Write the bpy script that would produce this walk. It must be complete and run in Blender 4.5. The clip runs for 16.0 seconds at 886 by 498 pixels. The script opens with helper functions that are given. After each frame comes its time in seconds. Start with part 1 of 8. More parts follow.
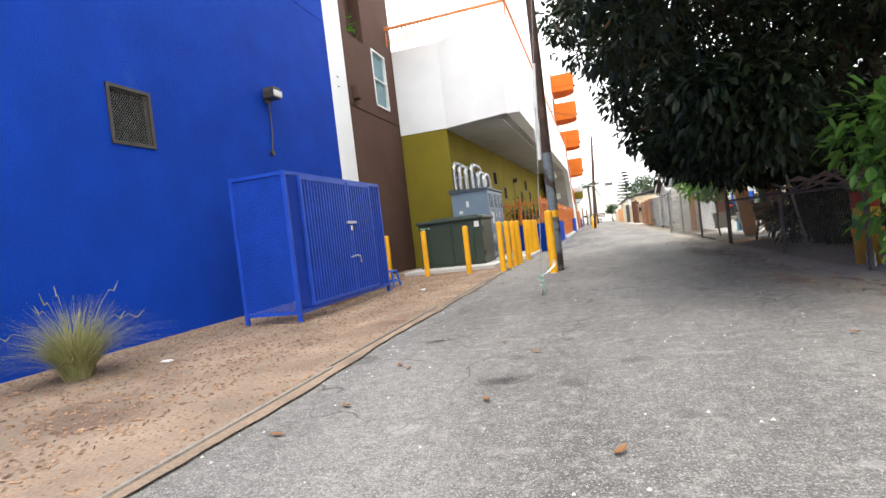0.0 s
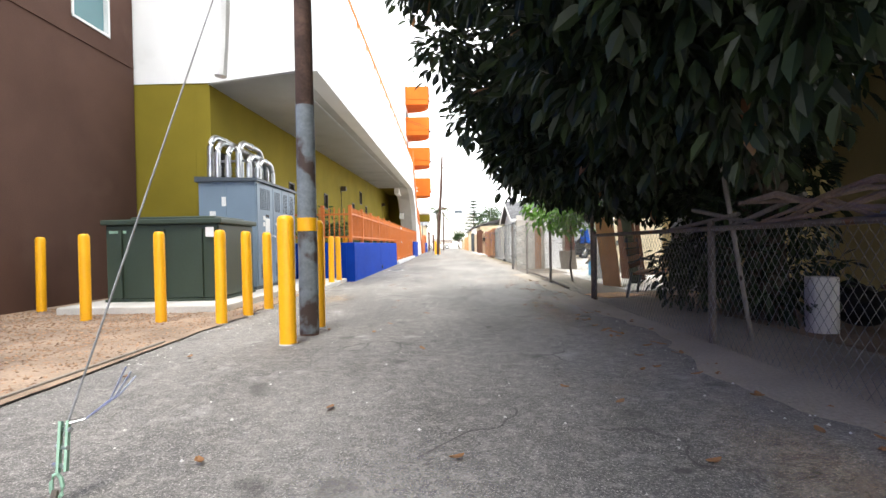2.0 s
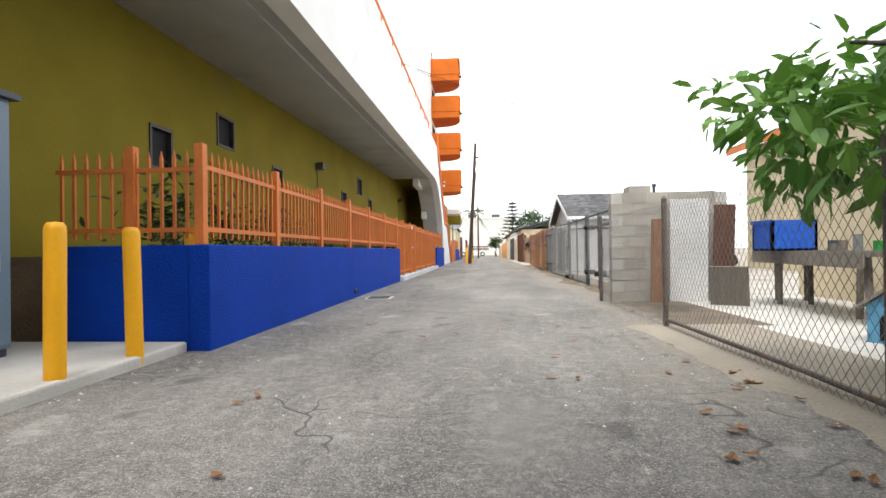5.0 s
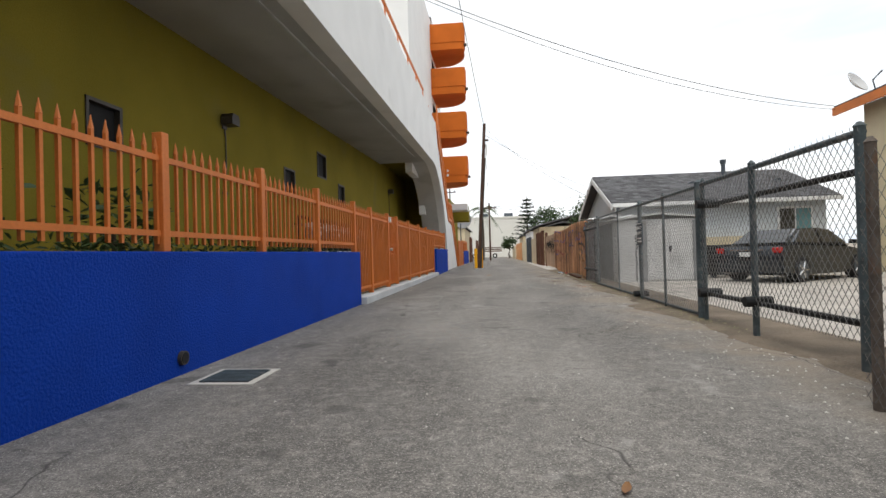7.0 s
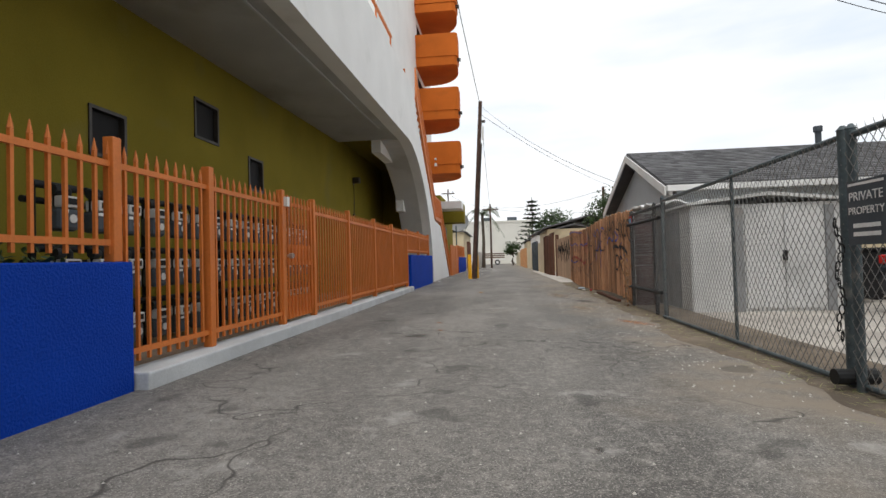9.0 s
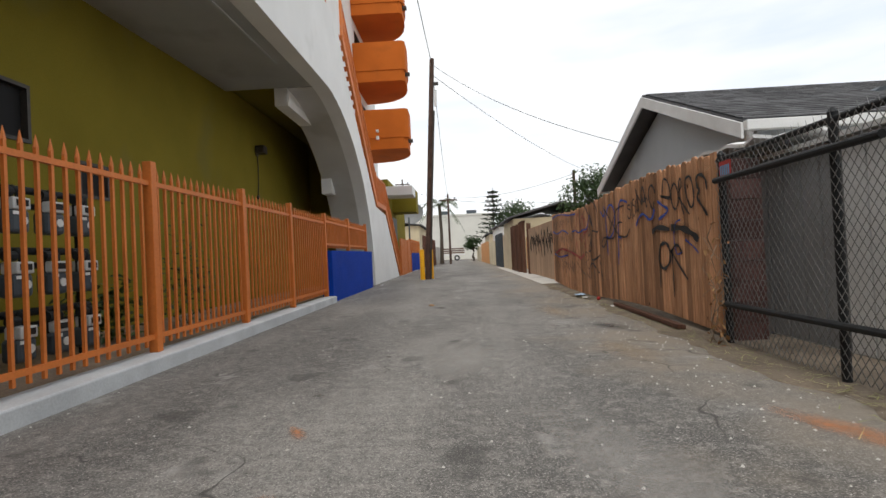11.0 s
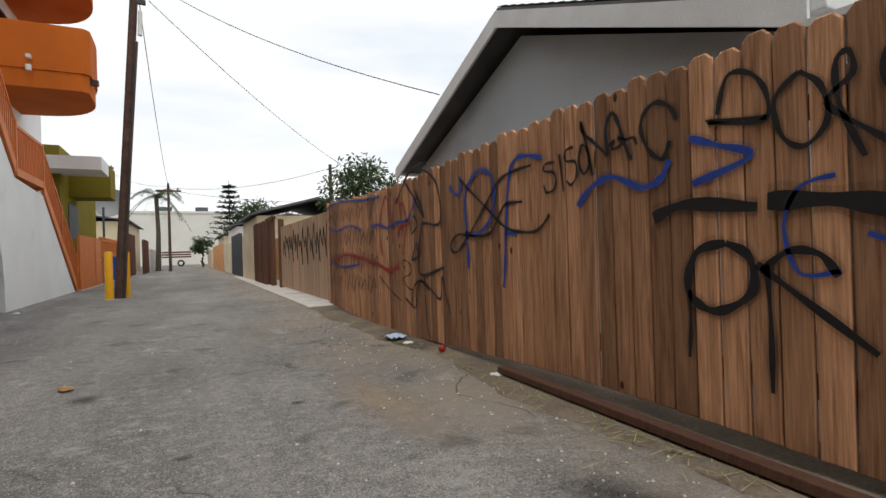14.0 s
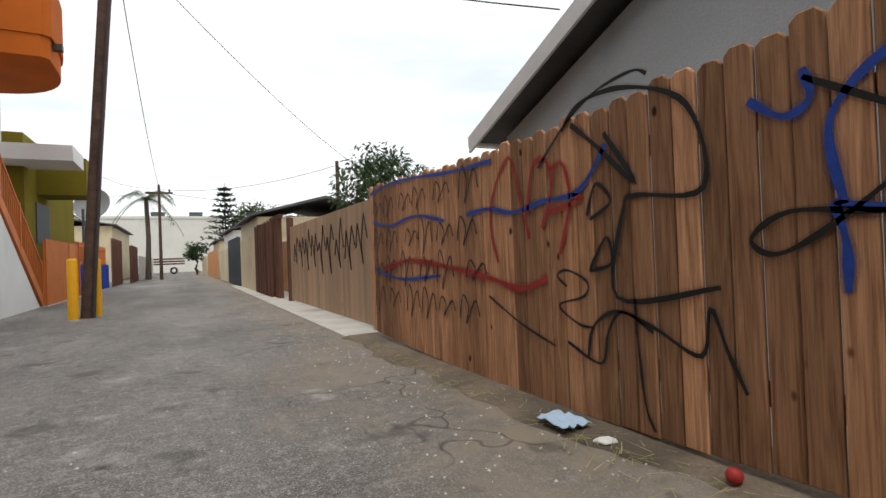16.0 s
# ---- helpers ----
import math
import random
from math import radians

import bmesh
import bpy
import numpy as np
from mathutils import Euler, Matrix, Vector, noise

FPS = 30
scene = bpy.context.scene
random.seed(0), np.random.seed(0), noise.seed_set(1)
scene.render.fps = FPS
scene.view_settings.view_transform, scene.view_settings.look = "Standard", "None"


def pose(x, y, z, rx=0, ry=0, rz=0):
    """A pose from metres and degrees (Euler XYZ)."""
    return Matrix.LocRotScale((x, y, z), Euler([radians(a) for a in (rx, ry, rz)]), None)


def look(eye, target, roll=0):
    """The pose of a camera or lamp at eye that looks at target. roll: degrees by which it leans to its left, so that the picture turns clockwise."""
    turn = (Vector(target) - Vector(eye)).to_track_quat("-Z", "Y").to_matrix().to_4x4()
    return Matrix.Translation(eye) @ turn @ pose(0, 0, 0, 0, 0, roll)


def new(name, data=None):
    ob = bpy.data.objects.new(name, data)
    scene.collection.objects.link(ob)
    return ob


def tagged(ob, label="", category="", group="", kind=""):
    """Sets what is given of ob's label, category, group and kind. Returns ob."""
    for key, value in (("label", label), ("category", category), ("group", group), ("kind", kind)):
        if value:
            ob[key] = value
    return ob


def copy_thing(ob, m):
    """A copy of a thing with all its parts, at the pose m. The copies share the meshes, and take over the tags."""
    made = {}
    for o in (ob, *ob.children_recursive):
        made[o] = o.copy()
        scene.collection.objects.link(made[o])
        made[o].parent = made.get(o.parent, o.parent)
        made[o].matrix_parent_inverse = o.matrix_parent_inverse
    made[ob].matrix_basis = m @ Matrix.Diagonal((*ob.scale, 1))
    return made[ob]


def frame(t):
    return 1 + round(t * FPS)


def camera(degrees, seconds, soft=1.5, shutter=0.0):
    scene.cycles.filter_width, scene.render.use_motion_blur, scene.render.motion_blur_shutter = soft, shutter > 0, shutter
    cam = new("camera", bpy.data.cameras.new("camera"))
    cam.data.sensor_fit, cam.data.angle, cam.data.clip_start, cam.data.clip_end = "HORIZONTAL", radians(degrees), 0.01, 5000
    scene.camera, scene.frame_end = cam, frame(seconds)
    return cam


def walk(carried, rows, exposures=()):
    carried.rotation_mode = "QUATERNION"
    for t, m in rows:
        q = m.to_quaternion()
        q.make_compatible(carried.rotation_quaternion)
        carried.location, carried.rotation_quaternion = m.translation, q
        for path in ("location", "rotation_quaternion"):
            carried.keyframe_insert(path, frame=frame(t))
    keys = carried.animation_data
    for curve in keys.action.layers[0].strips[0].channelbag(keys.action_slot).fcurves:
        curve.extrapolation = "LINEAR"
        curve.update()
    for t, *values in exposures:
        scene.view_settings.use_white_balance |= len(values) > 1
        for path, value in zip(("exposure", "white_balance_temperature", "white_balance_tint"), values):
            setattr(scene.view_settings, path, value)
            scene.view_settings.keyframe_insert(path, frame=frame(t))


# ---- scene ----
cam = camera(82.0, 16.0)
# seconds, x, y, z, yaw, pitch, roll
ROWS = [
    (0.0, -0.000, -0.000, 0.918, 16.75, -1.52, 6.63),
    (0.5, -0.092, 1.280, 0.884, 9.62, -0.98, 6.93),
    (1.0, 0.033, 2.456, 0.875, 3.01, -1.00, 4.89),
    (1.5, 0.345, 3.70, 0.870, -0.50, -0.80, 1.75),
    (2.0, 0.605, 4.960, 0.868, 0.38, -0.56, 1.10),
    (2.5, 0.725, 6.200, 0.892, 0.92, -0.43, 0.88),
    (3.0, 0.725, 7.460, 0.905, 1.15, -0.35, 0.85),
    (3.5, 0.760, 8.800, 0.890, 1.47, -0.23, 0.72),
    (4.0, 0.800, 10.170, 0.870, 2.30, -0.10, 0.52),
    (4.5, 0.810, 11.540, 0.858, 3.64, 0.10, 0.45),
    (7.0, 0.810, 18.745, 0.875, 5.90, 0.52, 1.64),
    (7.5, 0.811, 20.207, 0.897, 5.54, 0.61, 1.70),
    (8.0, 0.910, 21.665, 0.918, 5.70, 0.88, 1.61),
    (10.5, 1.118, 27.759, 0.864, 7.12, 1.34, 1.79),
    (11.0, 1.074, 28.897, 0.887, 1.89, 0.61, 2.76),
    (11.5, 1.007, 29.819, 0.887, -6.96, -0.08, 3.10),
    (12.0, 1.050, 30.694, 0.886, -14.42, -0.20, 2.99),
    (12.5, 1.142, 31.482, 0.883, -17.29, -0.02, 2.60),
    (13.0, 1.227, 32.232, 0.884, -22.36, -0.34, 2.57),
    (13.5, 1.281, 32.792, 0.886, -25.69, 0.11, 2.03),
    (14.0, 1.337, 33.308, 0.908, -26.63, 0.09, 1.80),
    (14.5, 1.458, 34.077, 0.925, -26.49, -0.13, 1.78),
    (15.0, 1.475, 34.702, 0.934, -26.15, 0.05, 2.06),
    (15.5, 1.454, 35.396, 0.922, -26.68, 0.30, 1.86),
    (16.0, 1.471, 36.067, 0.925, -27.10, 0.63, 2.20),
]
walk(cam, [(t, pose(x, y, z, 90 + pitch, roll, yaw)) for t, x, y, z, yaw, pitch, roll in ROWS],
     [(0.0, 1.3), (1.5, 1.7), (3.0, 1.75), (4.0, 1.5), (4.6, 1.18), (6.8, 0.14), (10.5, -0.08), (11.5, 0.0), (12.5, -0.2), (14.0, -0.12), (16.0, 0.0)])

# ---------------------------------------------------------------- light
SUN_ELEV, SUN_ROT = 63.5, 195.6
world = bpy.data.worlds.new("overcast_sky")
scene.world = world
world.use_nodes = True
wn, wl = world.node_tree.nodes, world.node_tree.links
bg = wn["Background"]
sky = wn.new("ShaderNodeTexSky")
sky.sky_type, sky.sun_disc = "NISHITA", False
sky.sun_elevation, sky.sun_rotation = radians(SUN_ELEV), radians(SUN_ROT)
grey = wn.new("ShaderNodeHueSaturation")
grey.inputs["Saturation"].default_value = 0.45
wl.new(sky.outputs[0], grey.inputs["Color"])
coord = wn.new("ShaderNodeTexCoord")
stretch = wn.new("ShaderNodeMapping")
stretch.inputs["Scale"].default_value = (1.0, 1.0, 4.5)
wl.new(coord.outputs["Generated"], stretch.inputs[0])
cloud = wn.new("ShaderNodeTexNoise")
cloud.inputs["Scale"].default_value, cloud.inputs["Detail"].default_value = 1.9, 6.0
wl.new(stretch.outputs[0], cloud.inputs["Vector"])
cover = wn.new("ShaderNodeValToRGB")
cover.color_ramp.elements[0].position, cover.color_ramp.elements[0].color = 0.24, (9.6, 11.2, 12.9, 1)
cover.color_ramp.elements[1].position, cover.color_ramp.elements[1].color = 0.5, (14.2, 14.4, 14.6, 1)
wl.new(cloud.outputs[0], cover.inputs[0])
blend = wn.new("ShaderNodeMix")
blend.data_type = "RGBA"
blend.inputs[0].default_value = 0.86
wl.new(grey.outputs[0], blend.inputs[6])
wl.new(cover.outputs[0], blend.inputs[7])
wl.new(blend.outputs[2], bg.inputs[0])
bg.inputs[1].default_value = 0.086
sun_data = bpy.data.lights.new("sun", "SUN")
sun_data.energy, sun_data.angle, sun_data.color = 1.5, radians(26), (1.0, 0.96, 0.9)
sun = new("sun", sun_data)
sun.matrix_basis = look((-3.5, -12.5, 26), (0, 0, 0))


# ---------------------------------------------------------------- materials
def node_mat(name):
    m = bpy.data.materials.new(name)
    m.use_nodes = True
    return m, m.node_tree.nodes, m.node_tree.links, m.node_tree.nodes["Principled BSDF"]


def surface(name, colour, rough=0.7, vary=0.15, scale=3.0, fine=60.0, bump=0.15, metal=0.0, spec=0.4, random_per=0.0, stain=None, stain_scale=0.7, stain_at=0.6, island=0.0, depth=0.01):
    """A painted or natural surface with grain at two scales, optional stains and optional change from piece to piece."""
    m, n, l, p = node_mat(name)
    tc = n.new("ShaderNodeTexCoord")
    geo = n.new("ShaderNodeNewGeometry")
    big, small = n.new("ShaderNodeTexNoise"), n.new("ShaderNodeTexNoise")
    big.inputs["Scale"].default_value, big.inputs["Detail"].default_value = scale, 5.0
    small.inputs["Scale"].default_value, small.inputs["Detail"].default_value = fine, 4.0
    for t in (big, small):
        l.new(geo.outputs["Position"], t.inputs["Vector"])
    ramp = n.new("ShaderNodeMapRange")
    ramp.inputs["From Min"].default_value, ramp.inputs["From Max"].default_value = 0.3, 0.7
    ramp.inputs["To Min"].default_value, ramp.inputs["To Max"].default_value = 1 - vary, 1 + vary
    l.new(big.outputs[0], ramp.inputs[0])
    ramp2 = n.new("ShaderNodeMapRange")
    ramp2.inputs["From Min"].default_value, ramp2.inputs["From Max"].default_value = 0.3, 0.7
    ramp2.inputs["To Min"].default_value, ramp2.inputs["To Max"].default_value = 1 - vary * 0.6, 1 + vary * 0.6
    l.new(small.outputs[0], ramp2.inputs[0])
    mul = n.new("ShaderNodeMath")
    mul.operation = "MULTIPLY"
    l.new(ramp.outputs[0], mul.inputs[0])
    l.new(ramp2.outputs[0], mul.inputs[1])
    last = mul.outputs[0]
    if random_per or island:
        if random_per:
            info = n.new("ShaderNodeObjectInfo")
            source, amount = info.outputs["Random"], random_per
        else:
            source, amount = geo.outputs["Random Per Island"], island
        r3 = n.new("ShaderNodeMapRange")
        r3.inputs["To Min"].default_value, r3.inputs["To Max"].default_value = 1 - amount, 1 + amount
        l.new(source, r3.inputs[0])
        mul2 = n.new("ShaderNodeMath")
        mul2.operation = "MULTIPLY"
        l.new(last, mul2.inputs[0])
        l.new(r3.outputs[0], mul2.inputs[1])
        last = mul2.outputs[0]
    tint = n.new("ShaderNodeVectorMath")
    tint.operation = "SCALE"
    tint.inputs[0].default_value = colour
    l.new(last, tint.inputs["Scale"])
    out = tint.outputs[0]
    if stain:
        st = n.new("ShaderNodeTexNoise")
        st.inputs["Scale"].default_value, st.inputs["Detail"].default_value = stain_scale, 8.0
        l.new(geo.outputs["Position"], st.inputs["Vector"])
        sr = n.new("ShaderNodeMapRange")
        sr.inputs["From Min"].default_value, sr.inputs["From Max"].default_value = stain_at, stain_at + 0.1
        l.new(st.outputs[0], sr.inputs[0])
        mx = n.new("ShaderNodeMix")
        mx.data_type = "RGBA"
        l.new(sr.outputs[0], mx.inputs[0])
        l.new(out, mx.inputs[6])
        mx.inputs[7].default_value = (*stain, 1)
        out = mx.outputs[2]
    l.new(out, p.inputs["Base Color"])
    p.inputs["Roughness"].default_value, p.inputs["Metallic"].default_value = rough, metal
    p.inputs["Specular IOR Level"].default_value = spec
    if bump:
        b = n.new("ShaderNodeBump")
        b.inputs["Strength"].default_value, b.inputs["Distance"].default_value = bump, depth
        l.new(small.outputs[0], b.inputs["Height"])
        l.new(b.outputs[0], p.inputs["Normal"])
    return m


def asphalt_material():
    m, n, l, p = node_mat("asphalt")
    geo = n.new("ShaderNodeNewGeometry")

    def noise_at(scale, detail=6.0, rough=0.55, stretch=None):
        t = n.new("ShaderNodeTexNoise")
        t.inputs["Scale"].default_value, t.inputs["Detail"].default_value, t.inputs["Roughness"].default_value = scale, detail, rough
        src = geo.outputs["Position"]
        if stretch:
            mp = n.new("ShaderNodeMapping")
            mp.inputs["Scale"].default_value = stretch
            l.new(src, mp.inputs[0])
            src = mp.outputs[0]
        l.new(src, t.inputs["Vector"])
        return t.outputs[0]

    def span(src, a, b, c=0.0, d=1.0):
        r = n.new("ShaderNodeMapRange")
        for k, v in zip(("From Min", "From Max", "To Min", "To Max"), (a, b, c, d)):
            r.inputs[k].default_value = v
        l.new(src, r.inputs[0])
        return r.outputs[0]

    def mix(fac, a, b):
        x = n.new("ShaderNodeMix")
        x.data_type = "RGBA"
        l.new(fac, x.inputs[0])
        for sock, v in ((x.inputs[6], a), (x.inputs[7], b)):
            if isinstance(v, tuple):
                sock.default_value = (*v, 1)
            else:
                l.new(v, sock)
        return x.outputs[2]

    def math2(op, a, b):
        x = n.new("ShaderNodeMath")
        x.operation = op
        for s, v in zip(x.inputs, (a, b)):
            if isinstance(v, (int, float)):
                s.default_value = v
            else:
                l.new(v, s)
        return x.outputs[0]

    base = mix(span(noise_at(0.55, 7, 0.6, (1.4, 0.45, 1)), 0.38, 0.66), (0.095, 0.09, 0.084), (0.225, 0.212, 0.195))
    grain = noise_at(95.0, 4.0, 0.75)
    mid = noise_at(11.0, 6.0, 0.7)
    base = mix(span(mid, 0.50, 0.72, 0.0, 0.75), base, (0.34, 0.318, 0.285))
    base = mix(span(mid, 0.47, 0.28, 0.0, 0.75), base, (0.085, 0.08, 0.074))
    base = mix(span(grain, 0.53, 0.66, 0.0, 0.85), base, (0.46, 0.43, 0.39))
    base = mix(span(grain, 0.46, 0.34, 0.0, 0.9), base, (0.045, 0.042, 0.039))
    speck = noise_at(36.0, 3.0, 0.8)
    base = mix(span(speck, 0.55, 0.68, 0.0, 0.5), base, (0.42, 0.395, 0.36))
    base = mix(span(speck, 0.45, 0.34, 0.0, 0.6), base, (0.055, 0.051, 0.046))
    stone = n.new("ShaderNodeTexVoronoi")
    stone.inputs["Scale"].default_value = 75.0
    l.new(geo.outputs["Position"], stone.inputs["Vector"])
    base = mix(math2("MULTIPLY", span(stone.outputs["Distance"], 0.26, 0.16), span(noise_at(55.0, 1), 0.52, 0.56)), base, (0.5, 0.47, 0.43))
    # pale dust towards both edges and in broad patches
    sep = n.new("ShaderNodeSeparateXYZ")
    l.new(geo.outputs["Position"], sep.inputs[0])
    edge = math2("ADD", sep.outputs[0], span(noise_at(0.7), 0.3, 0.7, -0.9, 0.9))
    dust = math2("MULTIPLY", span(edge, 2.0, 3.2), span(noise_at(3.0), 0.35, 0.6, 0.35, 1.0))
    base = mix(dust, base, (0.25, 0.21, 0.165))
    base = mix(math2("MULTIPLY", span(noise_at(1.6, 8, 0.65), 0.60, 0.72), 0.7), base, (0.40, 0.385, 0.36))
    # dark oil spots and damp patches
    oil = span(noise_at(2.3, 3, 0.4), 0.645, 0.70)
    base = mix(math2("MULTIPLY", oil, 0.5), base, (0.045, 0.043, 0.04))
    # cracks
    wob = n.new("ShaderNodeTexNoise")
    wob.inputs["Scale"].default_value = 1.7
    l.new(geo.outputs["Position"], wob.inputs["Vector"])
    warp = n.new("ShaderNodeVectorMath")
    warp.operation = "ADD"
    l.new(geo.outputs["Position"], warp.inputs[0])
    l.new(wob.outputs[1], warp.inputs[1])
    vor = n.new("ShaderNodeTexVoronoi")
    vor.feature = "DISTANCE_TO_EDGE"
    vor.inputs["Scale"].default_value = 0.42
    l.new(warp.outputs[0], vor.inputs["Vector"])
    crack = math2("MULTIPLY", span(vor.outputs[0], 0.006, 0.001), span(noise_at(0.8), 0.46, 0.56))
    base = mix(math2("MULTIPLY", crack, 0.8), base, (0.04, 0.037, 0.034))
    l.new(base, p.inputs["Base Color"])
    l.new(span(noise_at(1.1), 0.3, 0.7, 0.72, 0.92), p.inputs["Roughness"])
    p.inputs["Specular IOR Level"].default_value = 0.35
    b = n.new("ShaderNodeBump")
    b.inputs["Strength"].default_value, b.inputs["Distance"].default_value = 0.5, 0.006
    l.new(grain, b.inputs["Height"])
    b2 = n.new("ShaderNodeBump")
    b2.inputs["Strength"].default_value, b2.inputs["Distance"].default_value = 0.5, 0.03
    l.new(noise_at(2.5), b2.inputs["Height"])
    l.new(b.outputs[0], b2.inputs["Normal"])
    l.new(b2.outputs[0], p.inputs["Normal"])
    return m


def wood_material(name, light, dark, per=0.35, grain=1.0):
    m, n, l, p = node_mat(name)
    tc = n.new("ShaderNodeTexCoord")
    info = n.new("ShaderNodeObjectInfo")
    shift = n.new("ShaderNodeVectorMath")
    shift.operation = "ADD"
    l.new(tc.outputs["Object"], shift.inputs[0])
    comb = n.new("ShaderNodeCombineXYZ")
    k = n.new("ShaderNodeMath")
    k.operation = "MULTIPLY"
    k.inputs[1].default_value = 37.0
    l.new(info.outputs["Random"], k.inputs[0])
    for i in range(3):
        l.new(k.outputs[0], comb.inputs[i])
    l.new(comb.outputs[0], shift.inputs[1])
    mp = n.new("ShaderNodeMapping")
    mp.inputs["Scale"].default_value = (9 * grain, 9 * grain, 0.8 * grain)
    l.new(shift.outputs[0], mp.inputs[0])
    nz = n.new("ShaderNodeTexNoise")
    nz.inputs["Scale"].default_value, nz.inputs["Detail"].default_value, nz.inputs["Distortion"].default_value = 2.2, 8.0, 1.6
    l.new(mp.outputs[0], nz.inputs["Vector"])
    mp3 = n.new("ShaderNodeMapping")
    mp3.inputs["Scale"].default_value = (95 * grain, 95 * grain, 2.2 * grain)
    l.new(shift.outputs[0], mp3.inputs[0])
    fibre = n.new("ShaderNodeTexNoise")
    fibre.inputs["Scale"].default_value, fibre.inputs["Detail"].default_value, fibre.inputs["Roughness"].default_value = 1.0, 5.0, 0.7
    l.new(mp3.outputs[0], fibre.inputs["Vector"])
    ramp = n.new("ShaderNodeMix")
    ramp.data_type = "RGBA"
    ramp.inputs[6].default_value, ramp.inputs[7].default_value = (*dark, 1), (*light, 1)
    half = n.new("ShaderNodeMix")
    half.inputs[0].default_value = 0.55
    l.new(nz.outputs[0], half.inputs[2])
    l.new(fibre.outputs[0], half.inputs[3])
    spread = n.new("ShaderNodeMapRange")
    spread.inputs["From Min"].default_value, spread.inputs["From Max"].default_value = 0.3, 0.66
    l.new(half.outputs[0], spread.inputs[0])
    l.new(spread.outputs[0], ramp.inputs[0])
    kn = n.new("ShaderNodeTexVoronoi")
    kn.inputs["Scale"].default_value = 3.2
    mp2 = n.new("ShaderNodeMapping")
    mp2.inputs["Scale"].default_value = (1.3, 1.3, 0.75)
    l.new(shift.outputs[0], mp2.inputs[0])
    l.new(mp2.outputs[0], kn.inputs["Vector"])
    kr = n.new("ShaderNodeMapRange")
    kr.inputs["From Min"].default_value, kr.inputs["From Max"].default_value = 0.04, 0.075
    l.new(kn.outputs["Distance"], kr.inputs[0])
    knot = n.new("ShaderNodeMix")
    knot.data_type = "RGBA"
    l.new(kr.outputs[0], knot.inputs[0])
    knot.inputs[6].default_value = (dark[0] * 0.35, dark[1] * 0.3, dark[2] * 0.3, 1)
    l.new(ramp.outputs[2], knot.inputs[7])
    hs = n.new("ShaderNodeHueSaturation")
    rr = n.new("ShaderNodeMapRange")
    rr.inputs["To Min"].default_value, rr.inputs["To Max"].default_value = 1 - per, 1 + per * 0.75
    l.new(info.outputs["Random"], rr.inputs[0])
    l.new(rr.outputs[0], hs.inputs["Value"])
    l.new(knot.outputs[2], hs.inputs["Color"])
    l.new(hs.outputs[0], p.inputs["Base Color"])
    p.inputs["Roughness"].default_value, p.inputs["Specular IOR Level"].default_value = 0.85, 0.2
    b = n.new("ShaderNodeBump")
    b.inputs["Strength"].default_value, b.inputs["Distance"].default_value = 0.8, 0.006
    l.new(half.outputs[0], b.inputs["Height"])
    l.new(b.outputs[0], p.inputs["Normal"])
    return m


def leaf_material(name, a, b, rough=0.38):
    m, n, l, p = node_mat(name)
    geo = n.new("ShaderNodeNewGeometry")
    ramp = n.new("ShaderNodeValToRGB")
    ramp.color_ramp.elements[0].color, ramp.color_ramp.elements[1].color = (*a, 1), (*b, 1)
    l.new(geo.outputs["Random Per Island"], ramp.inputs[0])
    l.new(ramp.outputs[0], p.inputs["Base Color"])
    p.inputs["Roughness"].default_value = rough
    tr = n.new("ShaderNodeBsdfTranslucent")
    l.new(ramp.outputs[0], tr.inputs[0])
    mx = n.new("ShaderNodeMixShader")
    mx.inputs[0].default_value = 0.22
    l.new(p.outputs[0], mx.inputs[1])
    l.new(tr.outputs[0], mx.inputs[2])
    l.new(mx.outputs[0], n["Material Output"].inputs[0])
    return m


def glass_material(name, tint):
    m, n, l, p = node_mat(name)
    p.inputs["Base Color"].default_value = (*tint, 1)
    p.inputs["Roughness"].default_value, p.inputs["Specular IOR Level"].default_value = 0.06, 0.8
    return m


ASPHALT = asphalt_material()
EARTH = surface("earth", (0.28, 0.205, 0.145), 0.95, 0.3, 1.6, 45, 0.6, stain=(0.17, 0.115, 0.08), stain_at=0.58, depth=0.02)
SAND = surface("sandy_ground", (0.30, 0.262, 0.212), 0.95, 0.2, 0.8, 50, 0.4, depth=0.02)
CONCRETE = surface("concrete", (0.52, 0.50, 0.46), 0.85, 0.14, 2.0, 70, 0.2, stain=(0.36, 0.34, 0.31), stain_at=0.62)
DRIVE = surface("driveway_concrete", (0.40, 0.37, 0.33), 0.9, 0.2, 1.2, 60, 0.3, stain=(0.27, 0.25, 0.22), stain_at=0.6)
KERB = surface("painted_kerb", (0.55, 0.57, 0.58), 0.7, 0.12, 3.0, 60, 0.2, stain=(0.34, 0.33, 0.31), stain_at=0.64)
BLUE = surface("blue_stucco", (0.003, 0.043, 0.34), 0.75, spec=0.12, vary=0.12, scale=1.5, fine=55, bump=0.9, stain=(0.02, 0.07, 0.33), stain_at=0.68, depth=0.012)
WHITE = surface("white_stucco", (0.80, 0.80, 0.79), 0.75, 0.04, 1.1, 80, 0.35, stain=(0.70, 0.70, 0.68), stain_at=0.64)
# white overhang stucco in a darker grey, putting the underside's shade into the colour
SOFFIT = surface("shade_greyed_stucco", (0.54, 0.535, 0.515), 0.8, 0.07, 0.9, 70, 0.4, stain=(0.45, 0.445, 0.42), stain_at=0.6)
OLIVE = surface("olive_stucco", (0.215, 0.172, 0.022), 0.85, spec=0.12, vary=0.1, scale=0.9, fine=60, bump=0.5, stain=(0.20, 0.165, 0.035), stain_at=0.6)
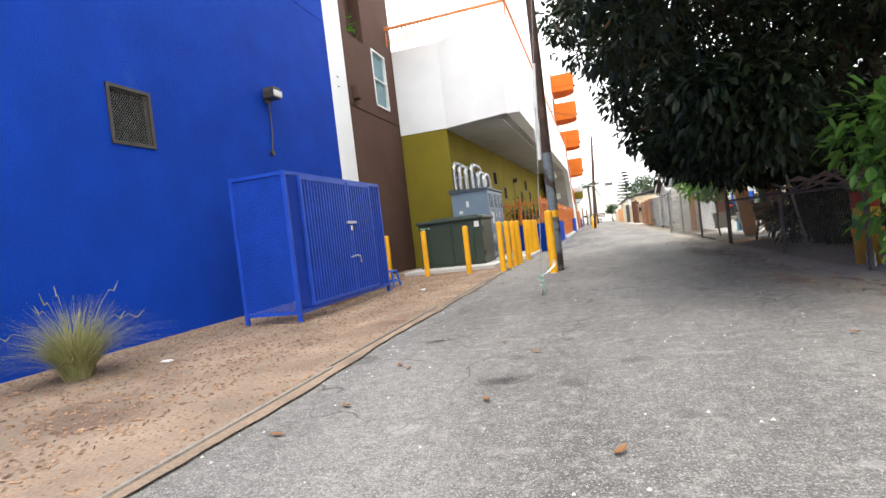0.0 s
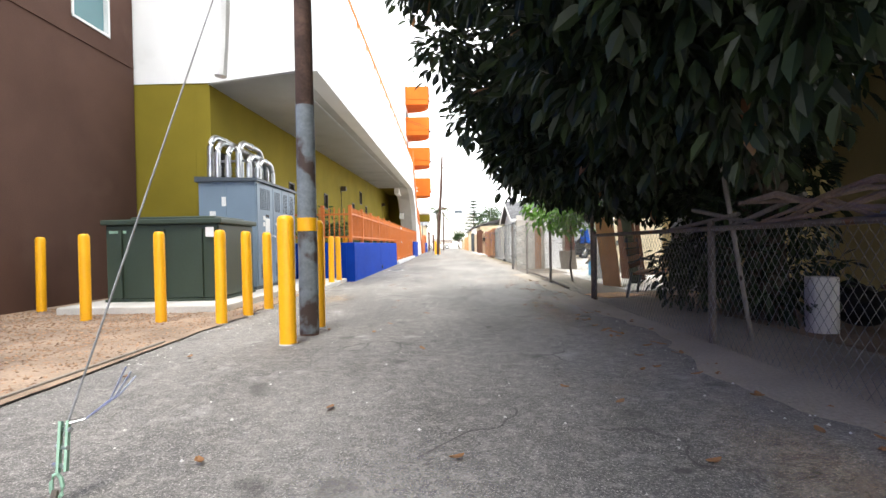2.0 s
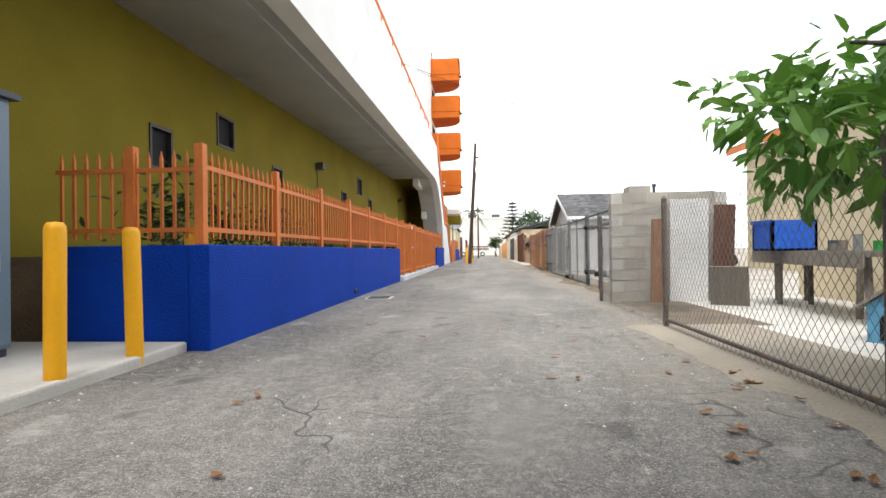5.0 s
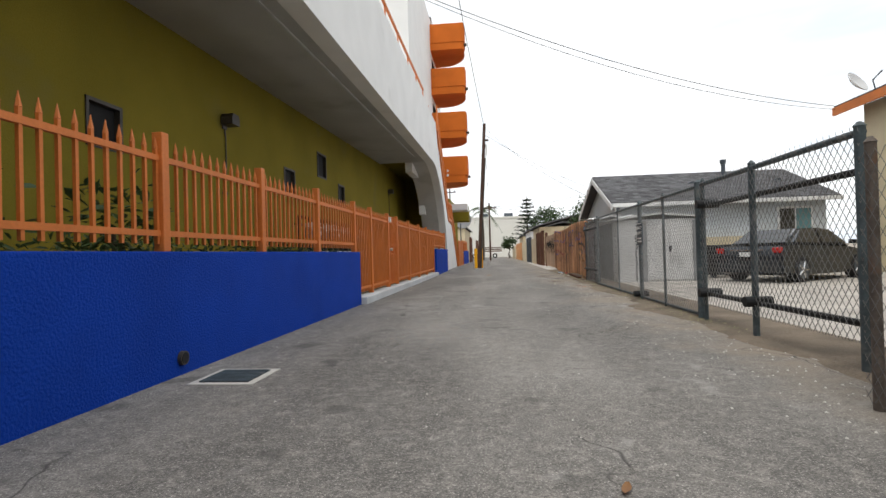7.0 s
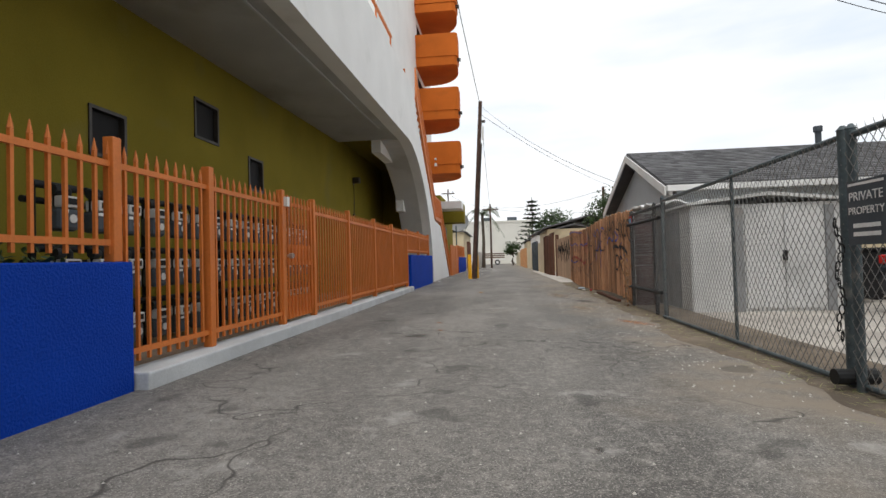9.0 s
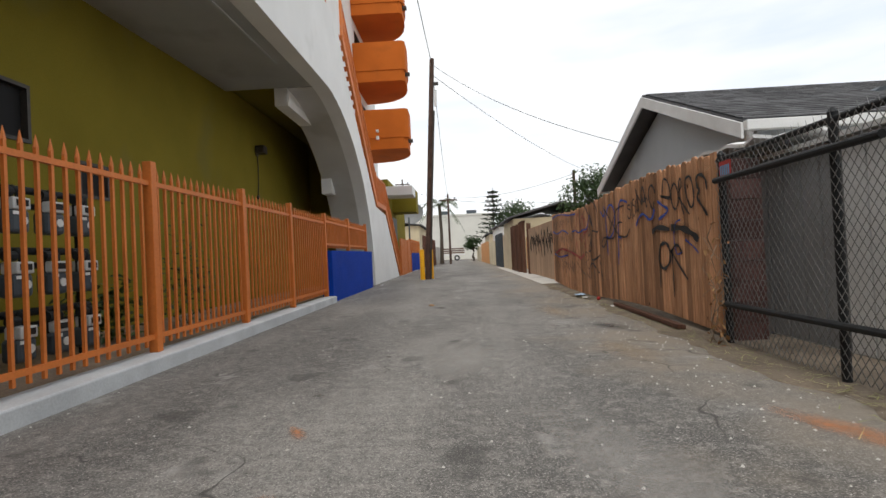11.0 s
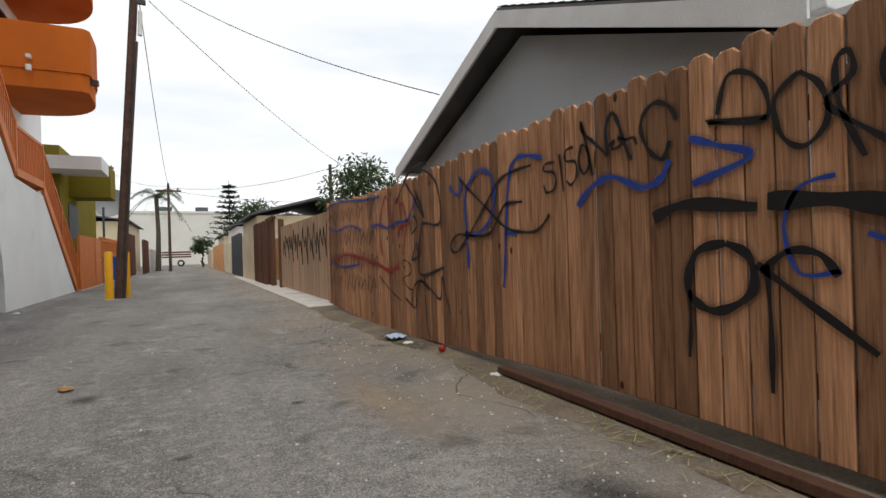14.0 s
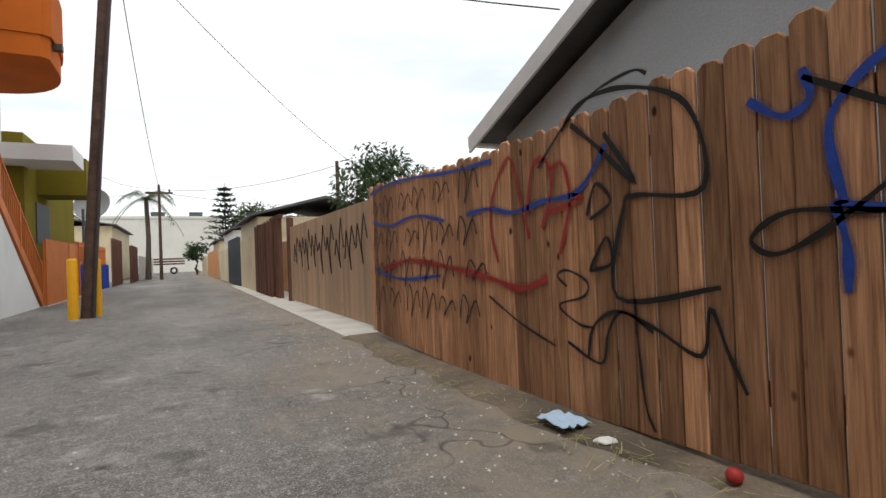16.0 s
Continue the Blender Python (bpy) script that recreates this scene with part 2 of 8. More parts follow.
BROWN = surface("brown_stucco", (0.1, 0.057, 0.044), 0.85, spec=0.12, vary=0.1, scale=1.2, fine=60, bump=0.5, stain=(0.115, 0.07, 0.055), stain_at=0.62)
ORANGE = surface("orange_paint", (0.60, 0.17, 0.032), 0.55, 0.1, 2.5, 40, 0.08, stain=(0.40, 0.11, 0.03), stain_at=0.68)
ORANGE_STUCCO = surface("orange_stucco", (0.55, 0.135, 0.02), 0.8, spec=0.12, vary=0.1, scale=1.0, fine=60, bump=0.5, stain=(0.43, 0.115, 0.022), stain_at=0.6)
BLUE_PAINT = surface("blue_metal_paint", (0.012, 0.065, 0.44), 0.45, 0.15, 4.0, 40, 0.1, stain=(0.05, 0.09, 0.26), stain_at=0.66)
YELLOW = surface("yellow_plastic_sleeve", (0.82, 0.40, 0.008), 0.42, 0.05, 4.0, 40, 0.05, stain=(0.6, 0.29, 0.02), stain_at=0.7, stain_scale=3.0)
GREEN_BOX = surface("dark_green_enamel", (0.034, 0.05, 0.034), 0.45, 0.1, 2.0, 50, 0.05)
GREY_BOX = surface("grey_blue_enamel", (0.165, 0.225, 0.29), 0.42, 0.08, 1.6, 50, 0.05, stain=(0.20, 0.25, 0.30), stain_at=0.64)
GREY_DARK = surface("dark_grey_metal", (0.06, 0.075, 0.09), 0.5, 0.1, 3, 40, 0.05)
SLOT = surface("dark_slot", (0.012, 0.012, 0.013), 0.8, 0.1, 3, 40, 0.0)
STEEL = surface("galvanised_steel", (0.55, 0.56, 0.57), 0.32, 0.12, 6, 50, 0.05, metal=0.9)
WIRE = surface("weathered_wire", (0.2, 0.2, 0.195), 0.55, 0.25, 8, 40, 0.0, metal=0.5)
RUST_WIRE = surface("rusty_pipe", (0.15, 0.125, 0.105), 0.7, 0.3, 6, 40, 0.1, metal=0.3, stain=(0.20, 0.10, 0.05), stain_scale=5.0)
POST_GREEN = surface("blue_green_pipe", (0.07, 0.092, 0.10), 0.6, 0.25, 5, 40, 0.08, stain=(0.17, 0.175, 0.17), stain_scale=6.0)
BLACK = surface("black_paint", (0.012, 0.012, 0.013), 0.6, 0.15, 20, 90, 0.0)
BLUE_SPRAY = surface("blue_spray", (0.018, 0.06, 0.33), 0.6, 0.2, 20, 90, 0.0)
RED_SPRAY = surface("red_spray", (0.36, 0.028, 0.022), 0.6, 0.2, 20, 90, 0.0)
POLE_WOOD = surface("creosoted_pole", (0.075, 0.042, 0.03), 0.85, 0.35, 5, 35, 0.6, stain=(0.13, 0.075, 0.05), stain_scale=3.0)
POLE_GREY = surface("flaking_grey_paint", (0.16, 0.185, 0.20), 0.8, 0.2, 8, 40, 0.5, stain=(0.06, 0.04, 0.032), stain_at=0.53, stain_scale=5.0)
WOOD = wood_material("cedar_board", (0.66, 0.36, 0.2), (0.18, 0.078, 0.037), 0.46)
WOOD_PALE = wood_material("pale_board", (0.52, 0.36, 0.24), (0.38, 0.25, 0.16), 0.2)
WOOD_RED = wood_material("red_brown_board", (0.15, 0.075, 0.048), (0.075, 0.036, 0.025), 0.3)
WOOD_GREY = wood_material("weathered_board", (0.30, 0.27, 0.23), (0.15, 0.13, 0.11), 0.4)
PLY = surface("plywood", (0.6, 0.33, 0.155), 0.8, 0.15, 3, 60, 0.1)
WHITE_PAINT = surface("white_paint", (0.72, 0.72, 0.71), 0.6, 0.08, 3, 60, 0.1, stain=(0.5, 0.48, 0.44), stain_at=0.66)
CREAM = surface("cream_stucco", (0.62, 0.53, 0.36), 0.8, 0.1, 1.0, 60, 0.4, stain=(0.47, 0.40, 0.27), stain_at=0.6)
YELLOW_STUCCO = surface("yellow_stucco", (0.47, 0.37, 0.17), 0.8, 0.12, 1.0, 60, 0.4, stain=(0.34, 0.27, 0.14), stain_at=0.6)
GREY_STUCCO = surface("grey_blue_stucco", (0.55, 0.59, 0.62), 0.8, 0.1, 0.8, 50, 0.5, stain=(0.46, 0.50, 0.53), stain_at=0.58)
SHINGLE = surface("grey_shingle", (0.105, 0.105, 0.11), 0.9, 0.2, 3, 60, 0.5, island=0.35)
SHED = surface("pale_sheet_metal", (0.56, 0.56, 0.55), 0.55, 0.08, 1.5, 40, 0.05, stain=(0.42, 0.42, 0.41), stain_at=0.62)
SHED_GREY = surface("grey_sheet_metal", (0.23, 0.235, 0.24), 0.6, 0.12, 1.5, 40, 0.05, stain=(0.30, 0.26, 0.22), stain_at=0.66)
BLOCK = surface("concrete_block", (0.40, 0.375, 0.33), 0.9, 0.15, 3, 60, 0.5, random_per=0.12)
BLOCK_RED = surface("dark_red_block", (0.085, 0.04, 0.035), 0.8, 0.3, 5, 50, 0.4, random_per=0.3)
BARK = surface("bark", (0.085, 0.068, 0.052), 0.95, 0.3, 6, 40, 0.8, depth=0.03)
VINE = surface("bare_vine", (0.26, 0.19, 0.13), 0.9, 0.25, 8, 60, 0.5)
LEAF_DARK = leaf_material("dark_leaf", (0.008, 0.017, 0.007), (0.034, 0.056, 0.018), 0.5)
LEAF_GREEN = leaf_material("green_leaf", (0.065, 0.18, 0.022), (0.18, 0.36, 0.055), 0.55)
LEAF_HEDGE = leaf_material("hedge_leaf", (0.025, 0.05, 0.016), (0.07, 0.12, 0.035), 0.5)
LEAF_DRY = leaf_material("dry_leaf", (0.20, 0.085, 0.035), (0.42, 0.24, 0.10), 0.7)
STRAW = leaf_material("straw_grass", (0.20, 0.24, 0.07), (0.46, 0.40, 0.20), 0.7)
PALM_LEAF = leaf_material("palm_leaf", (0.05, 0.085, 0.03), (0.11, 0.15, 0.06), 0.5)
CHIP = surface("bark_chip", (0.27, 0.165, 0.10), 0.95, 0.2, 9, 60, 0.2, island=0.55)
GLASS = glass_material("dark_glass", (0.012, 0.014, 0.016))
GLASS_TEAL = glass_material("teal_glass", (0.10, 0.22, 0.24))
RUBBER = surface("black_rubber", (0.016, 0.016, 0.017), 0.8, 0.1, 9, 60, 0.1)
CAR_PAINT = surface("dark_grey_car_paint", (0.022, 0.028, 0.036), 0.18, 0.05, 3, 60, 0.0, metal=0.3, spec=0.7)
CHROME = surface("alloy", (0.6, 0.6, 0.6), 0.25, 0.05, 9, 60, 0.0, metal=0.95)
RED_PLASTIC = surface("red_lamp_plastic", (0.42, 0.014, 0.012), 0.25, 0.05, 9, 60, 0.0)
BLUE_PLASTIC = surface("blue_plastic", (0.015, 0.12, 0.62), 0.4, 0.05, 9, 60, 0.0)
LIGHT_BLUE = surface("pale_blue_paint", (0.12, 0.35, 0.55), 0.6, 0.1, 9, 60, 0.1)
WHITE_PLASTIC = surface("white_plastic", (0.68, 0.68, 0.66), 0.45, 0.06, 6, 60, 0.0)
RED_PAINT = surface("red_label", (0.5, 0.03, 0.02), 0.55, 0.08, 9, 60, 0.0)
GREEN_PAINT = surface("green_label", (0.03, 0.28, 0.05), 0.55, 0.08, 9, 60, 0.0)
YELLOW_LABEL = surface("yellow_label", (0.75, 0.48, 0.02), 0.5, 0.08, 9, 60, 0.0)
LIGHT_GREEN = surface("pale_green_paint", (0.26, 0.42, 0.31), 0.55, 0.15, 9, 60, 0.1)
LAMP_GREY = surface("lamp_housing", (0.05, 0.042, 0.035), 0.5, 0.2, 9, 60, 0.05)
DIFFUSER = surface("frosted_lamp_glass", (0.62, 0.62, 0.6), 0.35, 0.06, 9, 60, 0.0)
WHITE_MASK = surface("pale_blue_cloth", (0.42, 0.55, 0.70), 0.9, 0.06, 9, 60, 0.0)
FAR_WALL = surface("far_white_wall", (0.66, 0.65, 0.60), 0.85, 0.06, 0.5, 20, 0.0)
DIRT = surface("grey_brown_dirt", (0.17, 0.135, 0.10), 0.95, 0.3, 2.2, 45, 0.6, stain=(0.10, 0.08, 0.06), stain_at=0.56, depth=0.02)
BLACK_PIPE = surface("black_pipe", (0.016, 0.017, 0.018), 0.6, 0.25, 8, 60, 0.05, spec=0.25)
RUST_FENCE = surface("rust_brown_sheet", (0.15, 0.068, 0.045), 0.8, 0.2, 1.5, 40, 0.1, random_per=0.25)


def soft_stain(name, colour, rough, strength):
    """A stain that thins out towards its rim and breaks up with the grain below it."""
    m, n, l, p = node_mat(name)
    tc, geo = n.new("ShaderNodeTexCoord"), n.new("ShaderNodeNewGeometry")
    mid = n.new("ShaderNodeVectorMath")
    mid.operation = "SUBTRACT"
    mid.inputs[1].default_value = (0.5, 0.5, 0.0)
    l.new(tc.outputs["Generated"], mid.inputs[0])
    flat = n.new("ShaderNodeVectorMath")
    flat.operation = "MULTIPLY"
    flat.inputs[1].default_value = (1, 1, 0)
    l.new(mid.outputs[0], flat.inputs[0])
    dist = n.new("ShaderNodeVectorMath")
    dist.operation = "LENGTH"
    l.new(flat.outputs[0], dist.inputs[0])
    fall = n.new("ShaderNodeMapRange")
    for k, v in zip(("From Min", "From Max", "To Min", "To Max"), (0.5, 0.05, -0.55, 0.3)):
        fall.inputs[k].default_value = v
    l.new(dist.outputs["Value"], fall.inputs[0])
    nz = n.new("ShaderNodeTexNoise")
    nz.inputs["Scale"].default_value, nz.inputs["Detail"].default_value, nz.inputs["Roughness"].default_value = 7.0, 10.0, 0.85
    l.new(geo.outputs["Position"], nz.inputs["Vector"])
    add = n.new("ShaderNodeMath")
    l.new(fall.outputs[0], add.inputs[0])
    l.new(nz.outputs[0], add.inputs[1])
    edge = n.new("ShaderNodeMapRange")
    for k, v in zip(("From Min", "From Max", "To Min", "To Max"), (0.36, 0.95, 0.0, strength)):
        edge.inputs[k].default_value = v
    l.new(add.outputs[0], edge.inputs[0])
    p.inputs["Base Color"].default_value = (*colour, 1)
    p.inputs["Roughness"].default_value = rough
    clear = n.new("ShaderNodeBsdfTransparent")
    mx = n.new("ShaderNodeMixShader")
    l.new(edge.outputs[0], mx.inputs[0])
    l.new(clear.outputs[0], mx.inputs[1])
    l.new(p.outputs[0], mx.inputs[2])
    l.new(mx.outputs[0], n["Material Output"].inputs[0])
    return m


def mist_material(name, colour):
    """Thin overspray that breaks up into fine dots."""
    m, n, l, p = node_mat(name)
    p.inputs["Base Color"].default_value, p.inputs["Roughness"].default_value = (*colour, 1), 0.8
    geo, nz, cut = n.new("ShaderNodeNewGeometry"), n.new("ShaderNodeTexNoise"), n.new("ShaderNodeMapRange")
    nz.inputs["Scale"].default_value, nz.inputs["Detail"].default_value = 260.0, 3.0
    l.new(geo.outputs["Position"], nz.inputs["Vector"])
    for k, v in zip(("From Min", "From Max", "To Min", "To Max"), (0.42, 0.66, 0.03, 0.42)):
        cut.inputs[k].default_value = v
    l.new(nz.outputs[0], cut.inputs[0])
    clear, mx = n.new("ShaderNodeBsdfTransparent"), n.new("ShaderNodeMixShader")
    l.new(cut.outputs[0], mx.inputs[0])
    l.new(clear.outputs[0], mx.inputs[1])
    l.new(p.outputs[0], mx.inputs[2])
    l.new(mx.outputs[0], n["Material Output"].inputs[0])
    return m


MIST = {"black_paint": mist_material("black_mist", (0.014, 0.013, 0.013)), "blue_spray": mist_material("blue_mist", (0.02, 0.06, 0.3)), "red_spray": mist_material("red_mist", (0.33, 0.03, 0.024))}
SPRAY_ORANGE = soft_stain("orange_ground_spray", (0.50, 0.21, 0.09), 0.9, 0.75)
TAR = soft_stain("dark_oil_stain", (0.045, 0.041, 0.037), 0.7, 0.75)
PALE_DUST = soft_stain("pale_dust", (0.48, 0.455, 0.42), 0.95, 0.36)
TAN_DUST = soft_stain("tan_dust", (0.38, 0.29, 0.20), 0.95, 0.6)


# ---------------------------------------------------------------- mesh helpers
def bm_box(bm, x0, x1, y0, y1, z0, z1, bevel=0.0):
    r = bmesh.ops.create_cube(bm, size=1.0, matrix=Matrix.Translation(((x0 + x1) / 2, (y0 + y1) / 2, (z0 + z1) / 2)) @ Matrix.Diagonal((abs(x1 - x0), abs(y1 - y0), abs(z1 - z0), 1)))
    if bevel:
        vs = set(r["verts"])
        es = [e for e in bm.edges if e.verts[0] in vs and e.verts[1] in vs]
        bmesh.ops.bevel(bm, geom=es, offset=bevel, segments=2, affect="EDGES", profile=0.5)
    return bm


def box(x0, x1, y0, y1, z0, z1, bevel=0.0):
    return bm_box(bmesh.new(), x0, x1, y0, y1, z0, z1, bevel)


def bm_rod(bm, a, b, r, r2=None, seg=10, caps=True):
    a, b = Vector(a), Vector(b)
    d = b - a
    m = Matrix.Translation((a + b) / 2) @ d.to_track_quat("Z", "Y").to_matrix().to_4x4()
    bmesh.ops.create_cone(bm, cap_ends=caps, segments=seg, radius1=r, radius2=r if r2 is None else r2, depth=d.length, matrix=m)
    return bm


def rod(a, b, r, r2=None, seg=10):
    return bm_rod(bmesh.new(), a, b, r, r2, seg)


def bm_tube(bm, pts, r, seg=8, radii=None):
    """A tube along a line of points."""
    pts = [Vector(p) for p in pts]
    rings = []
    for i, p in enumerate(pts):
        d = (pts[min(i + 1, len(pts) - 1)] - pts[max(i - 1, 0)]).normalized()
        up = Vector((0, 0, 1)) if abs(d.z) < 0.95 else Vector((1, 0, 0))
        u = d.cross(up).normalized()
        v = d.cross(u)
        rr = radii[i] if radii else r
        rings.append([bm.verts.new(p + rr * (math.cos(2 * math.pi * k / seg) * u + math.sin(2 * math.pi * k / seg) * v)) for k in range(seg)])
    for a, b in zip(rings, rings[1:]):
        for k in range(seg):
            bm.faces.new((a[k], a[(k + 1) % seg], b[(k + 1) % seg], b[k]))
    bm.faces.new(rings[0])
    bm.faces.new(rings[-1][::-1])
    return bm


def bm_prism(bm, outline, a, b, axis="x"):
    """An outline of (u, v) pairs pushed from a to b along an axis: x: (y, z), y: (x, z), z: (x, y)."""
    def at(u, v, w):
        return {"x": (w, u, v), "y": (u, w, v), "z": (u, v, w)}[axis]
    lo = [bm.verts.new(at(u, v, a)) for u, v in outline]
    hi = [bm.verts.new(at(u, v, b)) for u, v in outline]
    n = len(outline)
    bm.faces.new(lo)
    bm.faces.new(hi[::-1])
    for i in range(n):
        bm.faces.new((lo[i], hi[i], hi[(i + 1) % n], lo[(i + 1) % n]))
    bmesh.ops.recalc_face_normals(bm, faces=list(bm.faces))
    return bm


def prism(outline, a, b, axis="x"):
    return bm_prism(bmesh.new(), outline, a, b, axis)


def mesh_of(name, bm, material, smooth=False):
    me = bpy.data.meshes.new(name)
    bm.to_mesh(me)
    bm.free()
    me.materials.append(material)
    if smooth:
        me.polygons.foreach_set("use_smooth", [True] * len(me.polygons))
        me.set_sharp_from_angle(angle=radians(40))
    return me


def part(name, bm, material, parent=None, label="", smooth=False):
    ob = new(name, mesh_of(name, bm, material, smooth))
    if parent is not None:
        ob.parent = parent
    if label:
        tagged(ob, label)
    return ob


def thing(name, label, category, group="", at=(0, 0, 0), turn=0.0):
    ob = new(name)
    ob.empty_display_size = 0.1
    ob.matrix_basis = pose(*at, 0, 0, turn)
    return tagged(ob, label, category, group)


def setting(name, bm, material, label="", category="", smooth=False):
    return tagged(part(name, bm, material, None, "", smooth), label, category, "", "structure")


def pieces(name, me, places, parent):
    """Many alike parts on one mesh: one object at each pose."""
    for m in places:
        ob = new(name, me)
        ob.parent = parent
        ob.matrix_basis = m


def raw_mesh(name, verts, faces, material, smooth=False):
    me = bpy.data.meshes.new(name)
    me.from_pydata(verts, [], faces)
    me.materials.append(material)
    if smooth:
        me.polygons.foreach_set("use_smooth", [True] * len(me.polygons))
    return me


def leaves_mesh(name, spots, size, material, droop=0.5, spread=0.35, rng=None):
    """Pointed, folded leaves: spots are (place, outward direction)."""
    rng = rng or random.Random(5)
    verts, faces = [], []
    for p, out in spots:
        L = size * rng.uniform(0.65, 1.25)
        d = Vector((out[0] + rng.gauss(0, spread), out[1] + rng.gauss(0, spread), out[2] + rng.gauss(0, spread) - droop))
        if d.length < 1e-3:
            d = Vector((0, 0, -1))
        d.normalize()
        s = d.cross(Vector((rng.gauss(0, 0.4), rng.gauss(0, 0.4), 1))).normalized()
        nrm = s.cross(d)
        w, c = L * rng.uniform(0.19, 0.26), L * 0.07
        k = len(verts)
        b = Vector(p)
        ring = [b]
        for t, k2, dz in ((0.28, 0.82, 0.4), (0.66, 0.86, -0.3)):
            c0 = b + d * L * t - nrm * c * (0.3 + t)
            ring += [c0 + s * w * k2 + nrm * c, c0, c0 - s * w * k2 + nrm * c]
        ring.append(b + d * L - nrm * c * 1.8)
        verts += ring
        faces += [(k, k + 1, k + 2), (k, k + 2, k + 3), (k + 1, k + 4, k + 5, k + 2), (k + 2, k + 5, k + 6, k + 3), (k + 4, k + 7, k + 5), (k + 5, k + 7, k + 6)]
    return raw_mesh(name, verts, faces, material)


def mesh_wire(u0, u1, v0, v1, at, pitch=0.065, r=0.0016, bm_axis="x"):
    """Crossing wires of a chain-link panel in the plane axis = at: verts and faces."""
    verts, faces = [], []

    def wire(a, b, off):
        d = Vector((b[0] - a[0], b[1] - a[1]))
        if d.length < 0.02:
            return
        nn = Vector((-d.y, d.x)).normalized() * r
        k = len(verts)
        for q in (a, b):
            for s, o in ((1, 0), (-1, 0), (0, 1.7)):
                u, v, w = q[0] + nn.x * s, q[1] + nn.y * s, at + off + o * r
                verts.append((w, u, v) if bm_axis == "x" else (u, w, v))
        faces.extend([(k, k + 1, k + 4, k + 3), (k + 1, k + 2, k + 5, k + 4), (k + 2, k, k + 3, k + 5)])
    h, slope = v1 - v0, 1.35
    run = h / slope
    c = u0 - run
    while c < u1:
        for s in (1, -1):
            # line u = c + (v - v0) / slope, or mirrored
            ua, ub = (c, c + run) if s == 1 else (c + run, c)
            a, b = [ua, v0], [ub, v1]
            lo, hi = (a, b) if a[0] < b[0] else (b, a)
            if hi[0] <= u0 or lo[0] >= u1:
                continue
            if lo[0] < u0:
                f = (u0 - lo[0]) / (hi[0] - lo[0])
                lo = [u0, lo[1] + (hi[1] - lo[1]) * f]
            if hi[0] > u1:
                f = (u1 - lo[0]) / (hi[0] - lo[0])
                hi = [u1, lo[1] + (hi[1] - lo[1]) * f]
            wire(lo, hi, 0.0 if s == 1 else r * 2)
        c += pitch
    return verts, faces


def window_hole_wall(x_face, thick, y0, y1, z0, z1, holes):
    """A wall along y, its alley face at x_face, pierced by holes (ya, yb, za, zb): strips of boxes joined into one mesh."""
    bm = bmesh.new()
    ys = sorted({y0, y1, *[h[0] for h in holes], *[h[1] for h in holes]})
    for a, b in zip(ys, ys[1:]):
        cut = sorted((h[2], h[3]) for h in holes if h[0] <= a + 1e-6 and h[1] >= b - 1e-6)
        z = z0
        for za, zb in cut:
            bm_box(bm, x_face - thick, x_face, a, b, z, za)
            z = zb
        bm_box(bm, x_face - thick, x_face, a, b, z, z1)
    bmesh.ops.remove_doubles(bm, verts=bm.verts, dist=1e-4)
    return bm

# ---------------------------------------------------------------- ground
rng = random.Random(11)
setting("ground", box(-400, 400, -60, 700, -0.5, -0.03), SAND, "sandy bare ground reaching the horizon", "ground")
setting("road", box(-2.3, 3.3, -30, 92, -0.3, 0.0), ASPHALT, "worn grey asphalt alley with dust and oil spots", "road")
setting("street", box(-80, 80, 92, 104, -0.3, -0.004), ASPHALT, "asphalt cross street at the end of the alley", "road")
setting("dirt_strip", box(-5.5, -2.0, -30, 14.2, -0.3, 0.012), EARTH, "bare brown earth strip covered with bark chips", "ground")


def ragged_strip(name, x_in, x_out, y0, y1, z, material, label, seed, amp=0.16):
    """A thin layer of loose ground with an uneven inner edge lying over the asphalt."""
    r = random.Random(seed)
    bm = bmesh.new()
    n = int((y1 - y0) / 0.12)
    a, b = [], []
    for i in range(n + 1):
        y = y0 + (y1 - y0) * i / n
        q = noise.noise(Vector((seed, y * 0.55, 0))) * amp * 1.6 + noise.noise(Vector((seed, y * 2.6, 3))) * amp * 0.6 + r.gauss(0, amp * 0.06)
        a.append(bm.verts.new((x_in + q, y, 0.001)))
        b.append((bm.verts.new((x_in + q + 0.09, y, z)), bm.verts.new((x_out, y, z + 0.006))))
    for i in range(n):
        bm.faces.new((a[i], b[i][0], b[i + 1][0], a[i + 1]))
        bm.faces.new((b[i][0], b[i][1], b[i + 1][1], b[i + 1][0]))
    return setting(name, bm, material, label, "ground", True)


ragged_strip("verge", 2.45, 3.65, -30, 18.7, 0.022, SAND, "dusty sandy verge along the fence", 3)
ragged_strip("verge_edge", -2.02, -2.6, -20, 11.7, 0.016, EARTH, "loose brown earth spilling onto the asphalt", 8, 0.05)
setting("yard_slab", box(3.62, 9.0, 13.6, 22.3, -0.3, 0.02), CONCRETE, "pale concrete yard slab", "ground")
setting("yard_earth", box(3.62, 9.0, -30, 13.58, -0.3, 0.006), EARTH, "dark bare earth in the shaded yard", "ground")
setting("driveway", box(3.16, 30, 22.5, 36, -0.3, 0.004), DRIVE, "cracked concrete driveway with dust", "ground")
setting("pavement", box(-3.4, -1.55, 51.95, 60, -0.3, 0.015), CONCRETE, "pale concrete apron beside the alley", "pavement")
setting("gate_apron", box(3.15, 4.4, 41.9, 58, -0.3, 0.012), CONCRETE, "cracked concrete apron at the gates", "pavement")

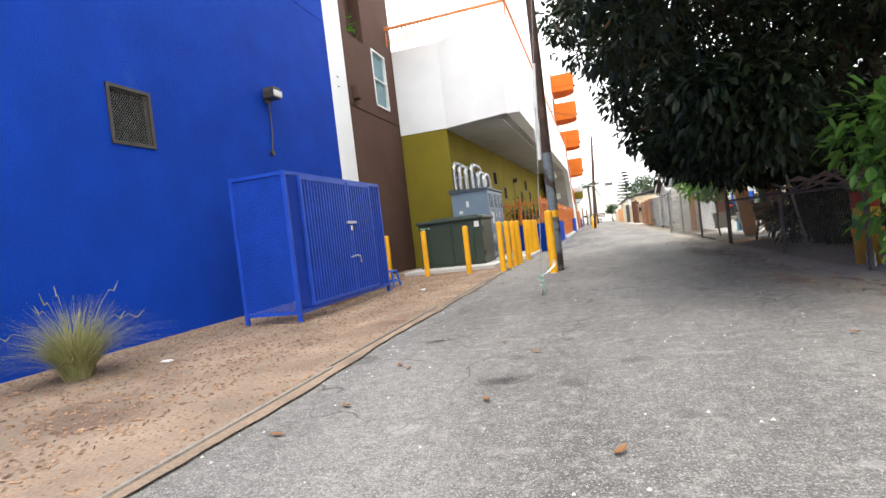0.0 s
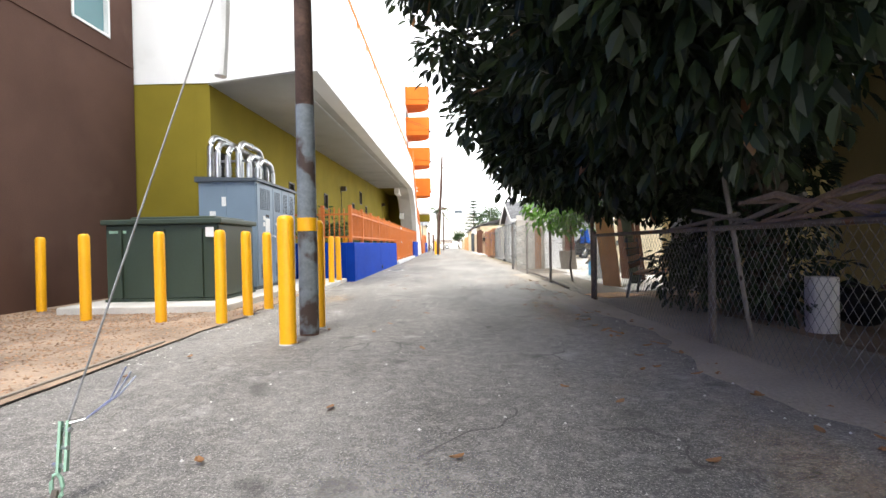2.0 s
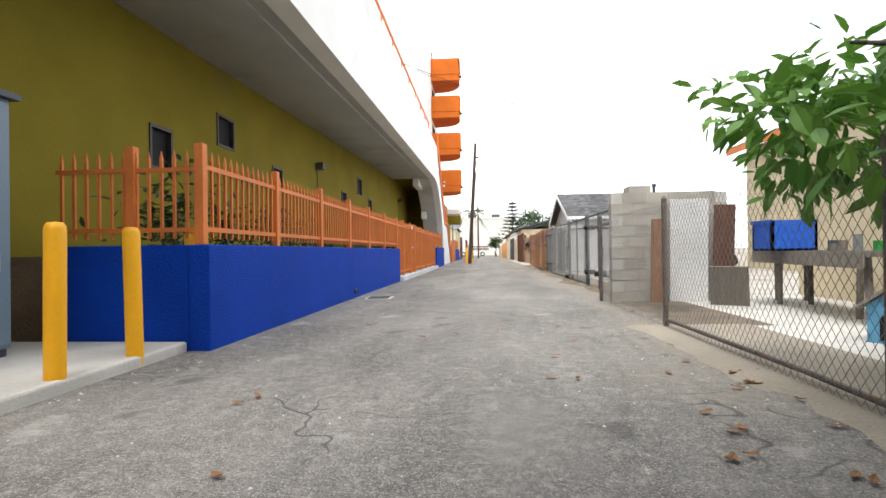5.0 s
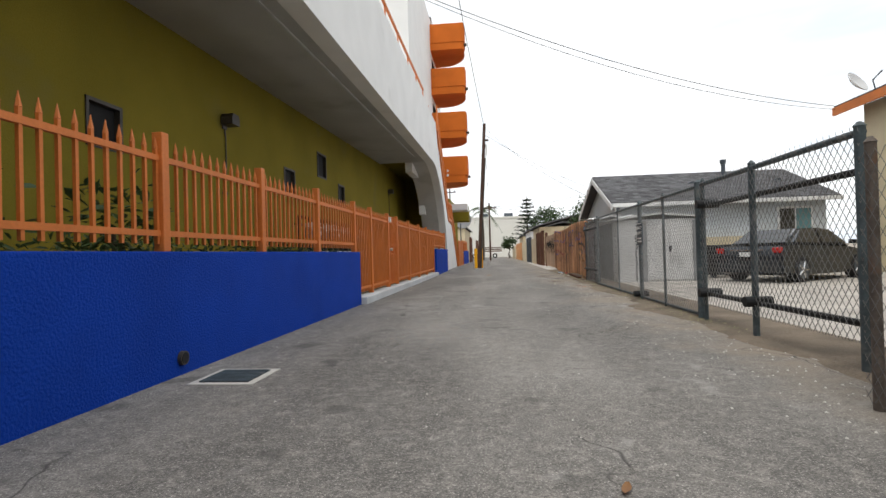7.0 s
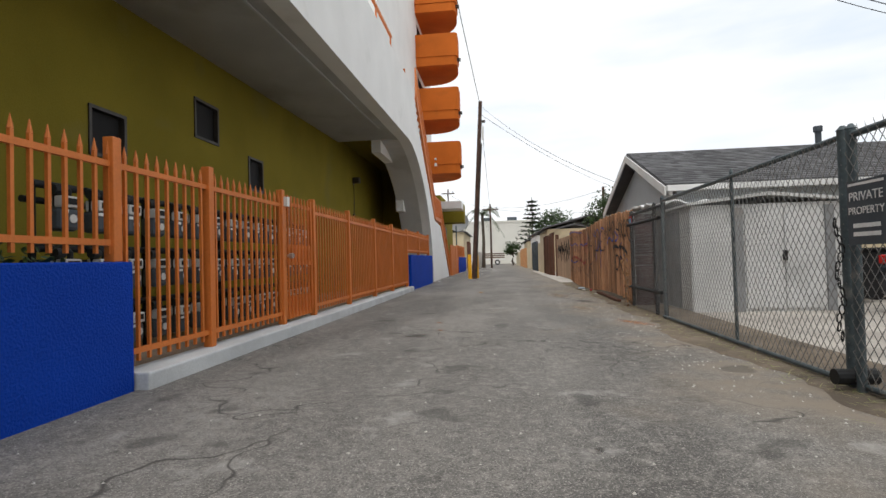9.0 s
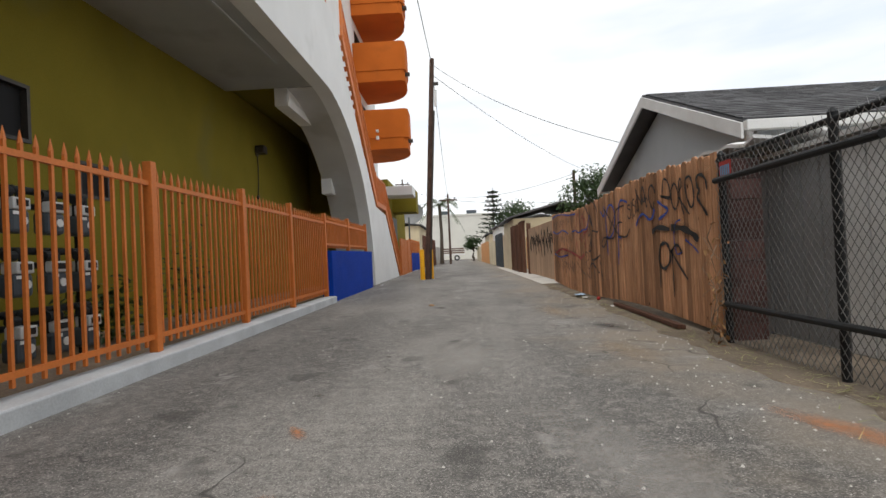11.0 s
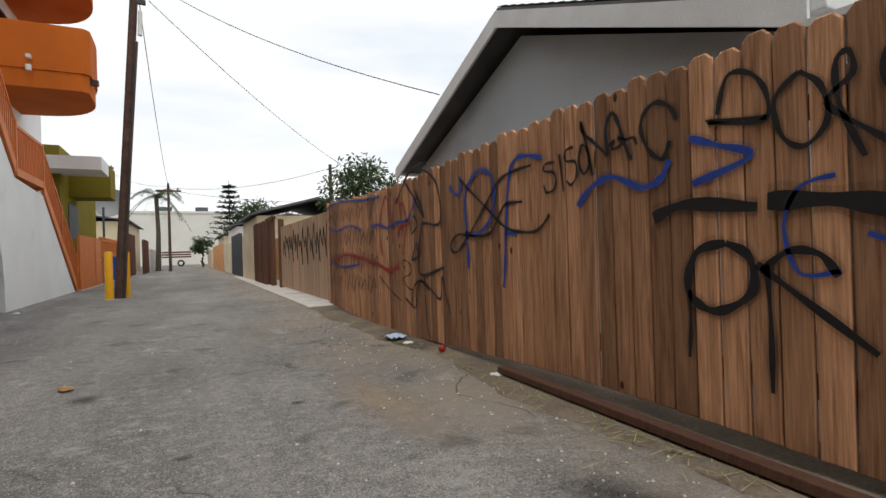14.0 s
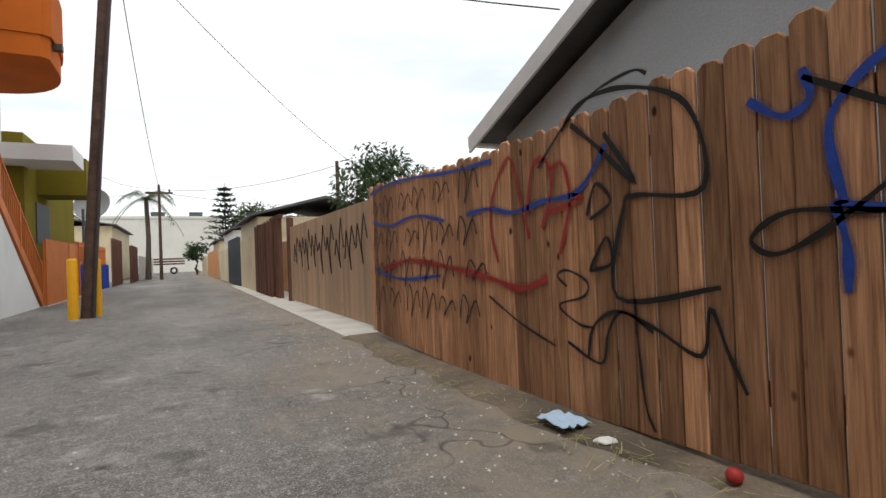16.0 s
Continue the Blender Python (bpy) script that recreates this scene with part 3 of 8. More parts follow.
# timber edging between earth and asphalt
edging = thing("timber_edging", "thin weathered timber edging beside the earth strip", "edging")
for a, b, dx in ((0.2, 3.4, 0.0), (3.45, 6.2, -0.04), (6.25, 9.6, 0.02)):
    part("board", box(-2.03 + dx, -2.005 + dx, a, b, -0.05, 0.03), WOOD_GREY, edging)

# ---------------------------------------------------------------- blue, white and brown building
XA = -5.5
blue_win = (4.85, 5.5, 2.5, 3.25)
setting("wall_blue", window_hole_wall(XA, 0.3, -14, 10.75, 0, 11.5, [blue_win]), BLUE, "bright blue stucco wall of the building", "wall")
setting("wall_white_strip", box(XA - 0.3, XA + 0.003, 10.753, 11.6, 0, 11.5), WHITE, "narrow white stucco strip of the wall", "wall")
brown_holes = [(13.35, 14.3, 4.75, 6.35), (11.95, 12.9, 6.3, 7.9)]
setting("wall_brown", window_hole_wall(XA, 0.3, 11.603, 15.0, 0, 11.5, brown_holes), BROWN, "dark brown stucco wall of the building", "wall")
setting("wall_back", box(-14, XA - 0.32, -14, 15.0, 0, 11.4), BROWN, "closed body of the building", "wall")
bevel_line = thing("wall_joint", "dark metal joint across the brown wall", "trim")
part("strip", box(XA, XA + 0.02, 11.62, 14.98, 4.42, 4.46), BROWN, bevel_line)
joint_b = thing("wall_joint", "thin vertical joint line in the blue wall", "trim")
part("strip", box(XA, XA + 0.008, -13, 10.7, 6.1, 6.12), BLUE, joint_b)


def framed_window(name, x, y0, y1, z0, z1, frame_mat, glass, label, bars=1, screen=False, set_in=0.08):
    w = tagged(thing(name, label, "window", at=(x, (y0 + y1) / 2, z0)), kind="structure")
    hy, h, t = (y1 - y0) / 2, z1 - z0, 0.045
    fr = bmesh.new()
    bm_box(fr, -set_in, 0.02, -hy, -hy + t, 0, h)
    bm_box(fr, -set_in, 0.02, hy - t, hy, 0, h)
    bm_box(fr, -set_in, 0.021, -hy, hy, 0, t)
    bm_box(fr, -set_in, 0.021, -hy, hy, h - t, h)
    part("window_frame", fr, frame_mat, w)
    if bars:
        part("mullion", box(-set_in + 0.01, 0.0, -hy + t, hy - t, h * 0.5 - 0.02, h * 0.5 + 0.02), frame_mat, w)
    part("pane", box(-set_in, -set_in + 0.012, -hy + t, hy - t, t, h - t), glass, w)
    if screen:
        v, f = mesh_wire(-hy + t, hy - t, t, h - t, -0.01, 0.035, 0.0018)
        o = new("mesh_screen", raw_mesh("mesh_screen", v, f, WIRE))
        o.parent = w
        tagged(o, "rusty expanded metal screen")
    return w


framed_window("window_1", XA, *blue_win, LAMP_GREY, GLASS, "small window with dark frame and metal mesh in the blue wall", 0, True)
framed_window("window_2", XA, *brown_holes[0], WHITE_PAINT, GLASS_TEAL, "white framed sash window in the brown wall")
niche = thing("potted_plant", "small leafy plant in the dark balcony niche", "plant", at=(XA - 0.2, 12.3, 6.3))
spots = [((rng.gauss(0, 0.1), rng.gauss(0, 0.2), abs(rng.gauss(0.25, 0.2))), (rng.gauss(0, 1), rng.gauss(0, 1), 0.6)) for _ in range(90)]
o = new("foliage", leaves_mesh("foliage", spots, 0.14, LEAF_GREEN))
o.parent = niche


def wall_lamp(name, at, label, sx=1.0, cable=1.0, glass=True, turn=0):
    w = thing(name, label, "lamp", "wall lamps", at, turn)
    part("housing", prism([(-0.13, 0.0), (0.13, 0.0), (0.13, 0.12), (0.1, 0.19), (-0.1, 0.19), (-0.13, 0.12)], 0.02, 0.24, "x"), LAMP_GREY, w)
    if glass:
        part("diffuser", box(0.06, 0.265, -0.12, 0.12, 0.012, 0.13, 0.02), DIFFUSER, w)
    part("back_plate", box(0, 0.03, -0.07, 0.07, -0.06, 0.16), LAMP_GREY, w)
    if cable:
        pts = [(0.02, 0.0, -0.05), (0.02, 0.03, -0.25), (0.02, 0.02, -cable * 0.7), (0.02, -0.05, -cable)]
        part("conduit", bm_tube(bmesh.new(), pts, 0.012, 6), LAMP_GREY, w, smooth=True)
        part("junction_box", rod((0.0, -0.05, -cable - 0.03), (0.05, -0.05, -cable - 0.03), 0.05), LAMP_GREY, w)
    return w


wall_lamp("wall_lamp", (XA, 8.15, 3.75), "grey floodlight with frosted glass on the blue wall", cable=0.95)
vent = thing("wall_vent", "small brown vent hood on the brown wall", "vent", at=(XA, 11.95, 4.6))
part("hood", box(0, 0.16, -0.1, 0.1, 0, 0.34, 0.02), BROWN, vent)
part("pipe", bm_tube(bmesh.new(), [(0.08, 0, 0.02), (0.08, 0, -0.08), (0.02, -0.06, -0.14)], 0.04, 8), BROWN, vent)
for yy, zz in ((11.1, 4.72), (11.1, 4.95)):
    sl = thing("wall_louvre", "small round louvre in the white wall strip", "vent", "louvres", (XA + 0.003, yy, zz))
    part("ring", rod((0, 0, 0), (0.012, 0, 0), 0.06, seg=14), WHITE, sl)
    part("slots", box(0.012, 0.016, -0.04, 0.04, -0.012, 0.012), SLOT, sl)

# ---------------------------------------------------------------- olive recess and white overhang
XO, XW = -4.02, -1.7
ZT = 6.75
olive_holes = [(20.0, 20.55, 2.14, 2.8), (21.9, 22.55, 2.86, 3.46), (24.35, 24.95, 2.3, 2.9), (30.1, 30.75, 2.35, 3.0), (32.35, 33.1, 3.1, 3.8), (34.2, 34.85, 2.45, 3.15), (35.6, 36.2, 1.9, 2.4)]
setting("wall_olive", window_hole_wall(XO, 0.3, 15.05, 47.0, 0, 4.9, olive_holes), OLIVE, "olive green stucco wall under the overhang", "wall")
setting("wall_olive_front", box(XA - 0.2, XO - 0.302, 15.05, 15.35, 0, 4.14), OLIVE, "olive green stucco end wall", "wall")
setting("wall_olive_core", box(XA - 8, XO - 0.32, 15.36, 53.0, 0, 4.6), OLIVE, "closed olive body of the building", "wall")
wi = 3
for y0, y1, z0, z1 in olive_holes:
    framed_window("window_%d" % wi, XO, y0, y1, z0, z1, LAMP_GREY, SLOT, "small dark screened window in the olive wall", 0)
    wi += 1
wall_lamp("wall_lamp", (XO, 27.5, 3.3), "dark floodlight on the olive wall with conduit", cable=1.2, glass=False)
wall_lamp("wall_lamp", (XO, 41.8, 3.7), "dark floodlight on the olive wall with conduit", cable=1.1, glass=False)


def soffit(y):
    return 4.1 + (y - 15) * 0.027


# alley face of the overhang: level underside that swings down as an arch to a foot
arch = [(14.3, soffit(14.3)), (40.2, soffit(40.2))]
for k in range(1, 17):
    a = k / 16 * math.pi / 2
    arch.append((40.2 + 5.2 * math.sin(a) ** 1.15, soffit(40.2) * math.cos(a) ** 0.95))
arch[-1] = (45.4, 0.0)
face = arch + [(51.9, 0.0), (48.4, 2.5), (46.2, 2.62), (42.0, 5.85), (41.4, ZT), (14.3, ZT)]
setting("wall_overhang", prism(face, XW - 0.35, XW, "x"), WHITE, "white stucco overhang wall with an arched foot", "wall")
front = [(XA - 0.2, 15.04), (XO, 15.03), (XW - 0.36, 14.42), (XW - 0.36, 14.75), (XO, 15.34), (XA - 0.2, 15.34)]
setting("wall_overhang_front", prism(front, 4.14, ZT, "z"), WHITE, "white stucco front of the overhang", "wall")
# underside and arch take the greyed stucco, so their shade is partly painted
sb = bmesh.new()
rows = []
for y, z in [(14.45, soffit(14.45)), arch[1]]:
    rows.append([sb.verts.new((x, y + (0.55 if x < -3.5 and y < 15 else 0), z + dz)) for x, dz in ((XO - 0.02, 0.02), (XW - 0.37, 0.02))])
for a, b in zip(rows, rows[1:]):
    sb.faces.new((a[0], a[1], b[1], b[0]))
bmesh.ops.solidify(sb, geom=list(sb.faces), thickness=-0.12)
setting("ceiling_overhang", sb, SOFFIT, "white stucco underside of the overhang, greyed for shade", "ceiling", True)
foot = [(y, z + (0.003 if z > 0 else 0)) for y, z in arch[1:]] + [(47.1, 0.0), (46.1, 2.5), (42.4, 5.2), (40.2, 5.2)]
setting("wall_arch_foot", prism(foot, -2.9, XW - 0.352, "x"), SOFFIT, "white stucco arch curving down to its foot, greyed for shade", "wall")
setting("wall_recess_end", box(XO + 0.003, -2.903, 46.4, 46.65, 0, 4.94), OLIVE, "olive stucco end of the recess", "wall")
setting("ceiling_recess", box(XO - 0.3, -2.903, 40.35, 46.7, 4.95, 5.05), OLIVE, "olive underside of the recess behind the arch", "ceiling")
groove = thing("soffit_groove", "thin drip groove strip under the overhang", "trim")
part("strip", prism([(15.0, soffit(15.0) - 0.012), (38.6, soffit(38.6) - 0.012), (38.6, soffit(38.6) + 0.01), (15.0, soffit(15.0) + 0.01)], XW - 0.62, XW - 0.58, "x"), KERB, groove)
setting("roof_deck", box(XA - 0.2, XW - 0.36, 15.4, 40.15, 6.3, 6.45), CONCRETE, "flat roof deck behind the parapet", "roof")

# roof rail in orange
rail = thing("roof_railing", "orange metal railing along the white parapet", "railing", at=(0, 0, ZT))
part("top_rail", box(XW - 0.15, XW - 0.09, 14.4, 38.4, 0.5, 0.56), ORANGE, rail)
part("top_rail", box(XA - 0.1, XW - 0.1, 14.55, 14.61, 0.5, 0.56), ORANGE, rail)
part("low_rail", box(XW - 0.16, XW - 0.08, 14.4, 38.4, 0.0, 0.05), ORANGE, rail)
pk = mesh_of("post", box(-0.02, 0.02, -0.02, 0.02, 0, 0.5), ORANGE)
pieces("post", pk, [pose(XW - 0.12, 14.5 + i * 1.7, 0) for i in range(15)], rail)
pk2 = mesh_of("picket", box(-0.012, 0.012, -0.012, 0.012, 0, 0.62), ORANGE)
pieces("picket", pk2, [pose(XA + 0.05 + i * 0.13, 14.58, 0) for i in range(12)], rail)

# tower with balconies
XT = -2.62
BZ, BS = 4.97, 2.57
tower_holes = [(48.5, 50.3, BZ + 0.35 + BS * k, BZ + 2.2 + BS * k) for k in range(4)]
setting("wall_tower_low", box(XT - 0.3, XT, 43.85, 53.0, 2.85, 4.398), WHITE, "white stucco tower wall above the stair", "wall")
setting("wall_tower", window_hole_wall(XT, 0.3, 40.2, 53.0, 4.4, 14.6, tower_holes), WHITE, "white stucco tower wall behind the balconies", "wall")
setting("wall_tower_front", box(-9, XT - 0.302, 40.22, 40.5, 5.25, 14.6), WHITE, "white stucco tower front", "wall")
setting("ceiling_tower", box(-9, XT - 0.0, 46.72, 53.0, 2.7, 2.84), WHITE, "white underside slab of the tower", "ceiling")
for k, (y0, y1, z0, z1) in enumerate(tower_holes):
    framed_window("window_%d" % wi, XT, y0, y1, z0, z1, LAMP_GREY, GLASS, "dark sliding balcony window in the white tower", 0)
    wi += 1


def balcony(at, camera_box=False):
    b = thing("balcony", "orange stucco balcony with a rounded far edge", "balcony", "stacked balconies", at)
    outline = [(0, 0), (1.86, 0), (1.98, 0.12)] + [(1.98 * math.cos(a) ** 0.7, 1.0 + 1.9 * math.sin(a)) for a in [i * math.pi / 18 for i in range(0, 9)]] + [(0, 2.9)]
    part("parapet", prism(outline, 0.42, 1.5, "z"), ORANGE_STUCCO, b)
    under = [(max(0, u - 0.05) if u else 0, v * 0.98 + 0.03) for u, v in outline]
    part("floor_band", prism(under, 0.0, 0.416, "z"), ORANGE_STUCCO, b)
    part("scupper", box(1.9, 2.1, 0.35, 0.5, 0.28, 0.4), LAMP_GREY, b)
    if camera_box:
        cb = part("security_camera", box(0.78, 0.87, -0.16, 0.0, 0.62, 0.71, 0.01), WHITE_PLASTIC, b, "white security camera")
        part("dome", rod((0.82, -0.1, 0.34), (0.82, -0.1, 0.47), 0.06), WHITE_PLASTIC, b, "white dome camera")
    return b


for k in range(4):
    balcony((XT + 0.003, 48.0, BZ + BS * k), k == 0)

# outside stair in orange steel
stair = thing("outside_staircase", "orange steel staircase climbing the white wall", "staircase")


def flight(ya, za, yb, zb, nt, nb):
    dy, dz = yb - ya, zb - za
    for x in (-2.12, -1.72):
        part("stringer", prism([(ya, za), (ya + 0.02, za + 0.26), (yb, zb + 0.26), (yb, zb)], x, x + 0.06, "x"), ORANGE, stair)
        part("handrail", prism([(ya, za + 1.05), (ya, za + 1.11), (yb, zb + 1.11), (yb, zb + 1.05)], x + 0.02, x + 0.06, "x"), ORANGE, stair)
        pieces("baluster", bal, [pose(x + 0.04, ya + dy * i / nb, za + dz * i / nb) for i in range(nb + 1)], stair)
        pieces("newel_post", sp, [pose(x + 0.04, ya + dy * i / 2, za + dz * i / 2) for i in range(3)], stair)
    pieces("tread", tread, [pose(0, ya + dy * (i + 0.7) / nt, za + dz * (i + 0.7) / nt + 0.15) for i in range(nt)], stair)


tread = mesh_of("tread", box(-2.06, -1.72, -0.13, 0.13, -0.02, 0.02), ORANGE)
bal = mesh_of("baluster", box(-0.011, 0.011, -0.011, 0.011, 0.22, 1.07), ORANGE)
sp = mesh_of("newel_post", box(-0.03, 0.03, -0.03, 0.03, 0.1, 1.15), ORANGE)
flight(52.05, 0.0, 48.35, 2.55, 14, 26)
flight(46.2, 2.65, 41.8, 6.5, 20, 36)
part("landing", box(-2.12, -1.66, 46.15, 48.4, 2.66, 2.82), ORANGE, stair)
for x in (-2.1, -1.7):
    part("landing_rail", box(x, x + 0.04, 46.2, 48.35, 3.64, 3.7), ORANGE, stair)
    pieces("landing_baluster", bal, [pose(x + 0.02, 46.32 + i * 0.12, 2.6) for i in range(17)], stair)

# ---------------------------------------------------------------- low blue walls, kerb and orange fence
XF = -1.62
setting("wall_low_blue", box(XF - 0.2, XF, 17.3, 27.75, -0.1, 0.95, 0.012), BLUE, "low bright blue stucco planter wall", "wall")
setting("wall_low_blue_return", box(-3.15, XF - 0.201, 17.3, 17.5, -0.1, 0.95, 0.012), BLUE, "low blue stucco return wall", "wall")
setting("wall_low_blue_far", box(XF - 0.2, XF + 0.03, 39.45, 44.3, -0.1, 1.08, 0.012), BLUE, "low blue stucco wall below the fence", "wall")
setting("planter_soil", box(XO, XF - 0.2, 17.5, 27.6, -0.1, 0.86), EARTH, "planter soil behind the low blue wall", "ground")
setting("meter_yard", box(XO, XF - 0.25, 27.62, 43.5, -0.1, 0.03), EARTH, "dark bark ground behind the orange fence", "ground")
setting("kerb", box(XF - 0.2, XF + 0.1, 27.77, 39.44, -0.1, 0.13, 0.015), KERB, "grey painted concrete kerb below the orange fence", "kerb")
drain = thing("wall_drain", "round dark drain pipe in the blue wall", "drain", at=(XF, 22.45, 0.13))
part("pipe", rod((-0.02, 0, 0), (0.03, 0, 0), 0.055, seg=14), LAMP_GREY, drain)
part("opening", rod((0.031, 0, 0), (0.034, 0, 0), 0.042, seg=14), SLOT, drain)
gr = thing("drain_grate", "square grey drain grate in a concrete frame", "grate", at=(-1.14, 22.37, 0.001))
gr.scale = (0.8, 0.8, 1)
part("frame", box(-0.3, 0.3, -0.3, 0.3, 0, 0.006), CONCRETE, gr)
part("bed", box(-0.23, 0.23, -0.23, 0.23, 0.006, 0.008), SLOT, gr)
gb = mesh_of("bar", box(-0.23, 0.23, -0.008, 0.008, 0.008, 0.016), POST_GREEN)
pieces("bar", gb, [pose(0, -0.21 + i * 0.03, 0) for i in range(15)], gr)

of = thing("orange_fence", "orange steel picket fence with pointed pickets and square posts", "fence")
PICK_ME = {}


def picket_mesh(z0, z1):
    key = (z0, z1)
    if key not in PICK_ME:
        bm = box(-0.012, 0.012, -0.012, 0.012, z0, z1 - 0.09)
        bm_rod(bm, (0, 0, z1 - 0.09), (0, 0, z1), 0.019, 0.002, 6)
        PICK_ME[key] = mesh_of("picket", bm, ORANGE)
    return PICK_ME[key]


def fence_run(y0, y1, zb, zt, posts, x=XF - 0.1, pitch=0.122):
    for z in (zb + 0.14, zt - 0.2):
        part("rail", box(x - 0.018, x + 0.018, y0, y1, z - 0.022, z + 0.022), ORANGE, of)
    n = int((y1 - y0) / pitch)
    pieces("picket", picket_mesh(round(zb + 0.06, 3), round(zt - 0.04, 3)), [pose(x, y0 + (i + 0.5) * (y1 - y0) / n, 0) for i in range(n)], of)
    for y in posts:
        part("post", box(x - 0.042, x + 0.042, y - 0.042, y + 0.042, zb, zt, 0.006), ORANGE, of)


fence_run(17.35, 27.7, 0.95, 1.86, [17.35, 19.0, 20.7, 22.4, 24.05, 25.8, 27.68])
fence_run(27.74, 30.55, 0.13, 1.86, [28.9, 30.55])
fence_run(31.65, 39.4, 0.13, 1.86, [31.65, 33.45, 35.4, 37.25, 39.38])
fence_run(39.44, 44.0, 1.08, 1.9, [41.6, 44.0])
pieces("picket", picket_mesh(1.01, 1.82), [pose(-3.1 + i * 0.122, 17.4, 0) for i in range(12)], of)
part("rail", box(-3.15, XF - 0.1, 17.385, 17.415, 1.07, 1.11), ORANGE, of)
part("rail", box(-3.15, XF - 0.1, 17.385, 17.415, 1.62, 1.66), ORANGE, of)
part("post", box(-2.45, -2.37, 17.36, 17.44, 0.95, 1.86), ORANGE, of)

gate = thing("orange_gate", "orange steel gate with perforated panels and a round knob", "gate", at=(XF - 0.1, 30.6, 0.13))
gf = bmesh.new()
for y0, y1, z0, z1 in ((0.02, 0.07, 0.05, 1.6), (0.93, 0.98, 0.05, 1.6), (0.02, 0.98, 0.05, 0.10), (0.02, 0.98, 1.55, 1.6), (0.02, 0.98, 0.75, 0.8), (0.02, 0.98, 0.98, 1.03)):
    bm_box(gf, -0.02, 0.02, y0, y1, z0, z1)
part("gate_frame", gf, ORANGE, gate)
part("kick_panel", box(-0.008, 0.008, 0.07, 0.93, 0.10, 0.34), ORANGE, gate)
part("lock_panel", box(-0.008, 0.008, 0.07, 0.93, 0.8, 0.98), ORANGE, gate)


def hex_plate(y0, y1, z0, z1, cell):
    """A thin plate pierced by rows of hexagonal holes, one connected sheet."""
    vs, fs, seen = [], [], {}

    def at(y, z):
        key = (round(y, 4), round(z, 4))
        if key not in seen:
            seen[key] = len(vs)
            vs.append((0.0, *key))
        return seen[key]
    dy, dz = cell * math.sqrt(3), cell * 1.5
    for j in range(int((z1 - z0) / dz)):
        for i in range(int((y1 - y0) / dy - 0.5)):
            cy, cz = y0 + dy * (i + 0.5 + 0.5 * (j % 2)), z0 + dz * (j + 0.66)
            ring = [[at(cy + q * math.cos(math.pi / 6 + k * math.pi / 3), cz + q * math.sin(math.pi / 6 + k * math.pi / 3)) for k in range(6)] for q in (cell, cell * 0.72)]
            fs += [(ring[0][k], ring[0][(k + 1) % 6], ring[1][(k + 1) % 6], ring[1][k]) for k in range(6)]
    return vs, fs


for z0, z1 in ((0.34, 0.75), (1.03, 1.55)):
    o = new("perforated_panel", raw_mesh("perforated_panel", *hex_plate(0.07, 0.93, z0, z1, 0.0185), ORANGE))
    o.parent = gate
pieces("picket", mesh_of("picket", box(0.016, 0.036, -0.01, 0.01, 0.05, 1.68), ORANGE), [pose(0, 0.1 + i * 0.116, 0) for i in range(8)], gate)
part("knob", rod((0.02, 0.12, 0.88), (0.09, 0.12, 0.88), 0.035, seg=14), STEEL, gate)
part("latch_box", box(0.03, 0.09, -0.05, 0.03, 1.52, 1.64), WHITE_PLASTIC, gate)

of2 = thing("orange_panel_fence", "orange ribbed metal fence panel with a door", "fence", at=(-1.62, 52.15, 0))
rib = mesh_of("rib", box(-0.02, 0.02, -0.05, 0.05, 0.02, 1.72), ORANGE)
pieces("rib", rib, [pose(0, 0.1 + i * 0.125, 0) for i in range(36)], of2)
part("backing", box(-0.04, -0.021, 0, 4.6, 0.05, 1.68), ORANGE, of2)
part("door", box(0.022, 0.04, 2.9, 3.9, 0.1, 1.7), ORANGE, of2)
part("handle", rod((0.04, 3.75, 0.9), (0.09, 3.75, 0.9), 0.03), STEEL, of2)
part("post", box(-0.04, 0.05, 4.55, 4.65, 0, 1.8), ORANGE, of2)
setting("wall_low_blue_end", box(-1.85, -1.6, 56.9, 64.5, -0.1, 1.05, 0.012), BLUE, "low blue stucco wall in the distance", "wall")
of3 = thing("orange_upper_fence", "orange picket fence on the far blue wall", "fence", at=(-1.72, 56.9, 1.05))
part("panel", box(-0.02, 0.02, 0, 7.6, 0.05, 0.1), ORANGE, of3)
part("panel", box(-0.02, 0.02, 0, 7.6, 0.65, 0.7), ORANGE, of3)
pieces("picket", mesh_of("picket", box(-0.012, 0.012, -0.02, 0.02, 0, 0.8), ORANGE), [pose(0, 0.1 + i * 0.13, 0) for i in range(58)], of3)

# olive end with grey shutter past the stair
setting("wall_olive_end", box(-6, -2.2, 53.1, 60.0, 0, 4.6), OLIVE, "olive stucco end block with a shutter", "wall")
sh = thing("roller_shutter", "grey slatted roller shutter in the olive block", "shutter", at=(-2.2, 54.2, 1.7))
pieces("slat", mesh_of("slat", box(0.003, 0.03, 0, 1.6, 0, 0.055), GREY_DARK), [pose(0, 0, 0.065 * i) for i in range(18)], sh)
setting("canopy_white", box(-2.6, -0.95, 52.0, 53.6, 3.7, 4.1), WHITE, "white slab canopy over the stair foot", "canopy")
setting("canopy_olive", box(-2.4, -1.0, 54.4, 55.8, 3.1, 4.2), OLIVE, "olive stucco box above the shutter", "canopy")

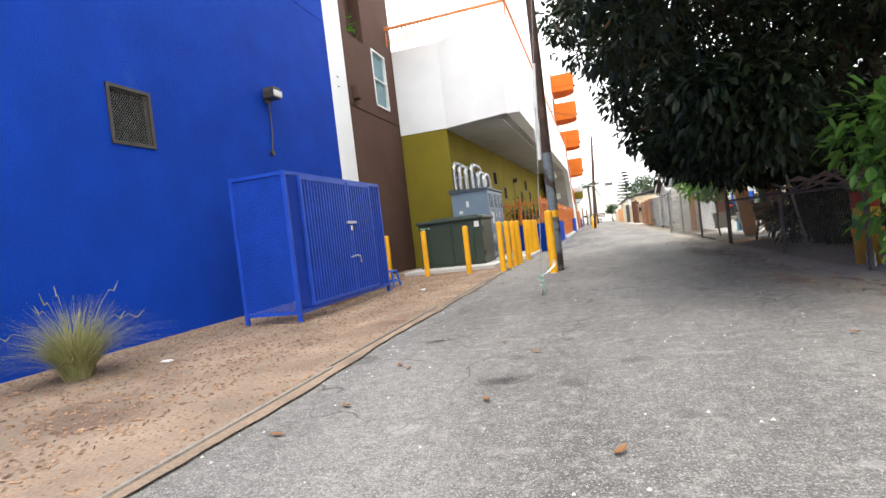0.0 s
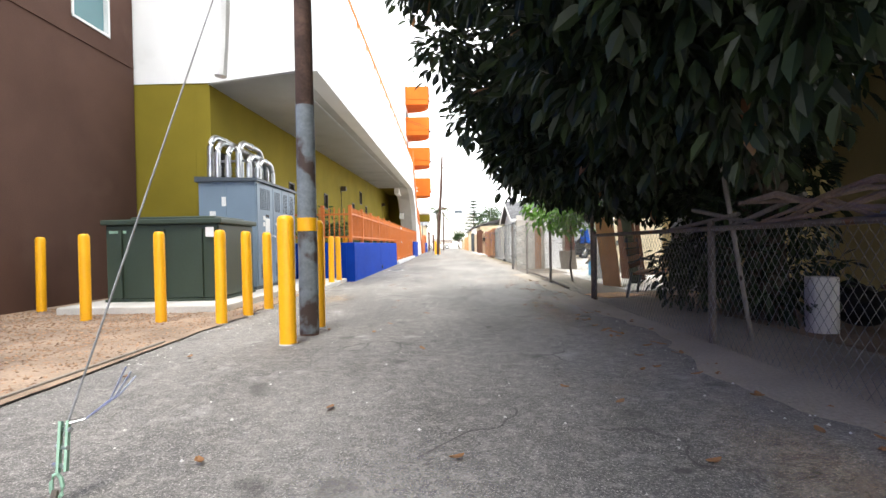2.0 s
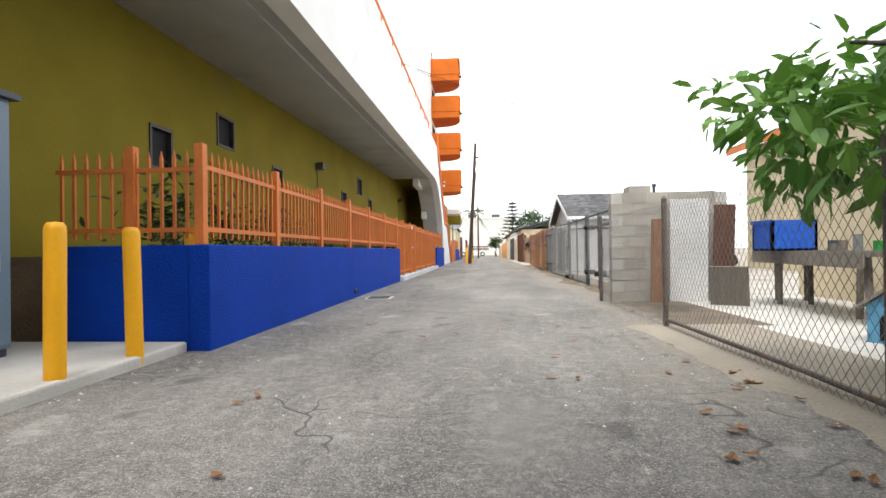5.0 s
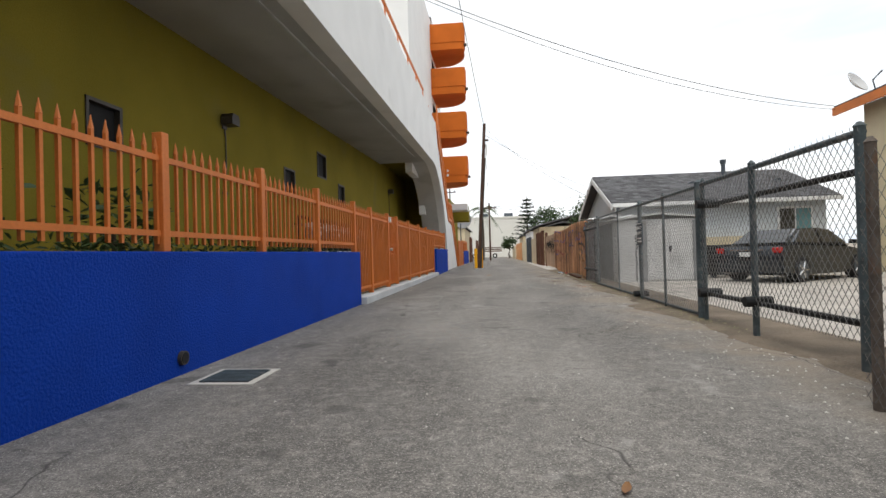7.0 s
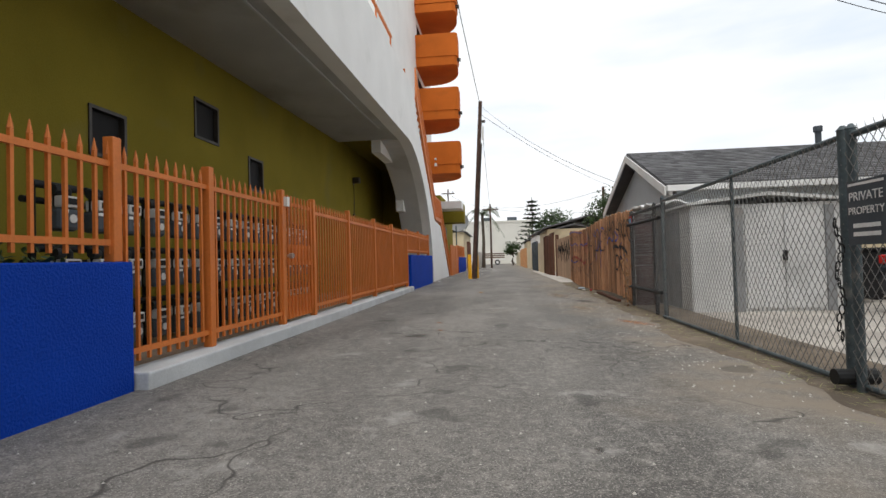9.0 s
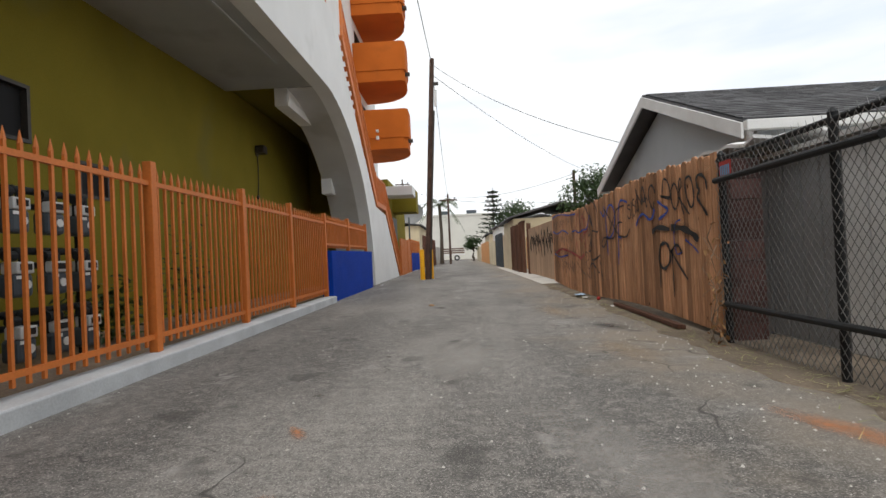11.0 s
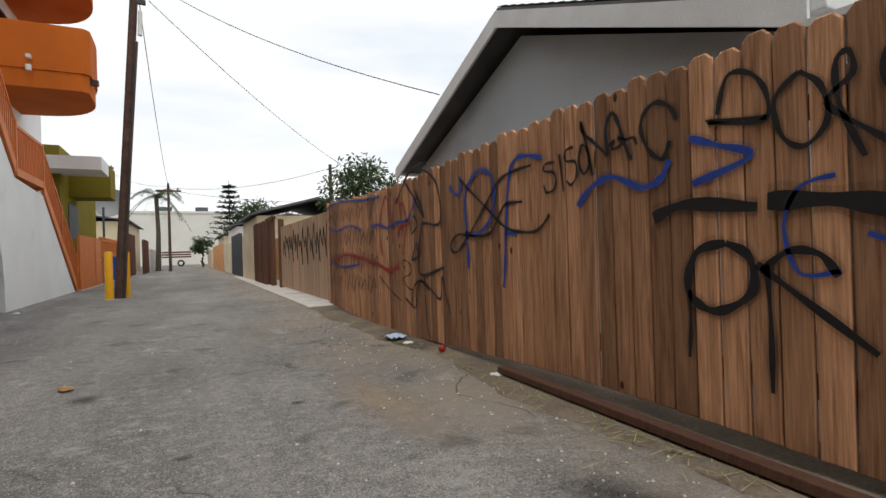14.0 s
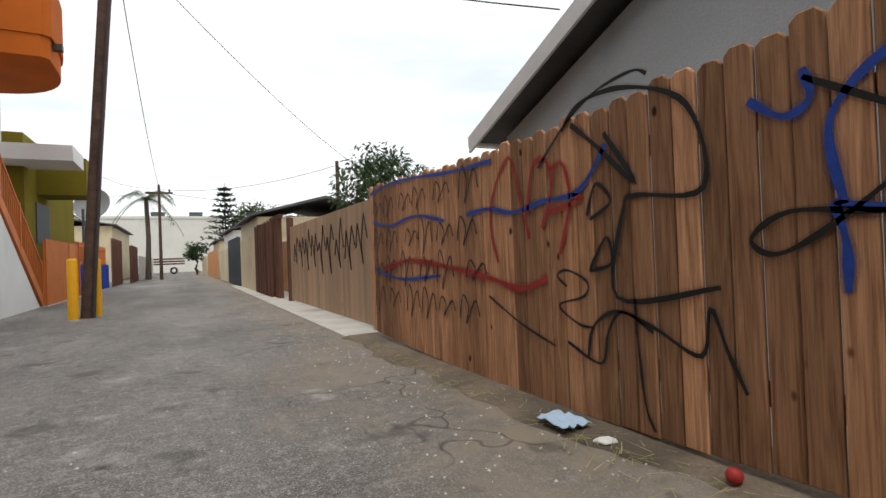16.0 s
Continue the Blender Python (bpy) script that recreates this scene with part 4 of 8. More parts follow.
# ---------------------------------------------------------------- bollards, pole and guy wire
def bollard(at, r=0.073, h=1.08, label="yellow plastic-sleeved steel bollard"):
    b = thing("bollard", label, "bollard", "yellow bollards", at)
    bm = bmesh.new()
    prof = [(r, 0), (r, h - 0.04), (r * 0.93, h - 0.015), (r * 0.7, h + 0.005), (0.0001, h + 0.012)]
    seg = 20
    rings = [[bm.verts.new((q * math.cos(2 * math.pi * k / seg), q * math.sin(2 * math.pi * k / seg), z)) for k in range(seg)] for q, z in prof]
    for a, c in zip(rings, rings[1:]):
        for k in range(seg):
            bm.faces.new((a[k], a[(k + 1) % seg], c[(k + 1) % seg], c[k]))
    part("sleeve", bm, YELLOW, b, smooth=True)
    part("collar", rod((0, 0, 0), (0, 0, 0.012), r + 0.006, r + 0.004, 18), CONCRETE, b)
    return b


first = bollard((-1.88, 17.46, 0.0), 0.062, 1.07)
for x, y in ((-1.88, 16.68), (-1.89, 15.95), (-1.92, 15.24), (-1.93, 14.55), (-1.81, 13.62), (-1.88, 12.64), (-1.9, 12.08), (-1.93, 11.41), (-1.98, 10.76), (-2.78, 10.95), (-3.85, 11.2), (-5.2, 12.2)):
    copy_thing(first, pose(x, y, 0, rng.uniform(-0.8, 0.8), rng.uniform(-0.8, 0.8), rng.uniform(0, 360)))
big = bollard((-0.82, 9.48, 0), 0.074, 1.14, "thick yellow bollard in front of the timber pole")
copy_thing(big, pose(-0.78, 10.4, 0))
bollard((-0.3, 47.3, 0), 0.085, 1.1, "thick yellow bollard beside the far pole")
bollard((0.0, 47.75, 0), 0.085, 1.1, "thick yellow bollard beside the far pole")


def pole(at, h, lean, label, painted=True, k=0.74):
    p = thing("utility_pole", label, "pole", "timber poles", at)
    n = 9
    pts = [(lean[0] * i / (n - 1), lean[1] * i / (n - 1), h * i / (n - 1)) for i in range(n)]
    part("shaft", bm_tube(bmesh.new(), pts, 0.12, 14, [k * (0.125 - 0.035 * i / (n - 1)) for i in range(n)]), POLE_WOOD, p, smooth=True)
    if painted:
        part("painted_base", bm_tube(bmesh.new(), [(lean[0] * z / h, lean[1] * z / h, z) for z in (0.02, 0.6, 1.2, 1.8, 2.25)], 0.127, 14, [k * q for q in (0.128, 0.127, 0.126, 0.124, 0.121)]), POLE_GREY, p, "flaking grey-blue painted base", True)
        part("marker_band", bm_tube(bmesh.new(), [(lean[0] * z / h, lean[1] * z / h, z) for z in (1.02, 1.15)], 0.131 * k, 14), YELLOW, p, "yellow numbered band", True)
    return p


pole((-0.76, 9.97, 0), 10.5, (0.0, 0.0), "dark timber utility pole with a flaking grey base")
p2 = pole((-0.12, 47.55, 0), 8.2, (0.5, 0.3), "dark leaning timber utility pole with cables", False, 0.95)
part("riser_pipe", bm_tube(bmesh.new(), [(0.1, -0.1, 0), (0.28, -0.02, 3), (0.5, 0.1, 6.2)], 0.03, 8), LAMP_GREY, p2)
part("bracket", box(0.4, 0.7, 0.2, 0.3, 7.2, 7.3), LAMP_GREY, p2)
part("splice_case", rod((0.56, 0.2, 6.4), (0.58, 0.22, 7.0), 0.05), WHITE_PLASTIC, p2)

guy = thing("guy_wire", "steel guy wire with green clamp and pale plastic guard", "cable", at=(-0.75, 6.7, 0))
top = Vector((0.07, 3.18, 5.7))
part("wire", bm_tube(bmesh.new(), [(0, 0.03, 0.22), tuple(top * 0.5 + Vector((0, 0, 0.1))), tuple(top)], 0.0045, 6), WIRE, guy)
cl = bmesh.new()
for dx in (-0.011, 0.011):
    bm_box(cl, dx - 0.004, dx + 0.004, -0.022, 0.022, -0.085, 0.085)
bmesh.ops.transform(cl, matrix=pose(0, 0.03, 0.185, -18, 0, 25), verts=cl.verts)
part("clamp", cl, LIGHT_GREEN, guy, "pale green clamp plates")
for i in range(3):
    a = Vector((0, 0.012 + i * 0.018, 0.128 + i * 0.056))
    part("bolt", rod(tuple(a + Vector((-0.024, 0, 0))), tuple(a + Vector((0.024, -0.012, 0))), 0.009, seg=6), STEEL, guy)
part("anchor_rod", bm_tube(bmesh.new(), [(-0.01, -0.03, -0.02), (0, -0.01, 0.05)], 0.011, 6), RUST_WIRE, guy)
part("anchor_eye", bm_tube(bmesh.new(), [(0.02 * math.cos(a), -0.005, 0.06 + 0.045 * math.sin(a)) for a in [i * 0.7 for i in range(10)]], 0.007, 6), LIGHT_GREEN, guy)
for k, r in enumerate((0.0, 0.018, 0.035)):
    part("wire_tail", bm_tube(bmesh.new(), [(0, 0.04, 0.26), (0.06, 0.06, 0.27), (0.13 + r, 0.09, 0.33 + 0.5 * r), (0.17 + r, 0.12, 0.44 - r)], 0.0035, 5), STEEL, guy)
gs = bmesh.new()
pts = [(0.02, 1.32, 1.9), (0.03, 1.34, 2.1), (0.02, 1.38, 2.35), (0.03, 1.5, 2.75), (0.04, 1.95, 3.55)]
bm_tube(gs, pts, 0.035, 8, [0.036, 0.034, 0.04, 0.038, 0.024])
part("guard", gs, WHITE_PLASTIC, guy, "pale cracked plastic guard")

# ---------------------------------------------------------------- transformer and switchgear
setting("pad_transformer", box(-4.65, -2.35, 11.75, 14.1, -0.1, 0.11, 0.02), CONCRETE, "pale concrete transformer pad", "pad")
setting("pad_switchgear", box(-4.0, -1.82, 14.15, 17.28, -0.1, 0.09, 0.02), CONCRETE, "pale concrete switchgear pad", "pad")
tf = thing("transformer_box", "dark green steel transformer cabinet on a concrete pad", "electrical box", at=(-3.5, 12.35, 0.11))
part("body", box(-0.85, 0.8, 0, 1.3, 0.04, 1.12, 0.015), GREEN_BOX, tf)
part("base", box(-0.87, 0.82, -0.02, 1.32, 0, 0.04), GREEN_BOX, tf)
part("lid", box(-0.9, 0.86, -0.06, 1.34, 1.121, 1.2, 0.02), GREEN_BOX, tf)
part("lid_ridge", box(-0.55, 0.7, 0.1, 1.2, 1.2, 1.24, 0.015), GREEN_BOX, tf)
for x in (-0.62, 0.0, 0.55):
    part("rib", box(x - 0.02, x + 0.02, -0.045, -0.001, 0.06, 1.05), GREEN_BOX, tf)
part("hinge", rod((0.815, 0.08, 0.2), (0.815, 0.08, 0.34), 0.018), GREY_DARK, tf)
part("hinge", rod((0.815, 0.08, 0.8), (0.815, 0.08, 0.94), 0.018), GREY_DARK, tf)
part("label_plate", box(0.62, 0.74, -0.032, -0.026, 0.93, 1.07), WHITE_PAINT, tf, "white notice label")
part("number_plate", box(-0.8, -0.55, -0.006, -0.002, 1.0, 1.04), LIGHT_GREEN, tf)

sg = thing("switchgear_cabinet", "tall grey-blue steel switchgear cabinet with louvred doors", "electrical box", at=(-2.88, 14.3, 0.09))
SGL, SGH, SGD = 2.35, 2.0, 1.05
part("body", box(-SGD, 0, 0, SGL, 0.06, SGH, 0.008), GREY_BOX, sg)
part("plinth", box(-SGD + 0.02, -0.02, 0.02, SGL - 0.02, 0, 0.06), GREY_DARK, sg)
part("roof", prism([(-SGD - 0.05, SGH), (0.06, SGH + 0.002), (0.06, SGH + 0.05), (-SGD - 0.05, SGH + 0.1)], -0.05, SGL + 0.05, "y"), GREY_DARK, sg)
part("corner_strip", box(-0.62, -0.54, -0.012, 0.0, 0.06, SGH - 0.02), GREY_BOX, sg)
SLAT = mesh_of("louvre", box(0, 0.006, 0, 0.05, 0, 0.016), SLOT)
doors = ((0.02, 0.86), (0.88, 1.42), (1.44, 1.88), (1.90, 2.33))
for di, (y0, y1) in enumerate(doors):
    door = part("door", box(0.002, 0.022, y0, y1, 0.09, SGH - 0.04, 0.004), GREY_BOX, sg)
    w = y1 - y0
    cols = max(3, int(w * 0.62 / 0.075))
    for zb, nr in ((0.2, 9), (SGH - 0.5, 13)):
        pieces("louvre", SLAT, [pose(0.022, y0 + w * 0.17 + c * (w * 0.66 / cols), zb + r * 0.031) for c in range(cols) for r in range(nr)], door)
    if di in (0, 2):
        part("handle", bm_tube(bmesh.new(), [(0.02, y1 - 0.08, 1.0), (0.07, y1 - 0.08, 1.0), (0.07, y1 - 0.02, 0.98)], 0.016, 6), STEEL, door)
stickers = [(0.42, 1.02, 0.24, 0.32, WHITE_PAINT), (0.3, 1.3, 0.12, 0.08, WHITE_PAINT), (0.44, 1.36, 0.18, 0.05, BLACK), (0.3, 1.18, 0.1, 0.08, WHITE_PAINT), (0.36, 0.56, 0.12, 0.2, WHITE_PAINT), (0.36, 0.7, 0.12, 0.06, RED_PAINT), (1.0, 1.22, 0.1, 0.06, WHITE_PAINT), (1.55, 1.28, 0.1, 0.07, WHITE_PAINT), (1.55, 1.18, 0.1, 0.07, WHITE_PAINT), (1.98, 1.2, 0.1, 0.08, RED_PAINT), (2.1, 1.2, 0.09, 0.08, WHITE_PAINT), (2.15, 0.66, 0.09, 0.14, WHITE_PAINT)]
for y, z, w, h, mt in stickers:
    part("notice", box(0.0225, 0.026, y, y + w, z, z + h), mt, sg, "small printed notice")
part("notice", box(-0.62, -0.54, -0.016, -0.0125, 1.55, 1.72), WHITE_PAINT, sg, "small printed notice")
part("notice", box(-0.85, -0.74, -0.006, -0.002, 1.38, 1.46), WHITE_PAINT, sg, "small printed notice")
scr = bmesh.new()
for s in range(9):
    zz = 1.22 if s < 5 else 1.08
    x0 = -0.93 + (s % 5) * 0.065
    bm_tube(scr, [(x0, -0.004, zz), (x0 + 0.02, -0.004, zz + 0.09), (x0 + 0.045, -0.004, zz + 0.01), (x0 + 0.06, -0.004, zz + 0.08)], 0.004, 4)
part("red_scrawl", scr, RED_PAINT, sg, "red paint scrawl")
cond = thing("conduit_bundle", "bundle of bent galvanised conduits above the switchgear", "conduits", at=(-2.88, 14.3, SGH + 0.17))
for x, ya, yb, hh in ((-0.95, 0.3, 1.75, 0.85), (-0.78, 0.22, 1.7, 0.72), (-0.62, 0.3, 1.62, 0.66), (-0.45, 0.38, 1.65, 0.74), (-0.3, 0.5, 1.45, 0.5), (-0.16, 0.6, 1.4, 0.42)):
    r = 0.3 if hh > 0.5 else 0.24
    pts = [(x, ya, -0.03), (x, ya, hh - r)] + [(x, ya + r - r * math.cos(a), hh - r + r * math.sin(a)) for a in [k * math.pi / 12 for k in range(1, 7)]] + [(x, yb - r + r * math.sin(a), hh - r + r * math.cos(a)) for a in [k * math.pi / 12 for k in range(0, 7)]] + [(x, yb, -0.03)]
    c = part("conduit", bm_tube(bmesh.new(), pts, 0.057, 12), STEEL, cond, smooth=True)
    for zz in (0.08, 0.14, 0.2):
        part("coupling", rod((x, ya, zz), (x, ya, zz + 0.035), 0.068, seg=12), STEEL, c)
    part("coupling", rod((x, ya + (yb - ya) * 0.45, hh), (x, ya + (yb - ya) * 0.45 + 0.05, hh), 0.067, seg=12), STEEL, c)
part("strut", box(-1.05, -0.1, 0.85, 0.9, 0.42, 0.46), STEEL, cond)
setting("wall_opening_dark", box(XO + 0.003, XO + 0.01, 14.9 + 0.2, 15.95, 2.1, 2.85), SLOT, "dark cable opening in the olive wall", "opening")
setting("wall_patch", box(XO + 0.0035, XO + 0.03, 14.3 + 0.75, 16.3, 0.1, 2.06), OLIVE, "raised olive wall panel behind the cabinet", "panel")

# ---------------------------------------------------------------- blue cage
cage = thing("blue_cage", "blue painted steel cage with mesh sides and barred doors", "enclosure", at=(-3.72, 5.66, 0.03))
CW, CL, CH = 0.8, 3.3, 1.95
cage.scale = (1, 0.88, 1)
for x, y in ((0, 0), (0, CL), (-CW, 0), (-CW, CL)):
    part("post", box(x - 0.025, x + 0.025, y - 0.025, y + 0.025, 0, CH), BLUE_PAINT, cage)
for z in (0.12, CH - 0.03):
    part("rail", box(-0.02, 0.022, 0.025, CL - 0.025, z - 0.022, z + 0.022), BLUE_PAINT, cage)
    part("rail", box(-CW, -0.02, -0.02, 0.022, z - 0.022, z + 0.022), BLUE_PAINT, cage)
    part("rail", box(-CW, -0.02, CL - 0.02, CL + 0.022, z - 0.022, z + 0.022), BLUE_PAINT, cage)
for name, args in (("mesh_side", (-CW, 0.0, 0.12, CH - 0.05, 0.0, 0.045, 0.009, "y")), ("mesh_side", (-CW, 0.0, 0.12, CH - 0.05, CL, 0.045, 0.0035, "y")), ("mesh_front", (0.0, CL, 0.12, CH - 0.05, -0.03, 0.045, 0.009, "x"))):
    v, f = mesh_wire(*args)
    o = new(name, raw_mesh(name, v, f, BLUE_PAINT))
    o.parent = cage
    tagged(o, "blue expanded metal mesh")
for y0, y1 in ((0.3, 1.78), (1.82, 2.75)):
    dr = bmesh.new()
    for a in (y0, y1 - 0.045):
        bm_box(dr, 0.025, 0.065, a, a + 0.045, 0.16, CH - 0.06)
    for z in (0.16, CH - 0.1):
        bm_box(dr, 0.026, 0.064, y0 + 0.04, y1 - 0.04, z, z + 0.045)
    d = part("door", dr, BLUE_PAINT, cage)
    n = int((y1 - y0) / 0.085)
    pieces("bar", mesh_of("bar", box(0.03, 0.06, -0.016, 0.016, 0.2, CH - 0.1), BLUE_PAINT), [pose(0, y0 + (i + 0.5) * (y1 - y0) / n, 0) for i in range(n)], d)
for i in range(4):
    part("bar", box(-0.01, 0.012, 2.84 + i * 0.11, 2.865 + i * 0.11, 0.14, CH - 0.05), BLUE_PAINT, cage)
part("latch", box(0.066, 0.1, 1.62, 1.95, 1.24, 1.28), STEEL, cage, "steel bolt latch")
part("padlock", box(0.075, 0.1, 1.74, 1.8, 1.12, 1.21, 0.01), CHROME, cage, "brass padlock")
part("latch_handle", bm_tube(bmesh.new(), [(0.07, 1.66, 0.72), (0.12, 1.78, 0.74), (0.12, 1.9, 0.72), (0.11, 1.94, 0.62)], 0.014, 6), STEEL, cage)
inside = thing("paper_stack", "stacked pale boards stored inside the blue cage", "boards", at=(-4.25, 7.6, 0.03))
for i in range(5):
    part("board", box(-0.1 + i * 0.05, -0.07 + i * 0.05, -0.4, 0.4, 0, 1.2 - i * 0.12), (WHITE_PAINT, PLY, WOOD_GREY)[i % 3], inside)

stool = thing("plastic_stool", "low bright blue plastic stool on the earth", "stool", at=(-4.1, 9.45, 0.012))
part("seat", box(-0.17, 0.17, -0.15, 0.15, 0.3, 0.33, 0.012), BLUE_PLASTIC, stool)
for sx in (-1, 1):
    for sy in (-1, 1):
        part("leg", rod((sx * 0.19, sy * 0.17, 0), (sx * 0.15, sy * 0.13, 0.3), 0.02, 0.022, 8), BLUE_PLASTIC, stool)
    part("stretcher", box(sx * 0.18 - 0.01, sx * 0.18 + 0.01, -0.15, 0.15, 0.1, 0.13), BLUE_PLASTIC, stool)
    part("stretcher", box(-0.15, 0.15, sx * 0.16 - 0.01, sx * 0.16 + 0.01, 0.1, 0.13), BLUE_PLASTIC, stool)

# fountain grass tuft
def grass_tuft(at, n, h, label):
    t = thing("grass_tuft", label, "grass", at=at)
    g = random.Random(3)
    verts, faces = [], []
    for i in range(n):
        a, lean, L = g.uniform(0, 2 * math.pi), g.uniform(0.2, 1.2), h * g.uniform(0.5, 1.1)
        base = Vector((0.12 * math.cos(a) * g.random(), 0.12 * math.sin(a) * g.random(), 0))
        side = Vector((-math.sin(a), math.cos(a), 0)) * 0.004
        k = len(verts)
        for j in range(5):
            s = j / 4
            p = base + Vector((math.cos(a), math.sin(a), 0)) * L * lean * s ** 1.5 * 0.9 + Vector((0, 0, L * (s - 0.55 * lean * s * s)))
            verts += [p - side * (1 - s * 0.9), p + side * (1 - s * 0.9)]
        faces += [(k + 2 * j, k + 2 * j + 1, k + 2 * j + 3, k + 2 * j + 2) for j in range(4)]
    o = new("foliage", raw_mesh("foliage", verts, faces, STRAW))
    o.parent = t
    for i in range(9):
        a, r, hh = g.uniform(0, 6.28), g.uniform(0.45, 0.95) * h, h * g.uniform(0.6, 1.05)
        tip = Vector((r * math.cos(a), r * math.sin(a), hh))
        part("seed_head", bm_tube(bmesh.new(), [(0, 0, 0), tuple(tip * 0.55 + Vector((0, 0, 0.16))), tuple(tip * 0.78 + Vector((0, 0, 0.1))), tuple(tip * 0.88), tuple(tip)], 0.01, 5, [0.0015, 0.0015, 0.003, 0.006, 0.002]), STRAW, t)
    return t


grass_tuft((-4.6, 3.4, 0.01), 1300, 0.84, "straw and green fountain grass tuft with pale seed heads")

# bark chips on the earth strip
g = random.Random(21)
verts, faces = [], []
for i in range(15000):
    y = g.uniform(-1, 12.5)
    x = g.uniform(-5.45, -2.05)
    L, W = g.uniform(0.006, 0.026), g.uniform(0.003, 0.009)
    a = g.uniform(0, math.pi)
    u, w = Vector((math.cos(a), math.sin(a), g.uniform(-0.3, 0.3))) * L, Vector((-math.sin(a), math.cos(a), g.uniform(-0.3, 0.3))) * W
    c = Vector((x, y, 0.018))
    k = len(verts)
    verts += [c - u - w, c + u - w * 0.6, c + u + w, c - u + w * 0.8, c + Vector((0, 0, 0.008))]
    faces += [(k, k + 1, k + 4), (k + 1, k + 2, k + 4), (k + 2, k + 3, k + 4), (k + 3, k, k + 4)]
tagged(new("bark_chips", raw_mesh("bark_chips", verts, faces, CHIP)), "scattered brown bark chips on bare earth", "mulch", "", "stuff")
g = random.Random(22)
verts, faces = [], []
for i in range(5200):
    y = g.uniform(0.5, 60)
    x = g.choice((g.gauss(2.75, 0.35), g.gauss(2.9, 0.25), g.uniform(-1.5, 2.9), g.gauss(-1.85, 0.2)))
    if x > 3.3 or x < -1.97 and y < 12 or x < -1.55 and y > 17:
        continue
    s = g.uniform(0.003, 0.011)
    c = Vector((x, y, s * 0.3))
    k = len(verts)
    verts += [c + Vector((s * math.cos(q + i), s * math.sin(q + i), -s * 0.3)) for q in (0, 1.6, 3.1, 4.7)] + [c + Vector((0, 0, s * 0.6))]
    faces += [(k, k + 1, k + 4), (k + 1, k + 2, k + 4), (k + 2, k + 3, k + 4), (k + 3, k, k + 4)]
tagged(new("gravel_grit", raw_mesh("gravel_grit", verts, faces, CONCRETE)), "loose pale grit along the alley", "gravel", "", "stuff")

# fallen leaves
def leaf_bm(s, curl, w):
    bm = bmesh.new()
    n = 5
    rows = []
    for j in range(n + 1):
        t = j / n
        half = w * s * math.sin(math.pi * min(1, t * 0.92 + 0.06)) ** 0.8
        rows.append([bm.verts.new((s * (t - 0.5), sx * half, curl * s * ((t - 0.5) ** 2) + abs(sx) * curl * 0.18 * s + 0.004)) for sx in (-1, 0, 1)])
    for a, b in zip(rows, rows[1:]):
        bm.faces.new((a[0], a[1], b[1], b[0]))
        bm.faces.new((a[1], a[2], b[2], b[1]))
    return bm


LEAFM = [mesh_of("fallen_leaf", leaf_bm(s, c, w), LEAF_DRY) for s, c, w in ((0.08, 0.35, 0.24), (0.065, 0.5, 0.28), (0.09, 0.2, 0.2))]
g = random.Random(8)
for i in range(190):
    if i < 140:
        x, y = g.gauss(2.45, 0.35), g.uniform(3.5, 17)
    else:
        x, y = g.uniform(-1.8, 2.6), g.uniform(2.0, 21)
    if abs(x - 0.7) < 0.25 and i % 3:
        x += 0.9
    o = new("fallen_leaf", LEAFM[i % 3])
    o.matrix_basis = pose(min(x, 2.9), y, 0.009, g.uniform(-8, 8), g.uniform(-8, 8), g.uniform(0, 360))
    tagged(o, "dry curled brown leaf lying on the asphalt", "leaf", "fallen leaves")

# ---------------------------------------------------------------- trees
def limb(bm, a, b, r0, r1, wob, g, n=5):
    a, b = Vector(a), Vector(b)
    pts = [a.lerp(b, i / n) + (Vector((g.gauss(0, wob), g.gauss(0, wob), g.gauss(0, wob * 0.6))) if 0 < i < n else Vector()) for i in range(n + 1)]
    bm_tube(bm, pts, r0, 8, [r0 + (r1 - r0) * i / n for i in range(n + 1)])
    return pts


def clump_spots(c, r, n, g, flat=0.8):
    out = []
    for _ in range(n):
        d = Vector((g.gauss(0, 1), g.gauss(0, 1), g.gauss(0, 1))).normalized()
        q = d * r * g.uniform(0.35, 1.0) ** 0.6
        q.z *= flat
        out.append((tuple(Vector(c) + q), tuple(d)))
    return out


g = random.Random(4)
tree = thing("broadleaf_tree", "large dark broadleaf tree overhanging the alley", "tree", at=(4.1, 10.4, 0))
tb = bmesh.new()
limb(tb, (0, 0, -0.1), (-0.4, -0.2, 2.4), 0.2, 0.15, 0.05, g)
ends = [(-2.6, 1.6, 3.6), (-2.4, -1.2, 3.5), (-2.9, -3.4, 3.9), (0.8, -3.0, 4.2), (0.6, 1.8, 4.0), (-1.0, 0.2, 5.2), (1.8, -0.6, 4.6), (-0.6, -5.0, 4.0)]
for e in ends:
    limb(tb, (-0.4, -0.2, 2.3), e, 0.1, 0.03, 0.14, g)
part("trunk", tb, BARK, tree, smooth=True)
spots = []
